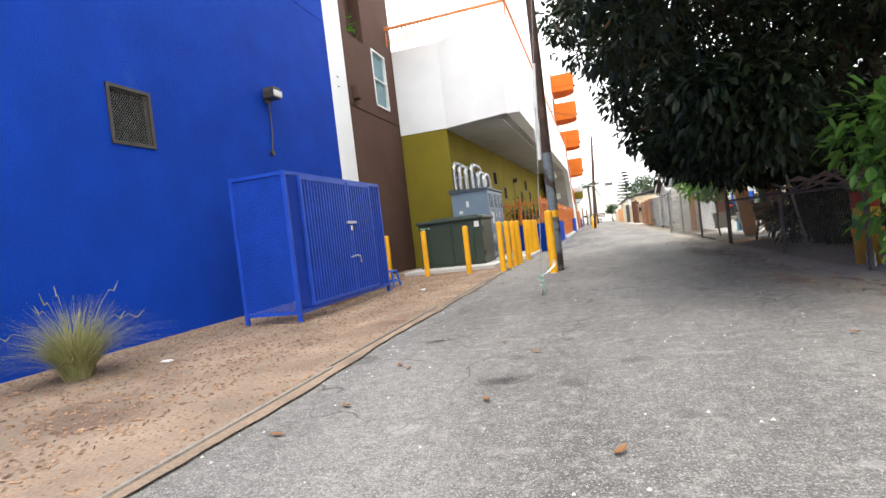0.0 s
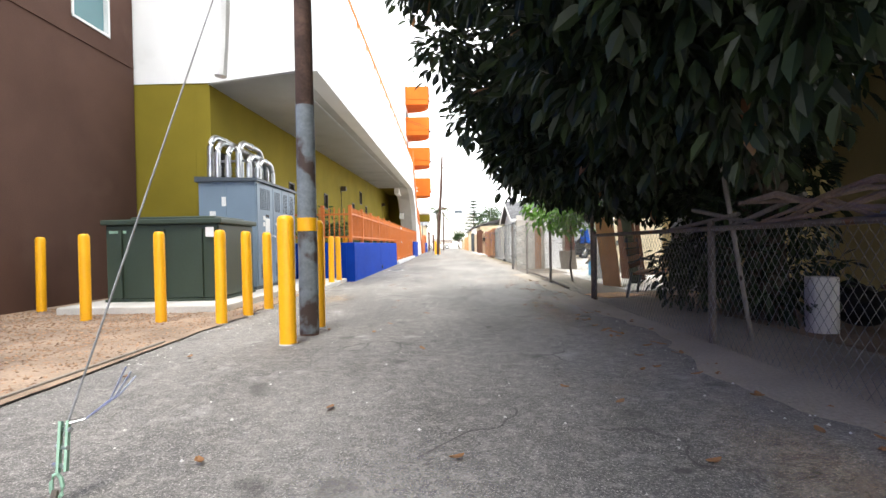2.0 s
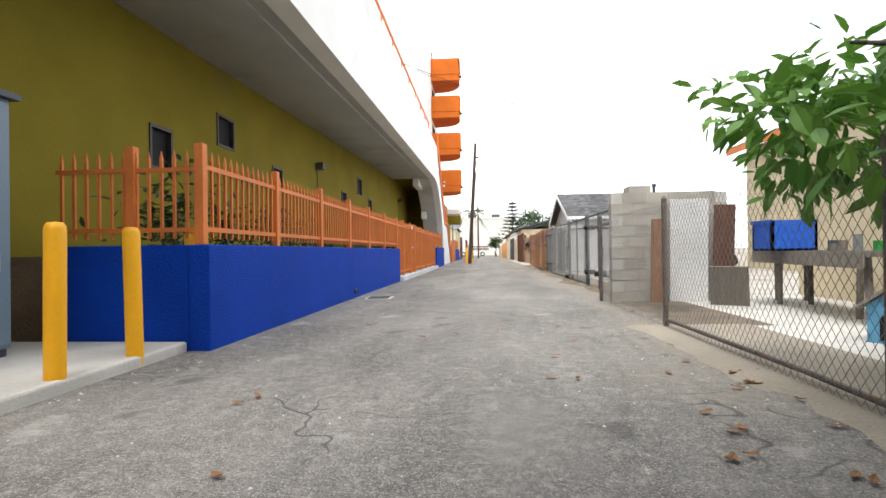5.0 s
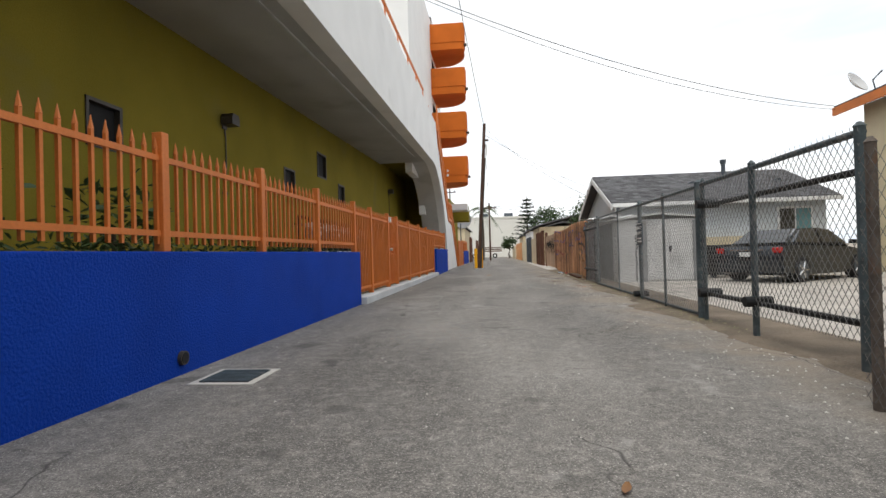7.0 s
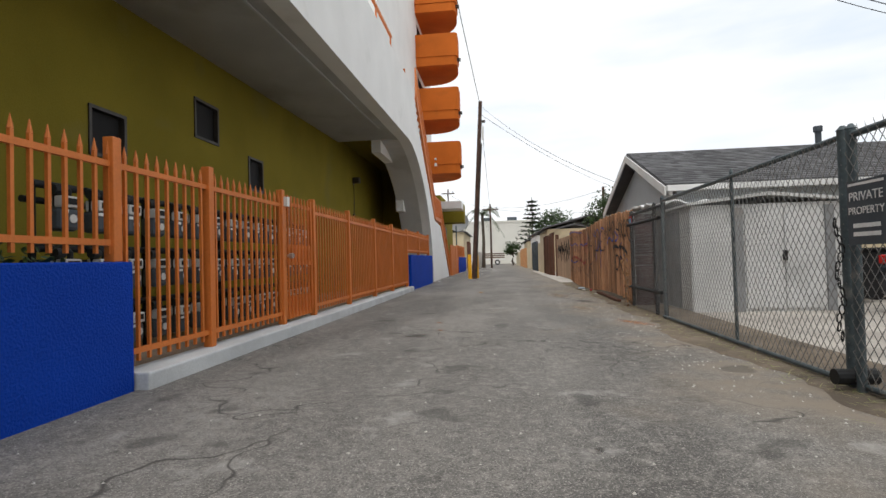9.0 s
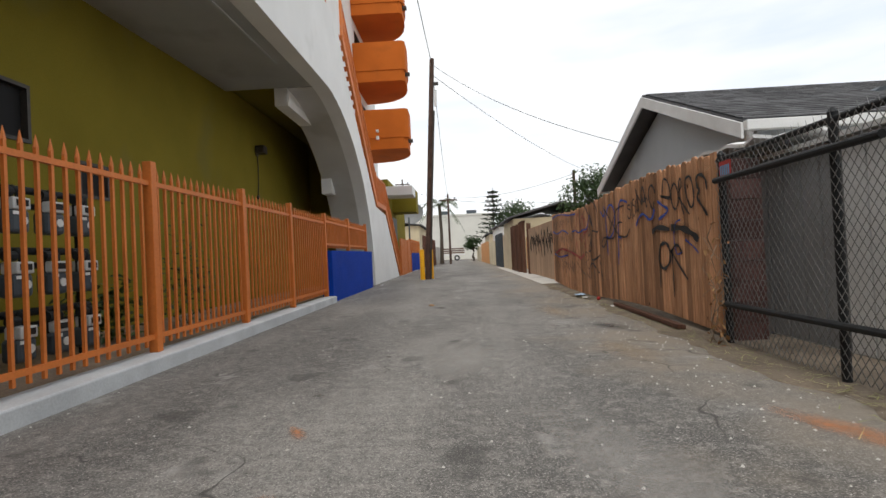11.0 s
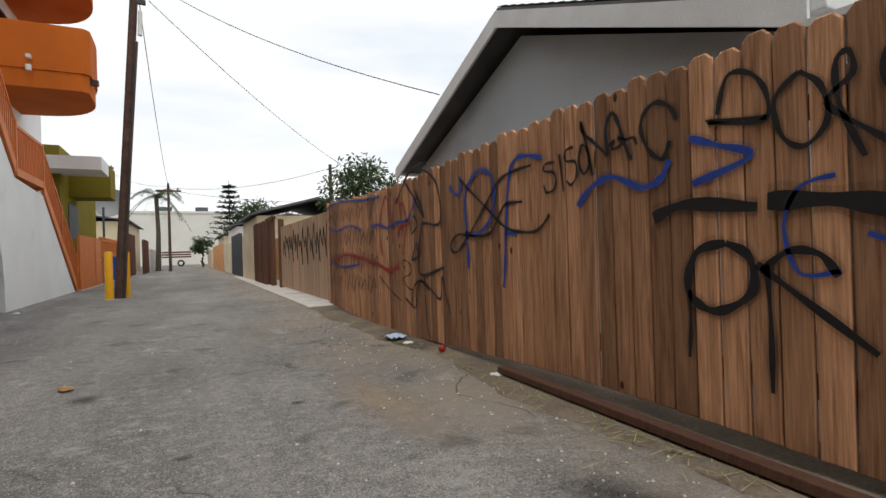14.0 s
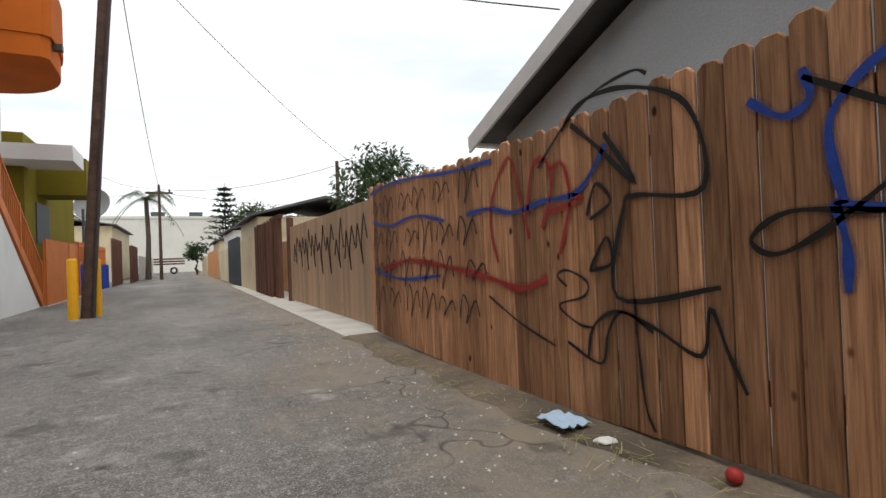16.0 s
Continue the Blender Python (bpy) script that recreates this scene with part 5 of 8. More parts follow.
for i in range(2300):
    yy = g.uniform(-7.2, 3.1)
    xx = g.uniform(-4.9, 3.0) if i % 3 else g.uniform(-4.4, -1.5)
    low = 1.55 + max(0, (-xx - 1.3)) * 0.3 + max(0, -yy - 3) * 0.12
    top = 6.9 - max(0, -xx - 2.6) * 0.6 - max(0, yy - 1.2) * 0.9
    zz = g.uniform(low, max(low + 0.4, top)) if i % 3 else low + g.uniform(0, 0.6)
    if xx > -1.0 and yy < 0.4 and zz < 3.0:
        continue
    if yy < -3.6 and zz < 3.3 + 0.25 * math.sin(xx * 3):
        continue
    if xx < -2.35 - 0.7 * min(zz - 1.9, 3.0) - 0.3 * math.sin(yy * 1.7) - 0.02 * max(0, yy):
        continue
    spots += clump_spots((xx, yy, zz), g.uniform(0.32, 0.62), 76, g)
for i in range(70):
    spots += clump_spots((g.uniform(-1.15, 0.5), g.uniform(1.5, 3.0), g.uniform(1.35, 2.4)), g.uniform(0.2, 0.34), 46, g)
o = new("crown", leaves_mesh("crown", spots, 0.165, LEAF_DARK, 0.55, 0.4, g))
o.parent = tree
dry = [(tuple(Vector(p) + Vector((0, 0, -0.05))), d) for p, d in g.sample(spots, 240)]
o = new("dead_leaves", leaves_mesh("dead_leaves", dry, 0.2, LEAF_DRY, 0.9, 0.3, g))
o.parent = tree
tagged(o, "brown dead leaf clusters")

under = thing("understorey_shrub", "dense dark shrub filling the fence line below the tree", "shrub", at=(3.75, 10.7, 0))
tb = bmesh.new()
for k in range(7):
    limb(tb, (g.uniform(-0.3, 0.4), g.uniform(-0.6, 0.6), -0.05), (g.uniform(-0.4, 0.5), g.uniform(-0.7, 0.7), g.uniform(1.8, 2.6)), 0.05, 0.02, 0.08, g)
part("stem", tb, BARK, under, smooth=True)
spots = []
for i in range(150):
    spots += clump_spots((g.uniform(-0.4, 0.65), g.uniform(-0.8, 0.75), g.uniform(0.25, 2.7)), g.uniform(0.2, 0.36), 46, g)
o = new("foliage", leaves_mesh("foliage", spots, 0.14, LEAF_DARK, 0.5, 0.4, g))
o.parent = under

bush = thing("young_tree", "small bright green tree leaning over the wire fence", "tree", at=(3.2, 15.4, 0))
tb = bmesh.new()
limb(tb, (0.05, 0.28, 0), (-0.1, -0.2, 1.7), 0.022, 0.018, 0.03, g)
for e in ((-0.5, 0.3, 1.9), (-0.3, 1.2, 1.8), (0.2, 0.2, 2.1), (-0.2, -1.2, 1.7)):
    limb(tb, (-0.1, -0.3, 1.6), e, 0.03, 0.01, 0.05, g)
part("trunk", tb, BARK, bush)
spots = []
for i in range(40):
    spots += clump_spots((g.uniform(-0.7, 0.5), g.uniform(-1.7, 1.6), g.uniform(1.2, 2.1)), 0.3, 32, g)
o = new("crown", leaves_mesh("crown", spots, 0.17, LEAF_GREEN, 0.5, 0.4, g))
o.parent = bush

shrub = thing("shrub", "leafy bright green shrub growing through the wire fence", "shrub", at=(2.9, 6.25, 0))
tb = bmesh.new()
for e in ((-0.2, 0.1, 1.2), (0.1, -0.3, 1.0), (0.2, 0.3, 1.4)):
    limb(tb, (0.2, 0, 0), e, 0.03, 0.01, 0.05, g)
part("stem", tb, BARK, shrub)
spots = []
for i in range(44):
    spots += clump_spots((g.uniform(-0.35, 0.6), g.uniform(-1.0, 0.3), g.uniform(0.4, 1.7)), 0.25, 24, g)
o = new("foliage", leaves_mesh("foliage", spots, 0.19, LEAF_GREEN, 0.35, 0.4, g))
o.parent = shrub

hedge = thing("ivy_hedge", "dark green ivy growing along the top of the blue planter", "hedge", at=(-2.2, 22.5, 0.86))
spots = []
for i in range(150):
    spots += clump_spots((g.uniform(-0.45, 0.28), g.uniform(-4.9, 5.0), g.uniform(0.0, 0.16)), 0.16, 14, g)
o = new("foliage", leaves_mesh("foliage", spots, 0.075, LEAF_HEDGE, 0.2, 0.5, g))
o.parent = hedge
for x, y, z, h, n in ((-2.7, 18.3, 0.86, 0.9, 240), (-2.6, 19.5, 0.86, 0.75, 160), (-2.7, 21.4, 0.86, 0.8, 200), (-2.6, 23.0, 0.86, 0.7, 150), (-2.9, 36.2, 0.03, 1.3, 420), (-3.2, 34.9, 0.03, 0.7, 260)):
    s = thing("planter_shrub", "dark leafy shrub behind the orange fence", "shrub", "planter shrubs", (x, y, z))
    part("stem", rod((0, 0, 0), (0, 0, h * 0.5), 0.02), BARK, s)
    o = new("foliage", leaves_mesh("foliage", [((g.gauss(0, 0.17), g.gauss(0, 0.25), abs(g.gauss(h * 0.5, h * 0.25))), (g.gauss(0, 1), g.gauss(0, 1), 0.5)) for _ in range(n)], 0.16 if h < 1 else 0.09, LEAF_HEDGE, 0.3, 0.5, g))
    o.parent = s

# ---------------------------------------------------------------- gas meters
meter0 = thing("gas_meter", "dark grey gas meter with pale index box and round dial", "meter", "gas meters", (-2.8, 28.4, 1.42))
part("body", box(-0.08, 0.08, -0.105, 0.105, -0.17, 0.04, 0.035), GREY_DARK, meter0)
part("index_box", box(-0.05, 0.1, -0.09, 0.09, 0.035, 0.14, 0.012), SHED, meter0, "pale grey index box")
part("window", box(0.101, 0.106, -0.06, 0.06, 0.065, 0.12), SLOT, meter0)
part("dial", rod((0.08, 0.03, -0.06), (0.088, 0.03, -0.06), 0.04, seg=14), WHITE_PLASTIC, meter0)
part("label_plate", box(0.08, 0.086, -0.08, -0.02, -0.01, 0.02), WHITE_PAINT, meter0)
for yy in (-0.07, 0.07):
    part("pipe_stub", bm_tube(bmesh.new(), [(0, yy, 0.03), (0, yy, 0.2), (-0.06, yy, 0.25)], 0.025, 8), BLACK_PIPE, meter0)
part("regulator", rod((0.03, -0.13, 0.19), (0.03, -0.04, 0.19), 0.045, seg=10), BLACK_PIPE, meter0)
for r in range(3):
    for c in range(15):
        if r == 0 and c == 0 or (r * 5 + c) % 17 == 16:
            continue
        copy_thing(meter0, pose(-2.8 + 0.01 * ((c * 3 + r) % 3), 28.4 + c * 0.4, 1.42 - r * 0.56))
rack = thing("pipe_rack", "dark pipe rack carrying the gas meters", "pipes", at=(-2.9, 28.2, 0.03))
for r in range(3):
    part("manifold", rod((0, 0, 1.63 - r * 0.56), (0, 6.0, 1.63 - r * 0.56), 0.035), BLACK_PIPE, rack)
    part("rear_pipe", rod((-0.1, 0, 1.5 - r * 0.56), (-0.1, 6.0, 1.5 - r * 0.56), 0.03), BLACK_PIPE, rack)
for y in (0.05, 1.45, 3.0, 4.5, 5.95):
    part("upright", rod((-0.05, y, 0), (-0.05, y, 1.66), 0.03), BLACK_PIPE, rack)

# ---------------------------------------------------------------- chain-link fences
def chain_fence(name, y0, y1, h, x, posts, label, post_mat=RUST_WIRE, base=0.03, r=0.028, rails=True, pitch=0.07, wire=0.0024, barbs=False):
    f = thing(name, label, "fence", "wire fences")
    v, fc = mesh_wire(y0, y1, base, h, x, pitch, wire)
    o = new("wire_mesh", raw_mesh("wire_mesh", v, fc, WIRE))
    o.parent = f
    for spec in posts:
        y, q = spec if isinstance(spec, tuple) else (spec, r)
        p = part("post", rod((x + 0.03, y, -0.05), (x + 0.03, y, h + 0.04), q), post_mat, f, smooth=True)
        part("cap", rod((x + 0.03, y, h + 0.04), (x + 0.03, y, h + 0.07), q * 1.15, q * 0.4), post_mat, p)
    if rails:
        part("top_rail", rod((x + 0.03, y0, h), (x + 0.03, y1, h), r * 0.75), post_mat, f)
    if barbs:
        bb = bmesh.new()
        n = int((y1 - y0) / 0.07)
        for i in range(n):
            bm_rod(bb, (x, y0 + i * 0.07, h), (x + 0.004, y0 + i * 0.07 + 0.02, h + 0.05), 0.003, 0.001, 4)
        tagged(part("wire_ends", bb, WIRE, f), kind="stuff")
    return f


chain_fence("chain_fence", 3.0, 12.3, 0.95, 2.72, [3.6, 6.5, 9.1, 12.35], "sagging rusty chain-link fence in deep shade", wire=0.0016)
chain_fence("chain_fence", 12.5, 21.65, 1.35, 2.73, [12.5, 15.55, 18.6, 21.6], "chain-link fence with dark posts around the yard", rails=False, wire=0.0017)
part_pipe = thing("loose_pipe", "rusty loose pipe lying at the fence foot", "pipe", at=(2.75, 13.9, 0.06))
part("pipe", bm_tube(bmesh.new(), [(-0.02, 0, 0), (0.05, 2.4, 0.02), (0.02, 4.7, 0.03)], 0.02, 8), RUST_WIRE, part_pipe)

# posts and sliding gates of the driveway
chain_fence("chain_gate", 22.35, 25.0, 1.6, 3.2, [22.38, (23.82, 0.03), (24.96, 0.022)], "galvanised chain-link gate leaf with thick posts", POST_GREEN, 0.2, 0.035, True, 0.07, 0.0024, True)
chain_fence("chain_gate", 25.1, 27.68, 1.6, 3.22, [(25.13, 0.048), (26.45, 0.018), (27.66, 0.028)], "galvanised chain-link gate leaf with braces", POST_GREEN, 0.06, 0.03, True, 0.07, 0.0024, True)
chain_fence("chain_gate", 27.78, 31.5, 1.62, 3.26, [(27.8, 0.034), (29.4, 0.016), (31.5, 0.022)], "galvanised chain-link gate leaf in the driveway", POST_GREEN, 0.06, 0.028, True, 0.07, 0.0024)
chain_fence("chain_gate", 31.55, 33.35, 1.58, 3.3, [(31.58, 0.022), (32.0, 0.028), (33.3, 0.03)], "dark chain-link fence panel beside the timber fence", BLACK_PIPE, 0.04, 0.03, True, 0.06, 0.0026, True)
gt = thing("gate_rails", "thick dark gate rails with rollers and chain", "gate")
for y0, y1, z, q in ((22.35, 25.0, 0.32, 0.026), (22.35, 25.0, 1.35, 0.026), (25.15, 27.66, 0.05, 0.02), (27.8, 31.5, 0.05, 0.02), (31.58, 33.3, 0.36, 0.024), (31.58, 33.3, 1.4, 0.026)):
    part("rail", rod((3.27, y0, z), (3.27, y1, z), q), BLACK_PIPE if z > 0.1 else POST_GREEN, gt)
for y, z in ((24.9, 0.34), (24.9, 1.36), (23.82, 0.34), (27.72, 0.1)):
    part("roller", rod((3.13, y, z), (3.37, y, z), 0.05, seg=12), BLACK_PIPE, gt)
for k in range(14):
    a = Vector((3.2, 27.74 + 0.03 * math.sin(k * 1.1), 0.35 + k * 0.055))
    part("chain_link", bm_tube(bmesh.new(), [tuple(a + Vector((0.012 * math.cos(q), 0.008 * math.cos(q + k), 0.032 * math.sin(q)))) for q in [i * 0.79 for i in range(9)]], 0.005, 5), BLACK_PIPE, gt)
vine_dry = thing("dry_vine", "dead brown creeper tangled round the gate post", "vine", at=(3.24, 33.3, 0.0))
gv = random.Random(77)
for k in range(6):
    ph = gv.uniform(0, 6.28)
    top_z = gv.uniform(0.5, 1.6)
    part("stem", bm_tube(bmesh.new(), [(gv.gauss(0, 0.03) - 0.03, 0.09 * math.sin(ph + j * 0.8) + gv.gauss(-0.02, 0.04), top_z * j / 8) for j in range(9)], 0.005, 5, [gv.uniform(0.002, 0.005) for _ in range(9)]), VINE, vine_dry)
spots = [((gv.gauss(-0.03, 0.05), gv.gauss(-0.05, 0.11), abs(gv.gauss(0.45, 0.45))), (gv.gauss(0, 1), gv.gauss(0, 1), -0.3)) for _ in range(60)]
o = new("dead_leaves", leaves_mesh("dead_leaves", spots, 0.06, LEAF_DRY, 0.5, 0.5, gv))
o.parent = vine_dry
sgn = thing("private_property_sign", "dark blue notice board reading private property", "sign", at=(3.19, 27.45, 1.12))
part("board", box(-0.012, 0, -0.16, 0.16, -0.2, 0.18), GREY_DARK, sgn)
part("border", box(-0.014, -0.0125, -0.145, 0.145, 0.15, 0.165), WHITE_PAINT, sgn)


def lettering(text, size, m, material, parent, name="lettering", extrude=0.001):
    c = bpy.data.curves.new(name, "FONT")
    c.body, c.size, c.align_x, c.extrude = text, size, "CENTER", extrude
    tmp = bpy.data.objects.new(name, c)
    me = bpy.data.meshes.new_from_object(tmp)
    bpy.data.objects.remove(tmp)
    me.materials.append(material)
    o = new(name, me)
    o.parent = parent
    o.matrix_basis = m
    return o


lettering("PRIVATE", 0.075, pose(-0.0145, 0, 0.06, 90, 0, -90), WHITE_PAINT, sgn)
lettering("PROPERTY", 0.062, pose(-0.0145, 0, -0.02, 90, 0, -90), WHITE_PAINT, sgn)
for i in range(2):
    part("text_bar", box(-0.0145, -0.0125, -0.11, 0.11, -0.1 - i * 0.05, -0.075 - i * 0.05), WHITE_PAINT, sgn)

# ---------------------------------------------------------------- grey house behind the timber fence
house = thing("grey_house", "single-storey grey stucco house with a shingled gable roof", "house", at=(4.72, 34.9, 0))
HL, HW, HE, HR = 6.0, 6.1, 2.2, 3.42
part("wall", prism([(0.25, 0), (HW - 0.25, 0), (HW - 0.25, HE), (HW / 2, HR - 0.16), (0.25, HE)], 0, HL, "x"), GREY_STUCCO, house)
for s in (-1, 1):
    a = (0, HE - 0.02) if s < 0 else (HW, HE - 0.02)
    r = part("roof", prism([a, (HW / 2, HR), (HW / 2, HR + 0.1), (a[0], a[1] + 0.1)], -0.3, HL + 0.3, "x"), SHINGLE, house)
    part("bargeboard", prism([(a[0] + 0.02 * s, a[1] - 0.12), (HW / 2, HR - 0.12), (HW / 2, HR + 0.06), (a[0] + 0.02 * s, a[1] + 0.06)], -0.335, -0.305, "x"), WHITE_PAINT, house, "white bargeboard")
    part("gutter", box(-0.3, HL + 0.3, a[0] - (0.1 if s < 0 else 0), a[0] + (0 if s < 0 else 0.1), HE - 0.06, HE + 0.06, 0.01), WHITE_PAINT, house, "white gutter")
# shingle courses on the slope that faces the driveway
sv, sf = [], []
g2 = random.Random(2)
nrow = 20
for r in range(nrow):
    t0, t1 = r / nrow, (r + 1.12) / nrow
    x = -0.3
    while x < HL + 0.25:
        w = g2.uniform(0.14, 0.3)
        x1 = min(x + w, HL + 0.3)
        k = len(sv)
        for tt, lift in ((t0, 0.128), (t1, 0.112)):
            yy, zz = HW / 2 * tt, HE - 0.02 + (HR - HE + 0.02) * tt + lift
            sv += [(x + 0.004, yy, zz), (x1 - 0.004, yy, zz)]
        sf.append((k, k + 1, k + 3, k + 2))
        sv += [(x + 0.004, HW / 2 * t0, sv[k][2] - 0.014), (x1 - 0.004, HW / 2 * t0, sv[k][2] - 0.014)]
        sf.append((k, k + 4, k + 5, k + 1))
        x = x1
o = new("shingles", raw_mesh("shingles", sv, sf, SHINGLE))
o.parent = house
tagged(o, "weathered grey asphalt shingles", kind="stuff")
part("downpipe", bm_tube(bmesh.new(), [(-0.22, 0.0, HE - 0.02), (-0.18, 0.12, HE - 0.12), (-0.04, 0.24, HE - 0.28), (-0.04, 0.24, 0.2)], 0.045, 8), WHITE_PAINT, house, "white downpipe")
for x in (2.7, 5.4):
    rv = part("roof_vent", rod((x, 1.9, HE + 0.62), (x + 0.04, 1.7, HE + 0.62), 0.24, seg=18), GREY_DARK, house, "dark half-round roof vent")
part("flue", rod((4.1, 2.6, HE + 0.9), (4.1, 2.6, HE + 1.55), 0.07), GREY_DARK, house)
part("flue_cap", rod((4.1, 2.6, HE + 1.55), (4.1, 2.6, HE + 1.68), 0.1), GREY_DARK, house)
win = part("window", box(4.6, 5.6, 0.2, 0.246, 1.25, 2.0), WHITE_PAINT, house, "white framed sliding window")
part("pane", box(4.66, 5.08, 0.19, 0.198, 1.31, 1.94), GLASS, win)
part("pane", box(5.12, 5.54, 0.19, 0.198, 1.31, 1.94), GLASS_TEAL, win)
part("skirt_wall", box(0, HL, 0.1, 0.245, 0, 1.15), CREAM, house, "cream lower wall")
part("wall_light", box(-0.12, 0.0, 1.5, 1.62, 1.62, 1.78), LAMP_GREY, house)

# sheet-metal shed
shed = thing("metal_shed", "pale sheet-metal garden shed with grey ribbed sides", "shed", at=(3.95, 32.3, 0.004))
part("body", box(0, 2.15, 0, 2.3, 0, 1.6), SHED, shed)
part("roof", prism([(-0.08, 1.6), (1.07, 1.72), (2.23, 1.6), (2.23, 1.64), (1.07, 1.77), (-0.08, 1.64)], -0.08, 2.36, "y"), SHED, shed)
part("door", box(0.75, 1.28, -0.025, -0.002, 0.05, 1.5), SHED, shed)
part("door", box(1.3, 1.83, -0.025, -0.002, 0.05, 1.5), SHED, shed)
part("door_track", box(0.6, 0.72, -0.03, -0.002, 0.0, 1.55), SHED_GREY, shed)
part("door_track", box(1.86, 1.98, -0.03, -0.002, 0.0, 1.55), SHED_GREY, shed)
part("handle", box(1.26, 1.32, -0.05, -0.025, 0.75, 0.9), BLACK, shed)
pieces("side_rib", mesh_of("side_rib", box(-0.022, -0.002, -0.1, 0.1, 0.02, 1.56), SHED_GREY), [pose(0, 0.12 + i * 0.23, 0) for i in range(2, 10)], shed)
pieces("pale_rib", mesh_of("pale_rib", box(-0.02, -0.002, -0.105, 0.105, 0.02, 1.56), SHED), [pose(0, 0.12 + i * 0.23, 0) for i in range(2)], shed)
tarp = thing("pale_tarp", "crumpled pale tarpaulin on the shed roof", "tarpaulin", at=(4.2, 33.9, 1.66))
tbm = bmesh.new()
bmesh.ops.create_grid(tbm, x_segments=14, y_segments=10, size=0.5)
for v in tbm.verts:
    v.co = Vector((v.co.x * 1.3, v.co.y * 1.4, 0.1 + 0.09 * noise.noise(v.co * 4)))
bmesh.ops.solidify(tbm, geom=list(tbm.faces), thickness=0.03)
part("sheet", tbm, WHITE_PAINT, tarp, smooth=True)
pil = thing("block_pillar", "dark red painted block pillar beside the timber fence", "pillar", at=(3.55, 33.42, 0))
pieces("block", mesh_of("block", box(-0.13, 0.13, -0.075, 0.075, 0.003, 0.172), BLOCK_RED), [pose(0, 0, i * 0.177) for i in range(9)], pil)
psg = thing("painted_tag_plate", "small red and blue painted metal plate wired to the fence", "sign", at=(3.27, 33.12, 1.47))
part("plate", box(-0.008, 0, -0.085, 0.085, -0.07, 0.07), RED_SPRAY, psg)
for i in range(5):
    part("paint_bar", box(-0.011, -0.0085, -0.07 + i * 0.03, -0.055 + i * 0.03, -0.045, 0.035), LIGHT_BLUE, psg)

# ---------------------------------------------------------------- timber fence with spray paint
XP = 3.40
wf = thing("timber_fence", "tall cedar board fence with dog-ear tops, covered in spray paint", "fence", at=(0, 0, 0))
PITCH, FY0, FY1 = 0.1235, 33.64, 41.7
for z in (0.35, 1.4):
    part("rail", box(XP + 0.022, XP + 0.06, FY0, FY1, z - 0.045, z + 0.045), WOOD_RED, wf)


def plank_mesh(w, h, t=0.018, ear=0.028):
    bm = prism([(-w / 2, 0), (w / 2, 0), (w / 2, h - ear), (w / 2 - ear, h), (-w / 2 + ear, h), (-w / 2, h - ear)], 0, t, "x")
    bmesh.ops.bevel(bm, geom=[e for e in bm.edges if all(v.co.x < 1e-6 for v in e.verts)], offset=0.006, segments=1, affect="EDGES")
    return mesh_of("plank", bm, WOOD)


PL = [plank_mesh(PITCH - 0.008, h) for h in (1.62, 1.635, 1.65)]
g = random.Random(17)
n = int((FY1 - FY0) / PITCH)
for k in range(3):
    pieces("plank", PL[k], [pose(XP + g.uniform(-0.006, 0.004), FY0 + (i + 0.5) * PITCH, 0.06 + 0.05 * math.sin(i * 0.11), 0, g.uniform(-0.12, 0.12), g.uniform(-0.7, 0.7)) for i in range(n) if (i * 7 + i // 5) % 3 == k], wf)
part("end_board", box(XP + 0.0, XP + 0.02, FY0 - 0.1, FY0 - 0.008, 0.06, 1.69), WOOD, wf)
kick = thing("loose_plank", "weathered loose plank lying along the fence foot", "plank", at=(XP - 0.1, 36.3, 0.012))
part("plank", box(-0.045, 0.045, -1.15, 1.15, 0, 0.045, 0.006), WOOD_RED, kick)
kick.matrix_basis = pose(XP - 0.13, 35.2, 0.03, 0, 6, -1.5)


def spray(material, width, *pts):
    """A sprayed stroke along the fence, smoothed through its few corner points (y, z)."""
    p = [Vector(q) for q in pts]
    line = []
    for i in range(len(p) - 1):
        a, b, c, d = p[max(i - 1, 0)], p[i], p[i + 1], p[min(i + 2, len(p) - 1)]
        for s in range(6):
            t = s / 6
            line.append(0.5 * (2 * b + (c - a) * t + (2 * a - 5 * b + 4 * c - d) * t * t + (3 * b - a - 3 * c + d) * t ** 3))
    line.append(p[-1])
    for name, wide, lift, mat in (("spray_stroke", 0.8, 0.0135, material), ("spray_mist", 1.55, 0.0115, MIST[material.name])):
        vs, fs = [], []
        for i, q in enumerate(line):
            d = line[min(i + 1, len(line) - 1)] - line[max(i - 1, 0)]
            d = d.normalized() if d.length > 1e-6 else Vector((1, 0))
            nn = Vector((-d.y, d.x)) * width * wide * (0.8 + 0.2 * math.sin(i * 0.9 + len(line)))
            for o in (nn, -nn):
                vs.append((XP - lift, q.x + o.x, q.y + o.y))
            if i:
                k = 2 * i
                fs.append((k - 2, k - 1, k + 1, k))
        o = new(name, raw_mesh(name, vs, fs, mat))
        o.parent = wf


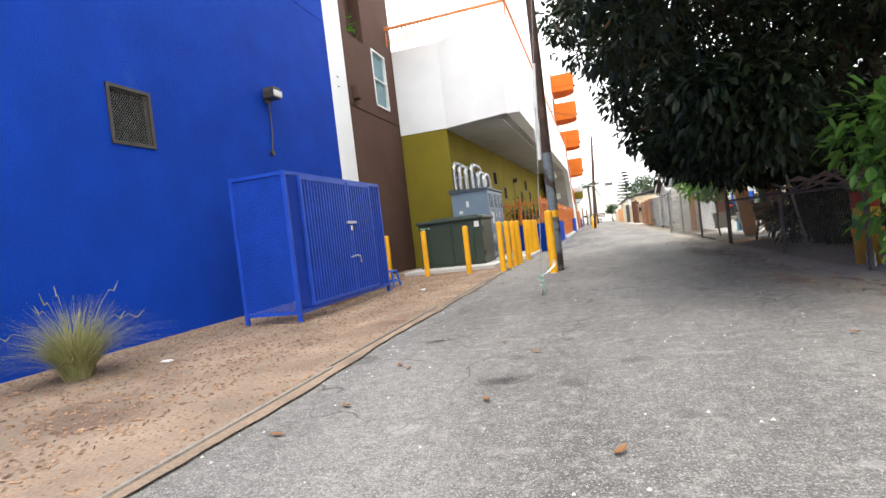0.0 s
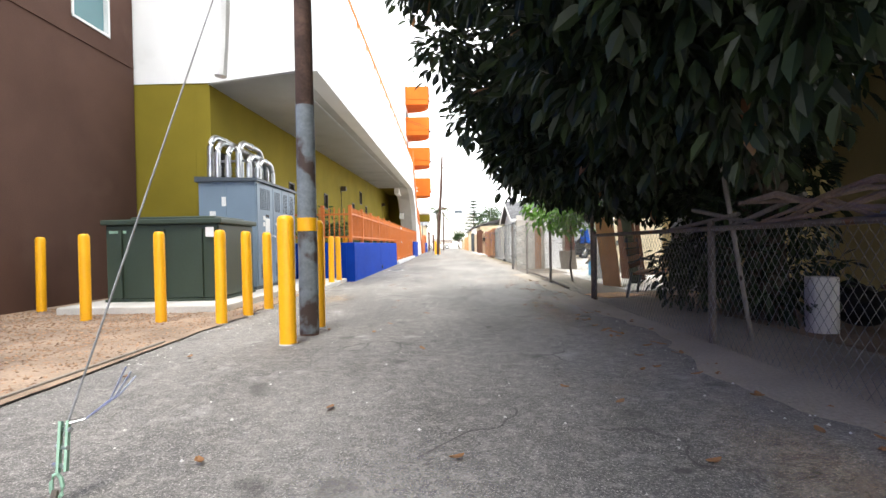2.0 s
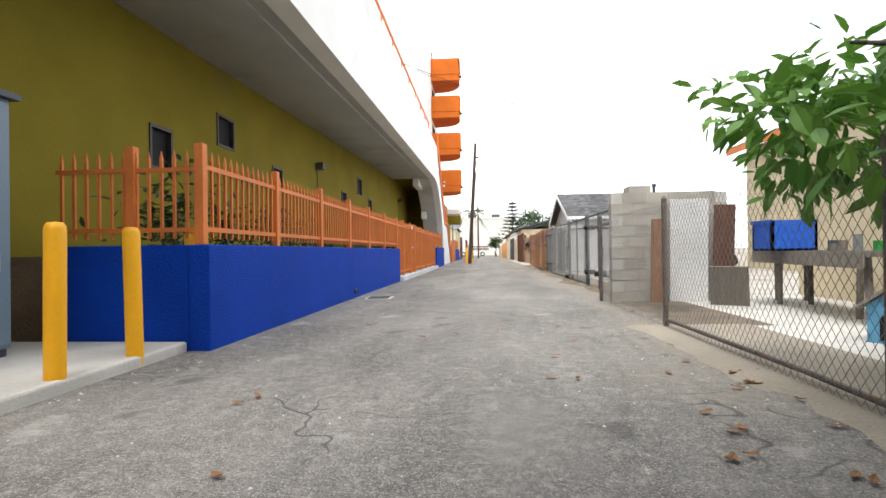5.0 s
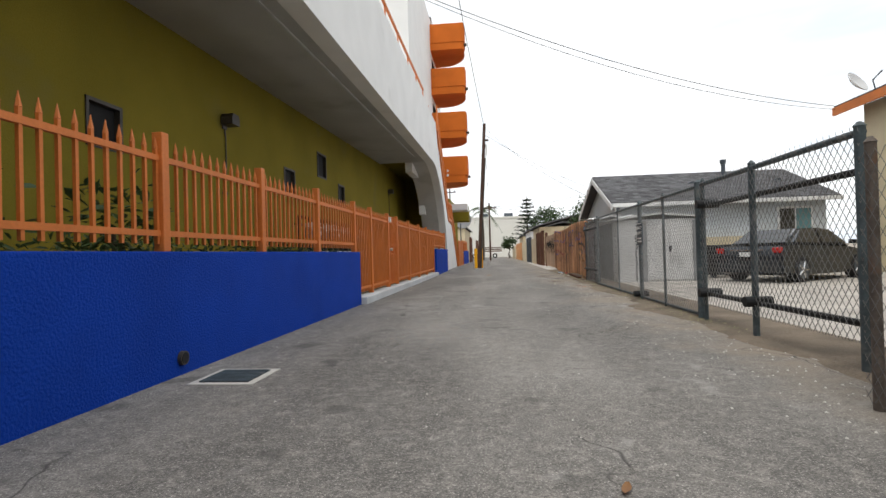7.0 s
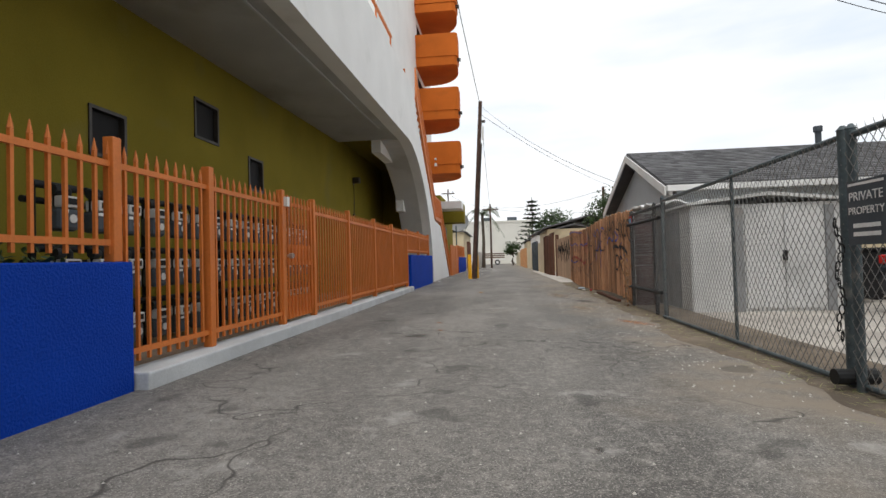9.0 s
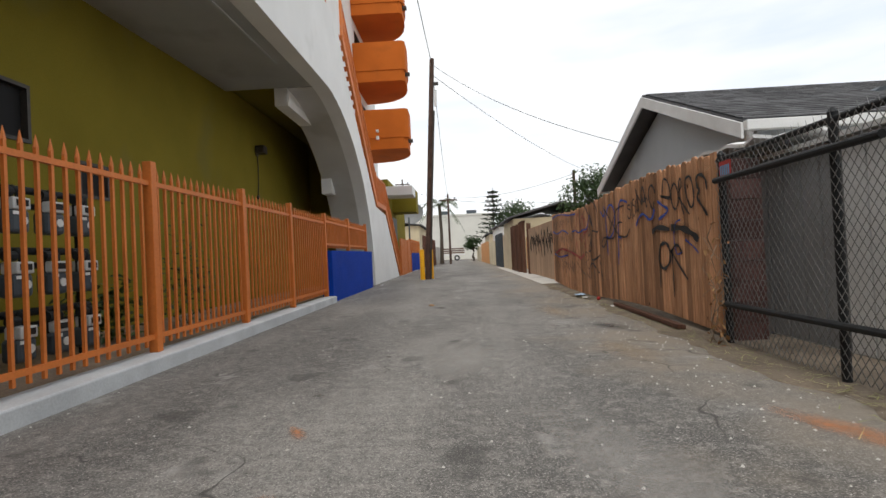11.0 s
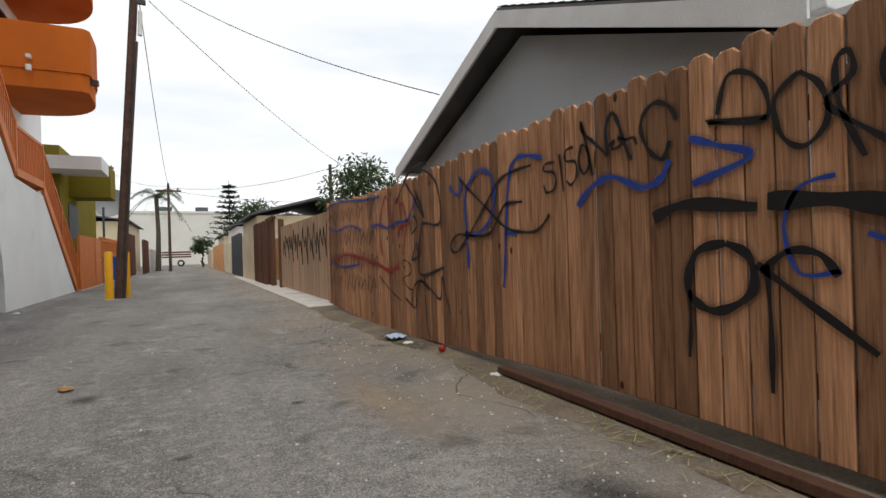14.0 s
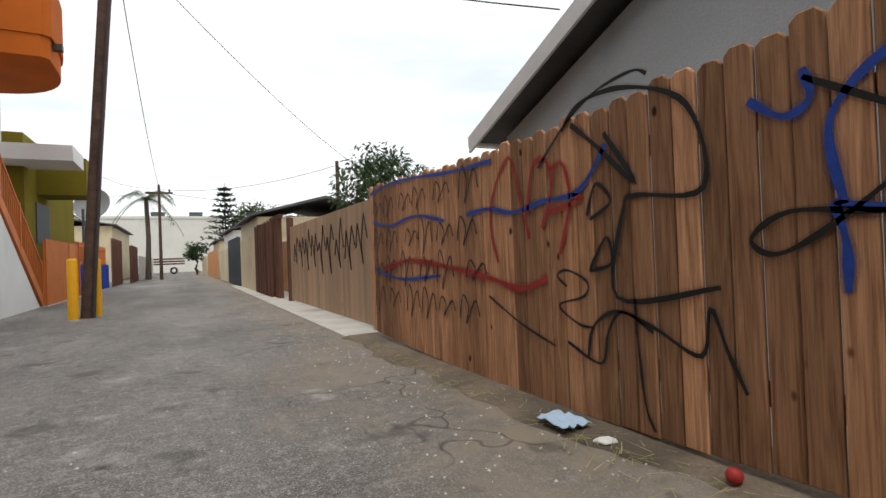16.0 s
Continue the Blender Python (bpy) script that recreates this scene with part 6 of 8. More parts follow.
spray(BLACK, 0.018, (38.3, 1.59), (38.13, 1.71), (37.81, 1.69), (37.5, 1.52), (37.44, 1.16), (37.79, 1.17), (37.87, 1.11), (37.93, 0.68), (37.38, 0.75))
spray(BLACK, 0.02, (38.22, 1.61), (38.04, 1.46), (37.79, 1.23), (37.98, 1.51))
spray(BLACK, 0.014, (38.12, 1.1), (38.05, 1.26), (37.95, 1.16), (38.1, 1.08))
spray(BLACK, 0.014, (38.11, 0.82), (37.99, 0.98), (37.96, 0.85), (38.12, 0.81))
spray(BLACK, 0.014, (38.15, 0.35), (38.1, 0.52), (37.93, 0.61), (37.71, 0.55), (37.48, 0.46), (37.43, 0.66), (37.36, 0.49), (37.29, 0.34))
spray(BLACK, 0.011, (37.82, 0.68), (37.81, 0.45), (37.78, 0.18), (37.73, 0.07))
spray(BLACK, 0.01, (38.3, 0.72), (38.38, 0.78), (38.29, 0.81), (38.14, 0.75), (38.17, 0.67), (38.37, 0.61), (38.22, 0.52), (38.1, 0.51))
spray(BLUE_SPRAY, 0.022, (36.94, 1.04), (36.97, 1.33), (36.78, 1.51), (36.58, 1.47), (36.52, 1.31), (36.6, 1.11), (36.81, 1.02), (36.97, 1.05))
spray(BLUE_SPRAY, 0.022, (36.97, 1.05), (36.94, 0.91), (36.94, 0.75))
spray(BLUE_SPRAY, 0.022, (37.24, 1.46), (37.12, 1.37), (37.03, 1.41), (37.05, 1.52))
spray(BLACK, 0.016, (37.05, 1.49), (36.67, 1.24), (36.39, 1.06), (36.16, 1.01), (36, 1.02), (35.88, 1.11))
spray(BLACK, 0.016, (36.06, 1.45), (36.28, 1.44), (36.45, 1.4), (36.65, 1.24), (36.97, 0.98), (37.16, 0.88), (37.25, 0.94), (37.11, 1.03), (36.84, 1.01), (36.6, 1.02), (36.46, 1.15), (36.37, 1.22), (36.17, 1.22))
spray(BLUE_SPRAY, 0.022, (35.94, 1.48), (36.1, 1.52), (36.23, 1.52), (36.32, 1.41), (36.38, 1.03), (36.4, 0.8), (36.43, 0.62))
spray(BLUE_SPRAY, 0.022, (36.39, 1.02), (36.25, 1))
spray(BLACK, 0.012, (35.82, 1.43), (35.91, 1.43), (35.92, 1.39), (35.82, 1.36), (35.82, 1.27), (35.9, 1.25), (35.93, 1.3))
spray(BLACK, 0.012, (35.77, 1.47), (35.74, 1.24))
spray(BLACK, 0.012, (35.64, 1.49), (35.71, 1.48), (35.71, 1.42), (35.63, 1.4), (35.62, 1.32), (35.67, 1.27), (35.71, 1.3))
spray(BLACK, 0.012, (35.57, 1.49), (35.6, 1.4), (35.56, 1.32), (35.51, 1.37), (35.53, 1.46), (35.57, 1.49))
spray(BLACK, 0.014, (35.49, 1.3), (35.53, 1.47), (35.57, 1.62), (35.56, 1.56), (35.47, 1.48), (35.37, 1.39))
spray(BLACK, 0.018, (35.37, 1.4), (35.38, 1.54), (35.33, 1.61), (35.29, 1.55), (35.26, 1.46), (35.22, 1.36), (35.2, 1.35))
spray(BLACK, 0.012, (35.36, 1.44), (35.32, 1.46), (35.34, 1.42), (35.27, 1.43), (35.29, 1.47), (35.24, 1.45), (35.19, 1.45), (35.17, 1.41))
spray(BLACK, 0.018, (34.93, 1.48), (34.97, 1.55), (35.05, 1.59), (35.12, 1.55), (35.14, 1.47), (35.09, 1.36), (35.02, 1.31), (34.99, 1.35), (34.97, 1.39))
spray(BLUE_SPRAY, 0.024, (35.62, 1.14), (35.49, 1.24), (35.34, 1.27), (35.15, 1.19), (35.03, 1.22), (34.98, 1.3))
spray(BLACK, 0.028, (34.71, 0.9), (34.85, 0.86), (34.9, 0.7), (34.83, 0.62), (34.73, 0.61), (34.6, 0.7), (34.61, 0.84), (34.71, 0.9))
spray(BLACK, 0.014, (34.89, 0.69), (34.89, 0.53), (34.9, 0.38))
spray(BLACK, 0.016, (34.54, 0.81), (34.53, 0.58), (34.53, 0.3))
spray(BLACK, 0.022, (34.56, 0.78), (34.46, 0.86), (34.35, 0.85), (34.29, 0.77))
spray(BLACK, 0.022, (34.58, 0.81), (34.42, 0.69), (34.18, 0.51))
spray(BLACK, 0.016, (34.73, 1.45), (34.68, 1.6), (34.58, 1.58), (34.52, 1.48), (34.54, 1.38), (34.78, 1.43), (34.52, 1.39))
spray(BLACK, 0.016, (34.4, 1.53), (34.49, 1.45), (34.47, 1.31), (34.39, 1.25), (34.31, 1.33), (34.33, 1.46), (34.4, 1.53))
spray(BLACK, 0.016, (34.2, 1.18), (34.27, 1.37), (34.28, 1.52), (34.24, 1.55), (34.23, 1.47), (34.31, 1.39), (34.18, 1.26), (34.07, 1.17))
spray(BLACK, 0.018, (34.04, 1.55), (34.13, 1.52), (34.13, 1.4), (34.05, 1.25), (33.98, 1.26), (33.96, 1.39), (34, 1.51), (34.04, 1.55))
spray(BLACK, 0.022, (33.69, 1.37), (33.72, 1.48), (33.82, 1.53), (33.89, 1.5), (33.88, 1.43), (33.84, 1.38), (33.89, 1.32), (33.79, 1.22), (33.7, 1.13))
spray(BLACK, 0.04, (35.08, 1.03), (34.9, 1.08), (34.57, 1.04))
spray(BLACK, 0.05, (34.53, 1.06), (34.27, 1.04), (34.05, 0.98), (33.91, 0.91))
spray(BLUE_SPRAY, 0.022, (34.86, 1.17), (34.59, 1.25), (34.73, 1.32), (34.87, 1.38))
spray(BLUE_SPRAY, 0.012, (34.28, 0.79), (34.42, 0.78), (34.47, 0.96), (34.41, 1.1), (34.29, 1.13))
spray(BLUE_SPRAY, 0.012, (34.2, 0.92), (34.01, 0.84), (33.92, 0.78))
spray(RED_SPRAY, 0.016, (38.99, 0.86), (39.07, 1.13), (38.99, 1.38), (38.82, 1.54), (38.73, 1.32), (38.63, 1))
spray(RED_SPRAY, 0.016, (38.64, 1.15), (38.58, 1.43), (38.45, 1.46), (38.4, 1.29), (38.5, 1.06))
spray(RED_SPRAY, 0.016, (38.41, 1.39), (38.3, 1.41), (38.25, 1.19), (38.35, 0.9))
spray(RED_SPRAY, 0.022, (38.44, 1.15), (38.17, 1.19), (38.23, 1.23))
spray(RED_SPRAY, 0.03, (41.21, 0.79), (40.54, 0.88), (39.8, 0.83), (39.12, 0.75), (38.75, 0.69), (38.47, 0.76))
spray(BLUE_SPRAY, 0.022, (39.4, 1.22), (39.08, 1.23), (38.8, 1.18), (38.48, 1.22), (38.18, 1.24), (37.97, 1.45))
spray(BLUE_SPRAY, 0.02, (41.57, 1.63), (41.02, 1.67), (40.31, 1.64), (39.67, 1.58), (39.03, 1.56))
spray(BLUE_SPRAY, 0.02, (41.49, 1.31), (40.97, 1.24), (40.34, 1.29), (39.77, 1.2))
spray(BLUE_SPRAY, 0.02, (41.43, 0.78), (40.73, 0.7), (39.87, 0.75))
spray(BLACK, 0.012, (38.52, 1.42), (38.27, 1.62), (38.04, 1.73), (37.79, 1.76), (37.7, 1.72))
spray(BLACK, 0.01, (39.12, 0.62), (38.76, 0.47), (38.42, 0.37))
spray(BLACK, 0.012, (38.31, 0.41), (38.06, 0.33), (38, 0.5), (37.9, 0.61), (37.72, 0.53))
g = random.Random(31)
# tangled thin tags at the far end
for row, z in enumerate((1.45, 1.1, 0.8, 0.5)):
    y = 41.5
    while y > 39.3:
        h = g.uniform(0.12, 0.3)
        spray(BLACK, 0.01, (y, z - h * 0.4), (y - 0.06, z + h * 0.6), (y - 0.14, z + h * 0.1), (y - 0.1, z - h * 0.6), (y - 0.24, z + h * 0.4), (y - 0.3, z - h * 0.2))
        y -= g.uniform(0.3, 0.5)

g3 = thing("timber_gate", "pale board gate with black scribbled tags, set back", "gate", at=(3.62, 42.0, 0.05))
pieces("plank", mesh_of("plank", box(0, 0.02, -0.06, 0.06, 0, 1.62), WOOD_PALE), [pose(0.02 * i / 45, 0.07 + i * 0.126, 0) for i in range(46)], g3)
for z in (0.3, 1.35):
    part("rail", box(0.022, 0.06, 0, 5.8, z - 0.04, z + 0.04), WOOD_PALE, g3)
pieces("post", mesh_of("post", box(-0.05, 0.05, -0.05, 0.05, -0.05, 1.85), WOOD_RED), [pose(0.02, 5.9, 0), pose(0.1, 6.12, 0)], g3)
for i in range(9):
    y = 0.4 + i * 0.55
    pts = [(y, 1.1), (y + 0.12, 1.4), (y + 0.25, 1.0), (y + 0.2, 0.7), (y + 0.4, 1.25), (y + 0.5, 0.95)]
    tube = [(-0.004, a, b + g.uniform(-0.1, 0.1)) for a, b in pts]
    part("tag", bm_tube(bmesh.new(), tube, 0.008, 4), BLACK, g3)

# litter at the fence foot
mask = thing("paper_mask", "crumpled pale blue paper mask on the ground", "litter", at=(3.2, 38.15, 0.024))
mb = bmesh.new()
bmesh.ops.create_grid(mb, x_segments=10, y_segments=7, size=0.5)
for v in mb.verts:
    v.co = Vector((v.co.x * 0.16, v.co.y * 0.24, 0.02 + 0.025 * noise.noise(v.co * 5) + 0.01))
bmesh.ops.solidify(mb, geom=list(mb.faces), thickness=0.004)
part("cloth", mb, WHITE_MASK, mask, smooth=True)
for x, y, c in ((3.22, 37.88, WHITE_PAINT), (3.25, 36.35, WHITE_PAINT), (-3.0, 8.4, WHITE_PAINT), (-4.1, 3.9, WHITE_PAINT), (-1.4, 44.8, WHITE_PAINT), (0.55, 37.7, LEAF_DRY)):
    li = thing("litter", "small crumpled scrap of paper on the ground", "litter", "paper scraps", (x, y, 0.014), g.uniform(0, 360))
    lb2 = bmesh.new()
    bmesh.ops.create_icosphere(lb2, subdivisions=2, radius=0.05)
    for v in lb2.verts:
        v.co = Vector((v.co.x * 1.2, v.co.y * 0.9, abs(v.co.z) * 0.35)) * (1 + 0.5 * noise.noise(v.co * 40))
    part("scrap", lb2, c, li)
ball = thing("red_ball", "small dark red rubber ball by the fence", "ball", at=(3.3, 37.3, 0.05))
bb = bmesh.new()
bmesh.ops.create_icosphere(bb, subdivisions=3, radius=0.032)
part("shell", bb, RED_SPRAY, ball, smooth=True)
# twigs and straw along the fence foot
vs, fs = [], []
for i in range(1500):
    y = g.uniform(24, 42)
    x = 3.22 + g.gauss(-0.05, 0.12)
    if x > 3.36:
        continue
    a, L = g.uniform(0, 6.28), g.uniform(0.02, 0.09)
    u, w = Vector((math.cos(a), math.sin(a), 0)) * L, Vector((-math.sin(a), math.cos(a), 0)) * 0.003
    c = Vector((x, y, 0.024))
    k = len(vs)
    vs += [c - u - w, c - u + w, c + u + Vector((0, 0, 0.01))]
    fs.append((k, k + 1, k + 2))
tagged(new("dry_twigs", raw_mesh("dry_twigs", vs, fs, STRAW)), "dry straw and twigs along the fence", "debris", "", "stuff")
ragged_strip("fence_verge", 3.1, 3.75, 33.0, 41.9, 0.024, DIRT, "loose brown earth below the timber fence", 5, 0.14)
ragged_strip("side_verge", 3.0, 3.9, 18.62, 33.6, 0.018, DIRT, "grey brown dirt strip along the gates", 6, 0.2)


def ground_patch(name, at, rx, ry, material, label, seed, turn=0):
    r = random.Random(seed)
    bm = bmesh.new()
    ring = []
    ph = [r.uniform(0, 6.28) for _ in range(4)]
    for k in range(40):
        a = 2 * math.pi * k / 40
        q = 1 + 0.25 * math.sin(3 * a + ph[0]) + 0.16 * math.sin(5 * a + ph[1]) + 0.1 * math.sin(9 * a + ph[2])
        ring.append(bm.verts.new((rx * q * math.cos(a), ry * q * math.sin(a), 0.0)))
    bm.faces.new(ring)
    ob = part(name, bm, material)
    ob.matrix_basis = pose(*at, 0, 0, turn)
    return tagged(ob, label, "stain", "", "structure")


ground_patch("ground_stain", (2.68, 34.6, 0.004), 0.26, 0.5, TAR, "dark damp patch on the asphalt", 3, 20)
ground_patch("ground_stain", (2.86, 31.2, 0.0045), 0.17, 0.7, SPRAY_ORANGE, "faded orange spray mark on the asphalt", 5, 24)
ground_patch("ground_stain", (0.3, 30.75, 0.004), 0.09, 0.13, SPRAY_ORANGE, "faded orange spray mark on the asphalt", 6)
ground_patch("ground_stain", (0.19, 31.5, 0.004), 0.07, 0.2, SPRAY_ORANGE, "faded orange spray mark on the asphalt", 7, 30)
ground_patch("ground_stain", (0.0, 30.3, 0.004), 0.3, 0.28, TAR, "dark oil patch on the asphalt", 8)
ground_patch("ground_stain", (-1.4, 4.2, 0.004), 0.22, 0.12, TAR, "dark tyre mark on the asphalt", 9, 25)
ground_patch("ground_stain", (-0.6, 3.0, 0.004), 0.3, 0.16, TAR, "dark tyre mark on the asphalt", 10, 25)
ground_patch("ground_stain", (0.7, 37.3, 0.004), 0.15, 0.22, TAR, "dark oil patch on the asphalt", 12)
for i, (x, y) in enumerate(((0.4, 33.4), (0.1, 32.2), (1.3, 35.9), (-0.4, 34.6), (1.9, 36.5), (0.2, 35.2), (-0.9, 36.4), (1.1, 38.9), (0.3, 24.9), (1.5, 26.7), (-0.2, 39.0))):
    ground_patch("ground_stain", (x, y, 0.004), 0.05 + 0.02 * (i % 3), 0.06 + 0.02 * (i % 2), TAR, "small dark oil spot on the asphalt", 40 + i)

ground_patch("ground_stain", (1.7, 31.0, 0.005), 0.5, 1.5, PALE_DUST, "pale dusty patch on the asphalt", 21, 14)
ground_patch("ground_stain", (1.1, 33.4, 0.005), 0.5, 1.1, PALE_DUST, "pale dusty patch on the asphalt", 22, -8)
ground_patch("ground_stain", (2.4, 36.4, 0.005), 0.35, 1.6, TAN_DUST, "tan dust spread on the asphalt", 23, 4)
ground_patch("ground_stain", (2.5, 33.2, 0.005), 0.35, 1.0, TAN_DUST, "tan dust spread on the asphalt", 24, 6)
ground_patch("ground_stain", (2.0, 6.2, 0.005), 0.6, 1.6, TAN_DUST, "tan dust spread on the asphalt", 25, 2)
ground_patch("ground_stain", (2.0, 11.5, 0.005), 0.5, 2.2, TAN_DUST, "tan dust spread on the asphalt", 26, -2)
ground_patch("ground_stain", (-1.2, 13.2, 0.005), 0.5, 1.5, TAN_DUST, "tan dust spread on the asphalt", 27, 5)
ground_patch("ground_stain", (0.4, 6.6, 0.005), 0.7, 1.3, PALE_DUST, "pale dusty patch on the asphalt", 28, 5)
ground_patch("ground_stain", (1.0, 15.2, 0.005), 0.6, 1.5, PALE_DUST, "pale dusty patch on the asphalt", 29, 5)
ground_patch("ground_stain", (0.2, 24.2, 0.005), 0.8, 1.8, PALE_DUST, "pale dusty patch on the asphalt", 30, -5)

# ---------------------------------------------------------------- shaded yard and yellow house
setting("wall_yellow_house", box(5.4, 8.5, 5.6, 11.4, 0, 2.75), YELLOW_STUCCO, "yellow stucco house wall in deep shade", "wall")
setting("wall_yellow_wing", box(4.55, 8.5, 11.42, 14.3, 0, 2.75), YELLOW_STUCCO, "yellow stucco wing of the house", "wall")
roofy = thing("low_roof", "grey shingled low roof with white fascia", "roof", at=(0, 0, 2.75))
part("deck", prism([(4.75, 0.0), (9, 1.5), (9, 1.62), (4.75, 0.12)], 5.2, 11.2, "y"), SHINGLE, roofy)
part("deck", prism([(4.1, 0.0), (9, 1.5), (9, 1.62), (4.1, 0.12)], 11.22, 14.7, "y"), SHINGLE, roofy)
part("fascia", box(4.70, 4.745, 5.2, 11.2, -0.04, 0.13), WHITE_PAINT, roofy)
part("fascia", box(4.05, 4.095, 11.2, 14.7, -0.04, 0.13), WHITE_PAINT, roofy)
part("fascia", prism([(4.1, -0.04), (5.4, 0.3), (5.4, 0.42), (4.1, 0.13)], 11.17, 11.215, "y"), WHITE_PAINT, roofy)
hw = tagged(thing("window_20", "dark white-framed window in the yellow wall", "window", at=(5.4, 9.3, 1.55)), kind="structure")
part("window_frame", box(-0.04, 0.0, -0.55, 0.55, 0, 0.9), WHITE_PAINT, hw)
for s in (-1, 1):
    for zz in (0.06, 0.46):
        part("pane", box(-0.05, -0.041, 0.02 if s > 0 else -0.49, 0.49 if s > 0 else -0.02, zz, zz + 0.38), GLASS, hw)
dr = tagged(thing("door_1", "grey slatted shutter door in the yellow wall", "door", at=(4.55, 13.4, 0)), kind="structure")
part("leaf", box(-0.04, 0.0, -0.45, 0.45, 0.05, 1.85), SHED_GREY, dr)
pieces("slat", mesh_of("slat", box(-0.055, -0.041, -0.025, 0.025, 0.1, 1.8), SHED_GREY), [pose(0, -0.38 + i * 0.095, 0) for i in range(9)], dr)
setting("wall_yard_back", box(6.3, 6.5, 14.35, 22.3, 0, 2.6), CREAM, "sunlit cream wall at the back of the yard", "wall")

# block wall across the end of the yard
bw = tagged(thing("wall_block", "grey concrete block wall at the end of the yard", "wall", at=(2.86, 21.3, 0)), kind="structure")
blk = mesh_of("block", box(0.004, 0.356, 0, 0.18, 0.004, 0.172), BLOCK)
pieces("block", blk, [pose(i * 0.36 + (0.18 if r % 2 else 0), 0, r * 0.176) for r in range(10) for i in range(5 if r % 2 == 0 else 4)], bw)
part("mortar_core", box(0.01, 1.79, 0.01, 0.17, 0, 1.74), CONCRETE, bw)
blp = tagged(thing("block_pier", "grey concrete block pier with rusty hinge post", "pier", at=(3.5, 22.08, 0)), kind="structure")
pieces("block", mesh_of("block", box(-0.18, 0.18, -0.18, 0.18, 0.003, 0.172), BLOCK), [pose(0, 0, i * 0.176) for i in range(11)], blp)

# house over the driveway with orange eaves
oh = thing("cream_house", "two-storey cream house with orange eaves and a satellite dish", "house", at=(11.7, 24.9, 0))
part("wall", box(0, 7, 0, 10.0, 0, 4.9), CREAM, oh)
part("roof", prism([(-0.5, 4.9), (3.5, 6.5), (7.5, 4.9), (7.5, 5.02), (3.5, 6.65), (-0.5, 5.02)], -0.5, 10.5, "y"), SHINGLE, oh)
part("eave", prism([(-0.52, 4.74), (3.5, 6.32), (3.5, 6.48), (-0.52, 4.96)], 10.5, 10.56, "y"), ORANGE, oh, "orange painted fascia")
part("eave", box(-0.56, -0.5, -0.5, 10.5, 4.72, 4.96), ORANGE, oh, "orange painted fascia")
dsh = thing("satellite_dish", "grey satellite dish on the orange eave", "dish", at=(11.35, 33.9, 5.05))
bm = bmesh.new()
bmesh.ops.create_uvsphere(bm, u_segments=18, v_segments=10, radius=0.6)
bmesh.ops.delete(bm, geom=[v for v in bm.verts if v.co.z > -0.36], context="VERTS")
bmesh.ops.transform(bm, matrix=pose(0, 0, 0.6, 60, 0, 30), verts=bm.verts)
bmesh.ops.solidify(bm, geom=list(bm.faces), thickness=0.02)
part("reflector", bm, SHED, dsh, smooth=True)
part("arm", bm_tube(bmesh.new(), [(0, 0, -0.05), (0, 0.1, 0.3), (-0.1, -0.4, 0.4)], 0.02, 6), GREY_DARK, dsh)

# ---------------------------------------------------------------- parked car
car = thing("parked_car", "dark grey saloon car parked on the driveway", "car", at=(8.2, 32.2, 0.004), turn=33)
CLN, CWD = 3.9, 1.55
low = [(-1.9, 0.24), (-1.97, 0.45), (-1.95, 0.7), (-1.86, 0.83), (-1.4, 0.84), (-0.2, 0.8), (0.95, 0.77), (1.6, 0.66), (1.88, 0.52), (1.95, 0.35), (1.9, 0.2), (1.5, 0.16), (-1.6, 0.16)]
bm = prism(low, -CWD / 2, CWD / 2, "y")
bmesh.ops.bevel(bm, geom=[e for e in bm.edges], offset=0.05, segments=2, affect="EDGES")
part("body", bm, CAR_PAINT, car, smooth=True)
cab = bmesh.new()
vs8 = [cab.verts.new(q) for q in ((-1.6, -0.72, 0.86), (1.05, -0.72, 0.76), (1.05, 0.72, 0.76), (-1.6, 0.72, 0.86), (-0.85, -0.54, 1.22), (0.2, -0.54, 1.24), (0.2, 0.54, 1.24), (-0.85, 0.54, 1.22))]
for f in ((0, 1, 5, 4), (1, 2, 6, 5), (2, 3, 7, 6), (3, 0, 4, 7), (4, 5, 6, 7), (3, 2, 1, 0)):
    cab.faces.new([vs8[i] for i in f])
bmesh.ops.bevel(cab, geom=list(cab.edges), offset=0.06, segments=3, affect="EDGES")
part("cabin", cab, CAR_PAINT, car, smooth=True)


def pane_on(a, b, c, d, name):
    bm = bmesh.new()
    q = [Vector(v) for v in (a, b, c, d)]
    nn = (q[1] - q[0]).cross(q[3] - q[0]).normalized() * 0.012
    vs = [bm.verts.new(v + nn) for v in q] + [bm.verts.new(v - nn) for v in q]
    for f in ((0, 1, 2, 3), (7, 6, 5, 4), (0, 4, 5, 1), (1, 5, 6, 2), (2, 6, 7, 3), (3, 7, 4, 0)):
        bm.faces.new([vs[i] for i in f])
    part(name, bm, GLASS, car)


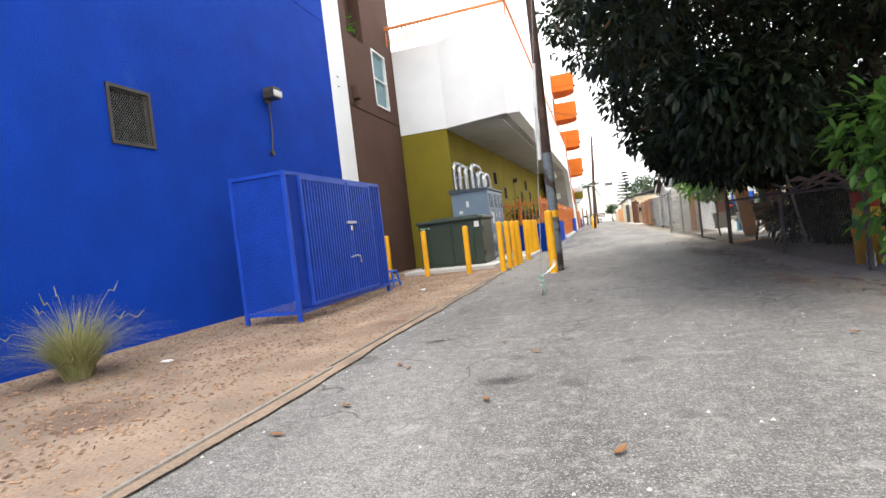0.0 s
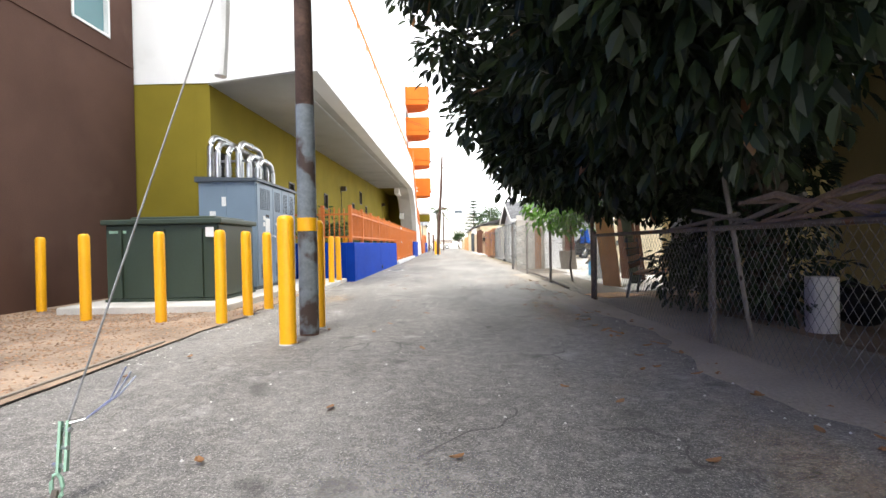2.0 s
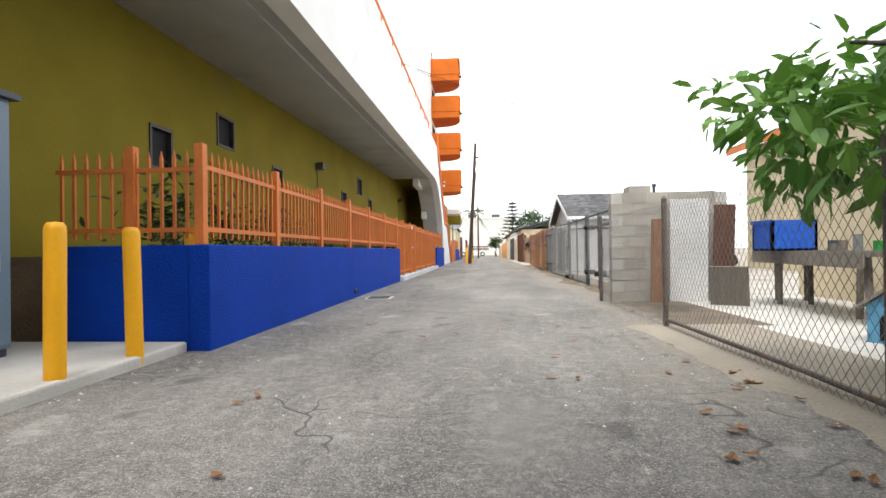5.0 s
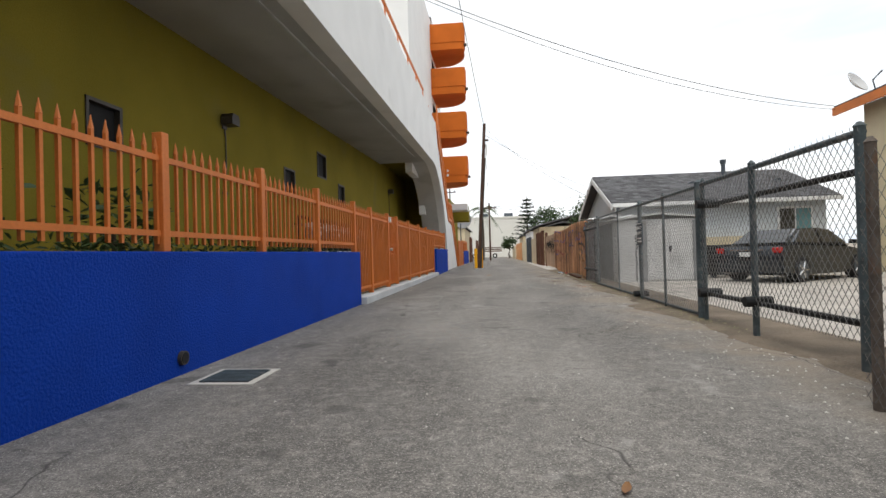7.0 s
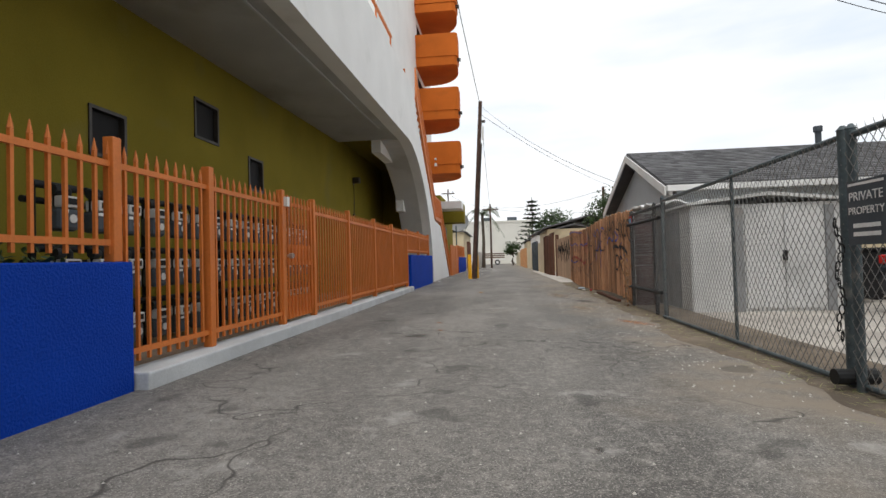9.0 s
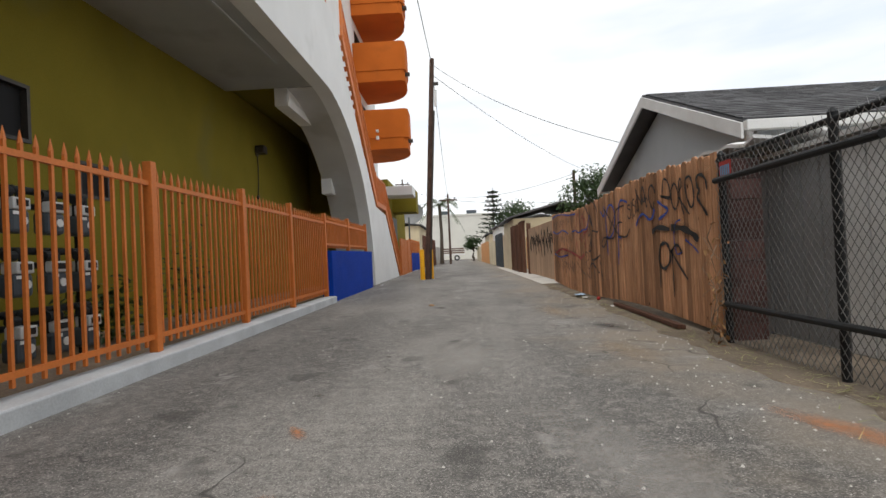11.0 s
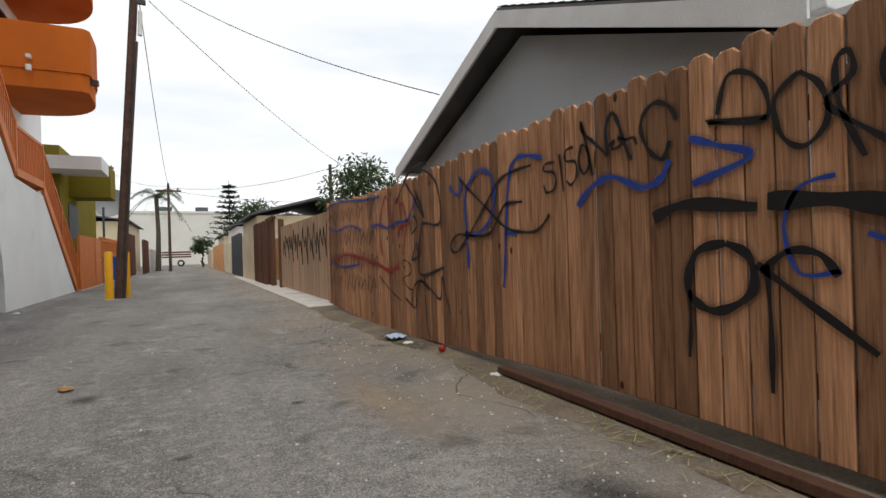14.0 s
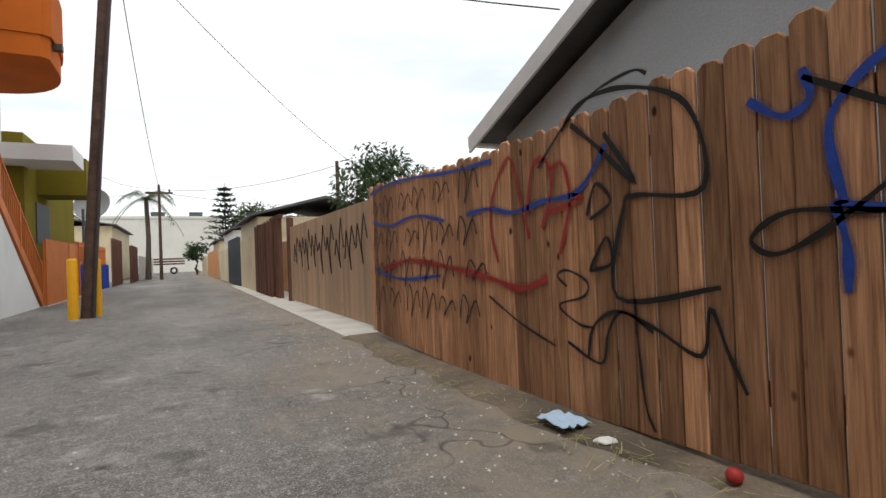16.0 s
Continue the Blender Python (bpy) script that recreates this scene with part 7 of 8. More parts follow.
pane_on((-1.53, -0.6, 0.9), (-1.53, 0.6, 0.9), (-1.01, 0.48, 1.2), (-1.01, -0.48, 1.2), "rear_window")
for s in (-1, 1):
    pane_on((-1.3, 0.708 * s, 0.9), (-0.3, 0.70 * s, 0.88), (-0.32, 0.585 * s, 1.19), (-0.92, 0.585 * s, 1.19), "side_window")
    pane_on((-0.24, 0.70 * s, 0.88), (0.85, 0.695 * s, 0.85), (0.28, 0.585 * s, 1.19), (-0.26, 0.585 * s, 1.19), "side_window")
    part("tail_light", box(-1.985, -1.85, s * 0.74 - 0.16 * (s > 0), s * 0.74 + 0.16 * (s < 0), 0.68, 0.8, 0.015), RED_PLASTIC, car, "red tail light")
    part("door_mirror", box(0.75, 0.87, s * 0.86 - 0.08, s * 0.86 + 0.08, 0.84, 0.94, 0.02), CAR_PAINT, car)
    for x in (-1.2, 1.18):
        wh = part("wheel", rod((x, s * 0.6, 0.28), (x, s * 0.79, 0.28), 0.285, seg=24), RUBBER, car, smooth=True)
        part("rim", rod((x, s * 0.79, 0.28), (x, s * 0.797, 0.28), 0.2, seg=20), GREY_DARK, wh)
        for k in range(5):
            a = k * 2 * math.pi / 5
            part("spoke", bm_rod(bmesh.new(), (x, s * 0.8, 0.28), (x + 0.19 * math.cos(a), s * 0.8, 0.28 + 0.19 * math.sin(a)), 0.022, 0.018, 6), CHROME, wh)
part("number_plate", box(-1.992, -1.975, -0.16, 0.16, 0.6, 0.7), WHITE_PAINT, car)
part("boot_trim", box(-1.985, -1.96, -0.4, 0.4, 0.735, 0.76), CHROME, car)
for x, y in ((6.9, 33.6), (7.7, 34.1)):
    bn = thing("rubbish_bin", "dark wheeled rubbish bin by the house wall", "bin", "bins", (x, y, 0.004))
    part("body", prism([(-0.25, 0.08), (0.25, 0.08), (0.32, 0.85), (-0.32, 0.85)], -0.28, 0.28, "y"), RUBBER, bn)
    part("lid", box(-0.35, 0.35, -0.31, 0.31, 0.85, 0.9, 0.015), RUBBER, bn)
    part("wheel", rod((-0.2, -0.3, 0.09), (-0.2, -0.26, 0.09), 0.09), RUBBER, bn)
    part("wheel", rod((-0.2, 0.26, 0.09), (-0.2, 0.3, 0.09), 0.09), RUBBER, bn)

# ---------------------------------------------------------------- yard clutter
def bucket(at, label, body, bands=(), r=0.13, h=0.34):
    b = thing("bucket", label, "bucket", "buckets", at)
    part("body", rod((0, 0, 0), (0, 0, h), r * 0.88, r, 20), body, b, smooth=True)
    for i in range(3):
        part("rim", rod((0, 0, h - 0.015 - i * 0.035), (0, 0, h - i * 0.035), r + 0.008, seg=20), body, b)
    for z0, z1, m in bands:
        part("label_band", rod((0, 0, z0), (0, 0, z1), r * (0.88 + 0.12 * z0 / h) + 0.003, r * (0.88 + 0.12 * z1 / h) + 0.003, 20), m, b)
    return b


bucket((3.3, 7.75, 0.02), "white paint bucket with printed label behind the fence", WHITE_PLASTIC, ((0.08, 0.2, SHED_GREY),))
bucket((3.0, 7.1, 0.02), "bright yellow plastic bucket against the fence", YELLOW, (), 0.15, 0.42)
bucket((3.1, 6.78, 0.02), "white bucket with red lid and black print", WHITE_PLASTIC, ((0.26, 0.34, RED_PAINT), (0.12, 0.2, BLACK)))
sack = thing("printed_sack", "red, yellow and green printed plastic sack", "sack", at=(3.0, 7.1, 0.44))
for z0, z1, m in ((0.0, 0.12, GREEN_PAINT), (0.121, 0.24, YELLOW_LABEL), (0.241, 0.42, RED_PAINT)):
    part("band", box(-0.1, 0.1, -0.11, 0.11, z0, z1, 0.02), m, sack)
bt = thing("spray_bottle", "white plastic bottle on the ground", "bottle", at=(2.88, 6.8, 0.022))
part("body", rod((0, 0, 0), (0, 0, 0.17), 0.045, 0.04, 12), WHITE_PLASTIC, bt)
part("neck", rod((0, 0, 0.17), (0, 0, 0.24), 0.03, 0.012, 10), WHITE_PLASTIC, bt)
rb = thing("red_crate", "faded red box hanging on the wire fence", "box", at=(3.2, 7.6, 0.64))
part("body", box(-0.1, 0.1, -0.14, 0.14, 0, 0.22, 0.01), RED_PAINT, rb)
for i in range(3):
    part("hole", box(-0.104, -0.101, -0.1 + i * 0.08, -0.06 + i * 0.08, 0.07, 0.13), SLOT, rb)
shf = thing("wall_shelf", "dark shelf under the window with stored clutter", "shelf", at=(3.9, 7.6, 0.5))
part("board", box(-0.3, 0.3, -0.9, 0.9, 0, 0.03), WOOD_RED, shf)
for sx in (-0.28, 0.26):
    for sy in (-0.85, 0.83):
        part("leg", box(sx, sx + 0.03, sy, sy + 0.03, -0.49, 0), WOOD_RED, shf)
hose = thing("flex_hose", "bent ribbed silver hose", "hose", at=(3.15, 7.3, 0.02))
part("tube", bm_tube(bmesh.new(), [(0, 0.6, 0.95), (0, 0.4, 1.0), (0, 0.15, 0.95), (0, 0.02, 0.8), (0, 0, 0.55)], 0.06, 12), STEEL, hose, smooth=True)
for x, y, l in ((4.6, 9.9, "black rubbish bag"), (4.4, 8.9, "black rubbish bag"), (4.9, 10.4, "black rubbish bag")):
    bg2 = thing("rubbish_bag", "shiny black rubbish bag on the yard floor", "bag", "rubbish bags", (x, y, 0.006))
    b3 = bmesh.new()
    bmesh.ops.create_icosphere(b3, subdivisions=3, radius=0.24)
    for v in b3.verts:
        v.co = Vector((v.co.x, v.co.y, max(v.co.z * 0.8 + 0.18, 0))) * (1 + 0.2 * noise.noise(v.co * 9))
    part("bag", b3, RUBBER, bg2, smooth=True)
cb = thing("concrete_cylinder", "pale concrete pipe standing in the yard", "pipe", at=(4.0, 9.6, 0.006))
part("shell", rod((0, 0, 0), (0, 0, 0.5), 0.13, seg=18), CONCRETE, cb)
vine = thing("vine_bundle", "bundle of bare twisted vine stems along the fence top", "vine", at=(2.75, 7.4, 0.95))
for i in range(5):
    ph = g.uniform(0, 6)
    pts = [(g.gauss(0.05, 0.05), -1.2 + k * 0.35, 0.08 + 0.09 * math.sin(ph + k * 0.9) + g.uniform(-0.03, 0.05)) for k in range(8)]
    part("stem", bm_tube(bmesh.new(), pts, 0.016, 6, [g.uniform(0.01, 0.024) for _ in pts]), VINE, vine, smooth=True)
for a, b in (((2.8, 9.2, 0.9), (2.95, 8.3, 1.15)), ((2.75, 9.4, 1.12), (2.9, 8.6, 0.95)), ((2.9, 10.4, 0.95), (2.8, 8.8, 1.05)), ((3.1, 9.15, 0.0), (2.78, 9.0, 1.5))):
    st = thing("loose_stick", "weathered grey batten tied to the fence", "batten", "fence battens", a)
    part("batten", rod((0, 0, 0), tuple(Vector(b) - Vector(a)), 0.018, seg=6), WOOD_GREY, st)
tk = thing("bare_tree", "thin leaning dark bare tree against the house", "tree", at=(4.35, 8.9, 0))
part("trunk", bm_tube(bmesh.new(), [(0.25, 0, -0.05), (0.1, 0.1, 1.2), (-0.1, 0.2, 2.2), (-0.4, 0.3, 3.4)], 0.09, 10, [0.1, 0.09, 0.085, 0.07]), BARK, tk, smooth=True)

bench = thing("garden_bench", "old slatted wooden bench with iron arms in the shaded yard", "bench", at=(3.78, 12.85, 0.006), turn=62)
for i in range(4):
    part("seat_slat", box(-0.6, 0.6, -0.2 + i * 0.105, -0.11 + i * 0.105, 0.36, 0.385), WOOD, bench)
    part("back_slat", box(-0.6, 0.6, 0.24 + i * 0.015, 0.265 + i * 0.015, 0.45 + i * 0.1, 0.53 + i * 0.1), WOOD, bench)
for s in (-0.55, 0.55):
    part("arm", bm_tube(bmesh.new(), [(s, -0.22, 0), (s, -0.2, 0.55), (s, 0.1, 0.6), (s, 0.26, 0.5), (s, 0.3, 0.9)], 0.02, 6), GREY_DARK, bench)
    part("leg", bm_tube(bmesh.new(), [(s, 0.3, 0), (s, 0.22, 0.4)], 0.02, 6), GREY_DARK, bench)

def leaning_board(at, w, h, lean, turn, material, label):
    b = thing("leaning_board", label, "board", "leaning boards", at)
    b.matrix_basis = pose(*at, 0, 0, turn) @ pose(0, 0, 0, lean, 0, 0)
    part("panel", box(-w / 2, w / 2, 0, 0.03, 0, h, 0.003), material, b)
    return b


leaning_board((4.25, 16.7, 0.02), 0.5, 1.65, 14, -58, WHITE_PAINT, "tall white painted board leaning on clutter")
leaning_board((4.15, 16.35, 0.02), 0.55, 0.6, 18, -60, WHITE_PAINT, "short white board leaning on the ground")
leaning_board((4.6, 16.3, 0.02), 0.3, 1.8, 6, -60, WOOD_RED, "dark brown plank leaning upright")
leaning_board((4.75, 16.0, 0.02), 0.35, 1.7, 8, -65, WOOD_RED, "dark brown door leaning upright")
leaning_board((4.55, 15.8, 0.02), 0.14, 1.5, 10, -60, WOOD_GREY, "grey plank leaning upright")
leaning_board((4.5, 15.5, 0.02), 0.2, 1.6, 9, -55, SHED_GREY, "grey metal sheet leaning upright")
leaning_board((4.4, 15.25, 0.02), 0.16, 1.75, 7, -62, WOOD_RED, "dark narrow plank leaning upright")
leaning_board((4.3, 15.0, 0.02), 0.2, 1.3, 12, -58, GREEN_BOX, "dark green board leaning upright")
leaning_board((3.68, 14.5, 0.02), 0.42, 1.38, 9, -62, PLY, "framed plywood panel leaning upright")
leaning_board((4.0, 21.17, 0.02), 0.55, 1.6, 4, -8, WHITE_PAINT, "white panelled door leaning on the block wall")
leaning_board((3.5, 21.1, 0.02), 0.2, 1.3, 8, -8, WOOD, "brown plank leaning on the block wall")
leaning_board((4.35, 20.6, 0.02), 0.5, 0.6, 20, -30, WOOD_GREY, "square grey lattice panel leaning")
leaning_board((4.5, 21.15, 0.02), 0.3, 1.5, 6, -5, WOOD_RED, "dark plank leaning on the block wall")
ply = thing("plywood_sheet", "weathered plywood sheet lying by the post", "board", at=(3.2, 12.9, 0.012), turn=20)
part("sheet", box(-0.35, 0.35, -0.3, 0.3, 0, 0.02), PLY, ply)
wbn = thing("workbench", "long grey wooden trestle workbench", "workbench", at=(5.3, 19.9, 0.02), turn=-8)
part("top", box(-0.4, 0.4, -1.5, 1.5, 0.72, 0.78), WOOD_GREY, wbn)
part("apron", box(-0.42, -0.4, -1.5, 1.5, 0.6, 0.78), WOOD_GREY, wbn)
for y in (-1.1, 1.1):
    for s in (-1, 1):
        part("leg", rod((s * 0.1 - 0.2, y + s * 0.3, 0), (-0.2, y + s * 0.06, 0.74), 0.04, seg=6), WOOD_GREY, wbn)
        part("leg", rod((s * 0.1 + 0.2, y + s * 0.3, 0), (0.2, y + s * 0.06, 0.74), 0.04, seg=6), WOOD_GREY, wbn)
crate = thing("blue_crate", "bright blue plastic crate on the workbench", "crate", at=(5.05, 20.5, 0.802))
crb = bmesh.new()
for a in ((-0.3, -0.26, -0.25, 0.25), (0.26, 0.3, -0.25, 0.25), (-0.3, 0.3, -0.25, -0.21), (-0.3, 0.3, 0.21, 0.25)):
    bm_box(crb, *a, 0, 0.42)
bm_box(crb, -0.3, 0.3, -0.25, 0.25, 0, 0.03)
part("tub", crb, BLUE_PLASTIC, crate)
part("rim", box(-0.32, -0.3, -0.27, 0.27, 0.38, 0.43), BLUE_PLASTIC, crate)
for i in range(7):
    jt = thing("stored_item", "small workshop odds and ends on the bench", "clutter", "bench clutter", (5.2 + g.uniform(-0.2, 0.2), 18.7 + i * 0.17, 0.801), g.uniform(0, 90))
    if i % 2:
        part("tin", rod((0, 0, 0), (0, 0, g.uniform(0.08, 0.2)), 0.05), (SHED_GREY, GREEN_PAINT, WOOD_GREY)[i % 3], jt)
    else:
        part("carton", box(-0.08, 0.08, -0.06, 0.06, 0, g.uniform(0.06, 0.18)), (WOOD_GREY, YELLOW_LABEL, GREY_DARK, PLY)[i % 4], jt)
dog = thing("dog_house", "small pale blue wooden doghouse with grey roof", "doghouse", at=(4.35, 17.6, 0.02), turn=35)
dog.scale = (0.82, 0.82, 0.9)
part("body", prism([(-0.2, 0), (0.2, 0), (0.2, 0.36), (0, 0.5), (-0.2, 0.36)], -0.2, 0.2, "x"), LIGHT_BLUE, dog)
part("roof", prism([(-0.28, 0.32), (0, 0.52), (0.28, 0.32), (0.28, 0.35), (0, 0.56), (-0.28, 0.35)], -0.25, 0.25, "x"), WOOD_GREY, dog)
part("doorway", prism([(-0.09, 0.03), (0.09, 0.03), (0.09, 0.24), (0, 0.31), (-0.09, 0.24)], -0.205, -0.2005, "x"), SLOT, dog)

# ---------------------------------------------------------------- distance
def far_fence(y0, y1, x, h, material, label, ribs=True, name="far_fence"):
    f = thing(name, label, "fence", "far fences", (x, y0, 0))
    part("panel", box(-0.03, 0.03, 0, y1 - y0, 0, h), material, f)
    if ribs:
        n = max(2, int((y1 - y0) / 0.45))
        pieces("rib", mesh_of("rib", box(-0.06, -0.031, -0.06, 0.06, 0.02, h + 0.03), material), [pose(0 if x > 0 else 0.092, (i + 0.5) * (y1 - y0) / n, 0) for i in range(n)], f)
    return f


far_fence(49.6, 52.6, 3.5, 1.95, WOOD_RED, "brown board gate standing open")
fr = thing("timber_gateway", "dark brown timber gate frame with cross beam", "gate frame", at=(3.6, 49.0, 0))
for y in (0, 0.35, 0.8, 3.6):
    part("post", box(-0.06, 0.06, y - 0.06, y + 0.06, 0, 2.05), WOOD_RED, fr)
part("beam", box(-0.05, 0.05, -0.3, 1.2, 1.95, 2.05), WOOD_RED, fr)
setting("wall_tan", box(4.2, 4.4, 48.0, 53.0, 0, 1.5), PLY, "tan block wall behind the open gate", "wall")
far_fence(52.8, 57.0, 3.5, 1.75, CREAM, "plain cream sheet metal fence", False)
far_fence(57.0, 62.0, 3.45, 1.9, GREY_DARK, "dark ribbed sheet metal gate")
far_fence(62.0, 68.0, 3.4, 1.6, CREAM, "plain cream garage side wall", False)
far_fence(68.0, 80.0, 3.3, 1.7, PLY, "tan ribbed timber board fence")
far_fence(80.0, 91.0, 3.2, 1.5, CREAM, "plain pale yellow boundary wall", False)
far_fence(64.8, 69.0, -1.5, 2.3, RUST_FENCE, "rust brown ribbed sheet fence")
far_fence(69.2, 74.0, -1.1, 2.1, RUST_FENCE, "rust brown ribbed sheet fence")
far_fence(74.0, 91.0, -1.0, 1.6, CONCRETE, "pale concrete yard wall", False)
for x, y, w, d, h, mat, l in ((6.5, 56, 5, 6, 2.6, CREAM, "cream garage with flat roof"), (7, 66, 6, 7, 2.7, WHITE, "white garage behind the fences"), (7, 78, 6, 8, 2.6, CREAM, "cream garage in the distance"), (-7, 75, 9, 12, 3.6, CREAM, "cream low building behind the wall")):
    gb2 = thing("garage", l, "building", "far garages", (x, y, 0))
    part("wall", box(-w / 2, w / 2, 0, d, 0, h), mat, gb2)
    part("roof", prism([(-w / 2 - 0.3, h), (0, h + 0.7), (w / 2 + 0.3, h), (w / 2 + 0.3, h + 0.08), (0, h + 0.8), (-w / 2 - 0.3, h + 0.08)], -0.3, d + 0.3, "y"), SHINGLE, gb2)
far = thing("far_building", "long pale flat-roofed building across the street", "building", at=(-3.5, 109, 0))
part("wall", box(-10, 10, 0, 15, 0, 6.8), FAR_WALL, far)
part("parapet", box(-10.1, 10.1, -0.1, 15, 6.8, 7.1), FAR_WALL, far)
part("side_wing", box(10.1, 24, 3, 15, 0, 5.2), FAR_WALL, far)
for x in (-6, 1.5, 6):
    part("roof_unit", box(x, x + 1.6, 3, 5, 7.1, 7.9), GREY_DARK, far)
trk = thing("flatbed_truck", "white pickup truck with slatted sides parked in the street", "truck", at=(-0.9, 95.2, 0))
part("bed", box(-0.2, 2.6, -0.8, 0.8, 0.7, 0.85), WHITE_PAINT, trk)
for z in (0.95, 1.2, 1.45):
    part("side_slat", box(-0.2, 2.6, -0.82, -0.76, z, z + 0.16), WOOD_RED, trk)
part("cab", prism([(-2.0, 0.5), (-0.3, 0.5), (-0.3, 1.6), (-0.9, 1.65), (-1.3, 1.15), (-2.0, 1.05)], -0.8, 0.8, "y"), WHITE_PAINT, trk)
part("cab_window", box(-1.0, -0.5, -0.815, -0.805, 1.15, 1.5), GLASS, trk)
for x in (-1.4, 1.6):
    part("wheel", rod((x, -0.85, 0.36), (x, -0.6, 0.36), 0.36, seg=18), RUBBER, trk)
    part("hub", rod((x, -0.86, 0.36), (x, -0.85, 0.36), 0.18, seg=12), WHITE_PAINT, trk)


def palm(at, h, label, n=26, size=1.0):
    p = thing("palm_tree", label, "palm", "palms", at)
    part("trunk", bm_tube(bmesh.new(), [(0, 0, -0.05), (0.08, 0, h * 0.5), (0.0, 0, h)], 0.16, 10, [0.2, 0.15, 0.14]), BARK, p)
    vs, fs = [], []
    r = random.Random(int(h * 100))
    for i in range(n):
        a, el = r.uniform(0, 6.28), r.uniform(-0.2, 1.2)
        L = size * r.uniform(1.7, 2.4)
        d = Vector((math.cos(a), math.sin(a), 0))
        prev = None
        for j in range(9):
            t = j / 8
            c = Vector((0, 0, h)) + d * L * t * math.cos(el * 0.7) + Vector((0, 0, L * (t * math.sin(el) - 0.95 * t * t)))
            if prev is not None:
                side = d.cross(Vector((0, 0, 1)))
                for s in (-1, 1):
                    for q in (0.0, 0.5):
                        b = prev.lerp(c, q)
                        tip = b + side * s * 0.5 * size * (1 - 0.7 * t) + d * 0.18 + Vector((0, 0, -0.32 * size))
                        k = len(vs)
                        vs.extend([b, b + d * 0.045, tip])
                        fs.append((k, k + 1, k + 2))
            prev = c
    o = new("fronds", raw_mesh("fronds", vs, fs, PALM_LEAF))
    o.parent = p
    return p


palm((-0.6, 76, 0), 5.6, "slender palm with drooping fronds in the distance")
palm((-6.3, 82, 0), 5.2, "palm behind the far fences", 22, 1.1)


def conifer(at, h):
    p = thing("conifer", "layered dark conifer in the distance", "tree", at=at)
    part("trunk", rod((0, 0, 0), (0, 0, h), 0.12, 0.02), BARK, p)
    spots = []
    r = random.Random(6)
    for i in range(11):
        z = h * (0.3 + 0.68 * i / 11)
        R = 1.75 * (1 - i / 11.5) + 0.15
        for k in range(9):
            a = k * 0.698 + i
            for q in range(16):
                t = q / 15
                spots.append(((R * t * math.cos(a), R * t * math.sin(a), z + 0.25 * t * R * 0.5), (math.cos(a + r.uniform(-1, 1)), math.sin(a + r.uniform(-1, 1)), 0.3)))
    o = new("foliage", leaves_mesh("foliage", spots, 0.34, LEAF_DARK, 0.0, 0.3, r))
    o.parent = p


conifer((4.9, 84, 0), 7.9)


def round_tree(at, rx, rz, n, size, label, mat=LEAF_HEDGE, seed=9):
    r = random.Random(seed)
    p = thing("leafy_tree", label, "tree", "far trees", at)
    bm = bmesh.new()
    limb(bm, (0, 0, 0), (0, 0, rz * 1.1), 0.14, 0.08, 0.05, r)
    for k in range(5):
        limb(bm, (0, 0, rz), (rx * 0.6 * math.cos(k * 1.3), rx * 0.6 * math.sin(k * 1.3), rz * 1.7), 0.06, 0.02, 0.08, r)
    part("trunk", bm, BARK, p)
    spots = []
    for i in range(n):
        d = Vector((r.gauss(0, 1), r.gauss(0, 1), r.gauss(0, 1))).normalized() * r.uniform(0.4, 1)
        spots += clump_spots((d.x * rx, d.y * rx, rz * 1.6 + d.z * rz * 0.85), rx * r.uniform(0.16, 0.3), 40, r)
    o = new("crown", leaves_mesh("crown", spots, size, mat, 0.3, 0.5, r))
    o.parent = p
    return p


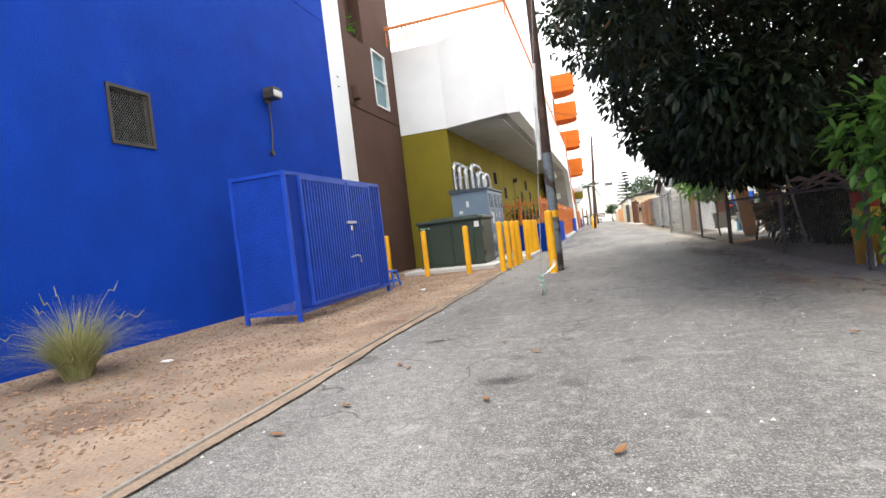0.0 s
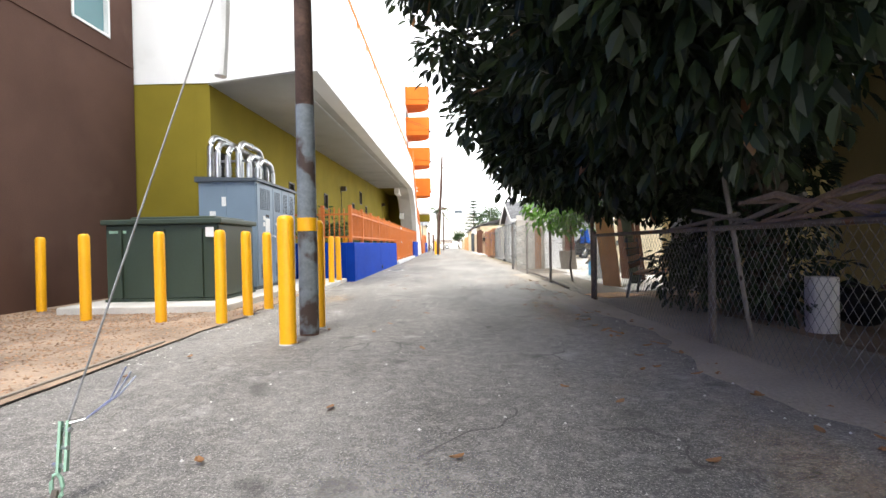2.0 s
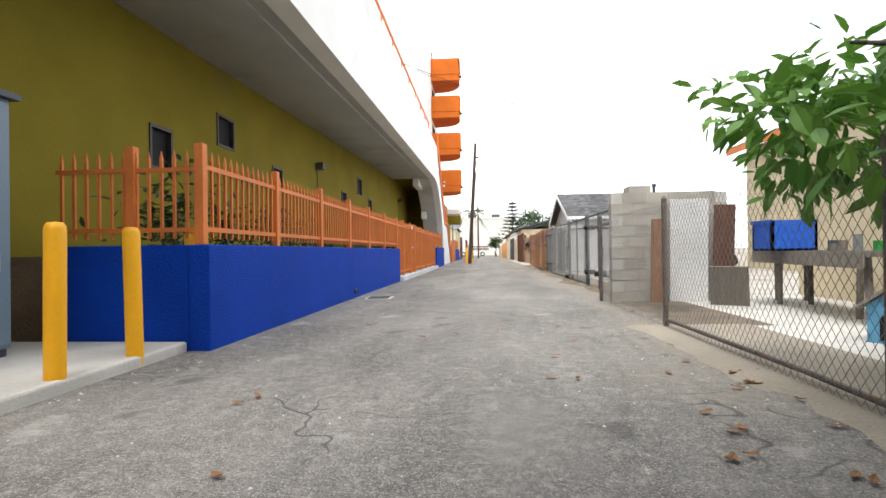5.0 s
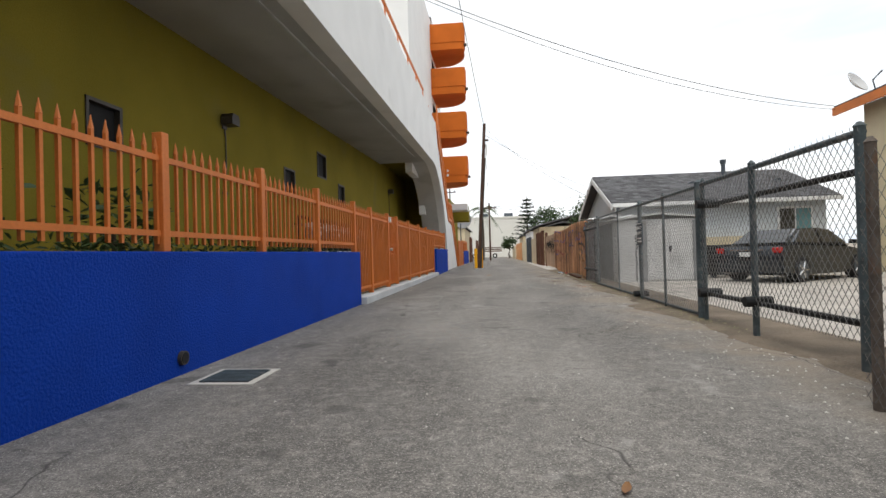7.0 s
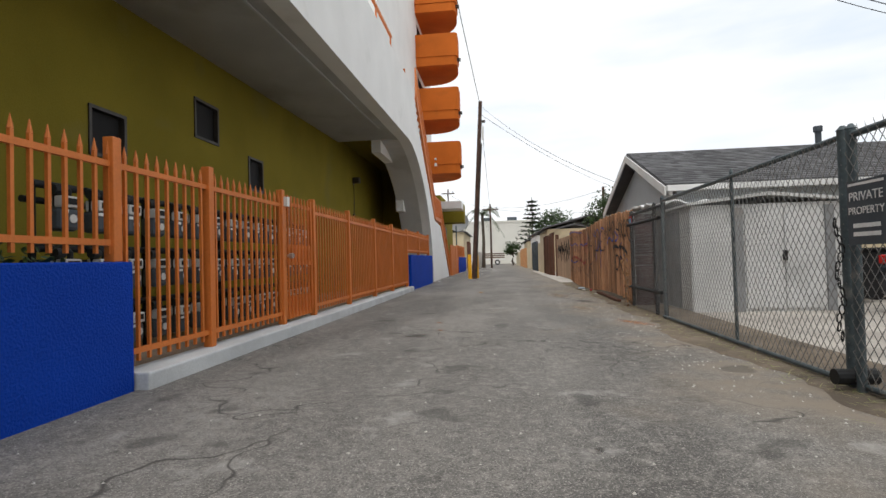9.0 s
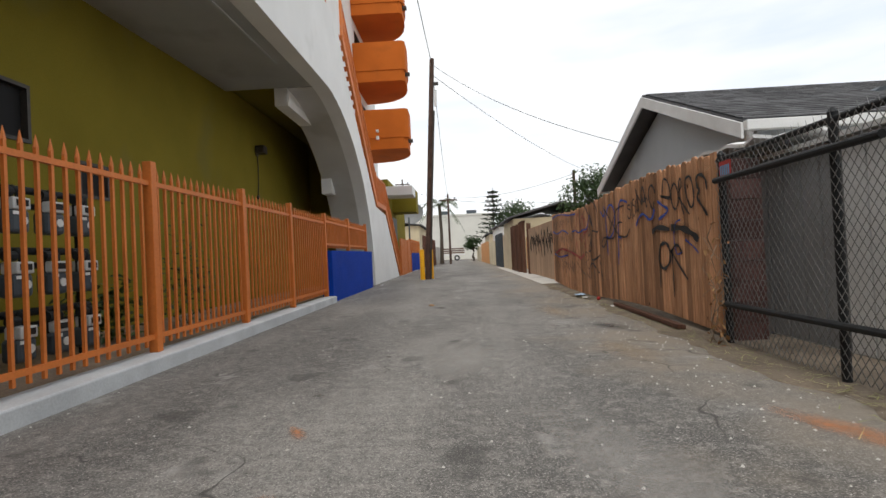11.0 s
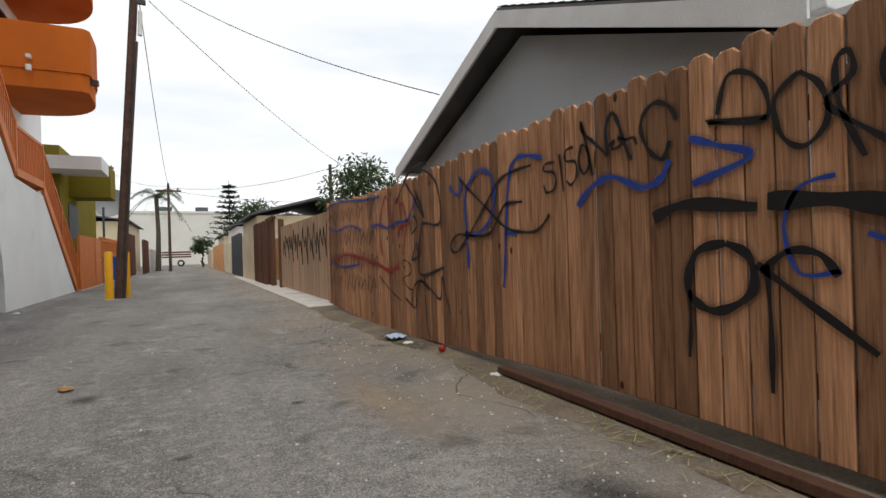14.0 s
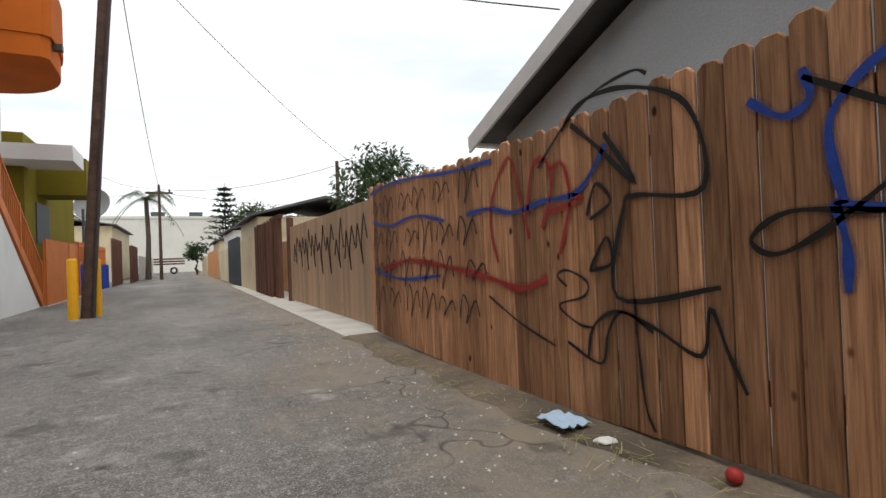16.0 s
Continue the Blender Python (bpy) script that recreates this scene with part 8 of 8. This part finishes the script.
round_tree((7.0, 50.5, 0), 1.5, 1.75, 130, 0.17, "round leafy green tree behind the timber fence", LEAF_HEDGE, 12)
round_tree((8.5, 96, 0), 3.2, 3.1, 70, 0.4, "broad green tree in the distance", LEAF_HEDGE, 13)
round_tree((2.6, 86, 0), 0.9, 1.2, 30, 0.25, "small rounded shrub tree at the alley end", LEAF_HEDGE, 14)
round_tree((14, 92, 0), 3.2, 2.6, 60, 0.4, "broad green tree in the distance", LEAF_HEDGE, 15)
for x, y, h in ((0.25, 74, 6.2), (-5.0, 86, 9.5), (8.2, 60, 5.6)):
    fp = thing("far_pole", "thin timber utility pole in the distance", "pole", "timber poles", (x, y, 0))
    part("shaft", rod((0, 0, 0), (0, 0, h), 0.11, 0.08), POLE_WOOD, fp)
    if x < 5:
        part("crossarm", box(-0.8, 0.8, -0.05, 0.05, h - 0.6, h - 0.48), POLE_WOOD, fp)
        part("insulator", rod((0.6, 0, h - 0.48), (0.6, 0, h - 0.3), 0.05), GREY_DARK, fp)
dd = thing("satellite_dish", "large grey mesh satellite dish on the olive block", "dish", at=(-2.0, 60.6, 2.9))
bm = bmesh.new()
bmesh.ops.create_uvsphere(bm, u_segments=20, v_segments=12, radius=1.0)
bmesh.ops.delete(bm, geom=[v for v in bm.verts if v.co.z > -0.62], context="VERTS")
bmesh.ops.transform(bm, matrix=pose(0, 0, 0.9, 70, 0, -20), verts=bm.verts)
bmesh.ops.solidify(bm, geom=list(bm.faces), thickness=0.02)
part("reflector", bm, SHED_GREY, dd, smooth=True)
part("mast", rod((0, 0, -2.9), (0, 0.1, 0.4), 0.05), GREY_DARK, dd)


def cable(a, b, sag, r=0.012, label="thin black overhead cable"):
    a, b = Vector(a), Vector(b)
    c = thing("overhead_cable", label, "cable", "overhead cables", tuple(a))
    pts = [tuple((b - a) * (k / 14) + Vector((0, 0, -sag * 4 * (k / 14) * (1 - k / 14)))) for k in range(15)]
    part("strand", bm_tube(bmesh.new(), pts, r, 5), RUBBER, c)


PT = (0.37, 47.85, 8.0)
cable((-0.76, 9.97, 10.2), PT, 0.5)
cable(PT, (4.46, 39.5, 3.02), 0.3, 0.007)
cable(PT, (0.25, 74, 6.1), 0.6)
cable((0.37, 47.85, 7.6), (9, 60, 5.5), 0.3, 0.009)
cable((11.2, 35.3, 5.0), (-1.82, 30.0, 7.25), 0.5, 0.009)
cable((11.2, 35.3, 4.9), (-1.82, 30.0, 7.2), 0.6, 0.007)
cable((0.25, 74, 5.7), (20, 80, 6.5), 0.8)
cable((0.25, 74, 5.7), (-15, 72, 6.3), 0.8)
cable((0.25, 74, 5.9), (8.2, 60, 5.4), 0.5)
cable((-5.0, 86, 9.0), (0.25, 74, 6.0), 0.5)
cable((-5.0, 86, 8.8), (-30, 80, 8), 1)
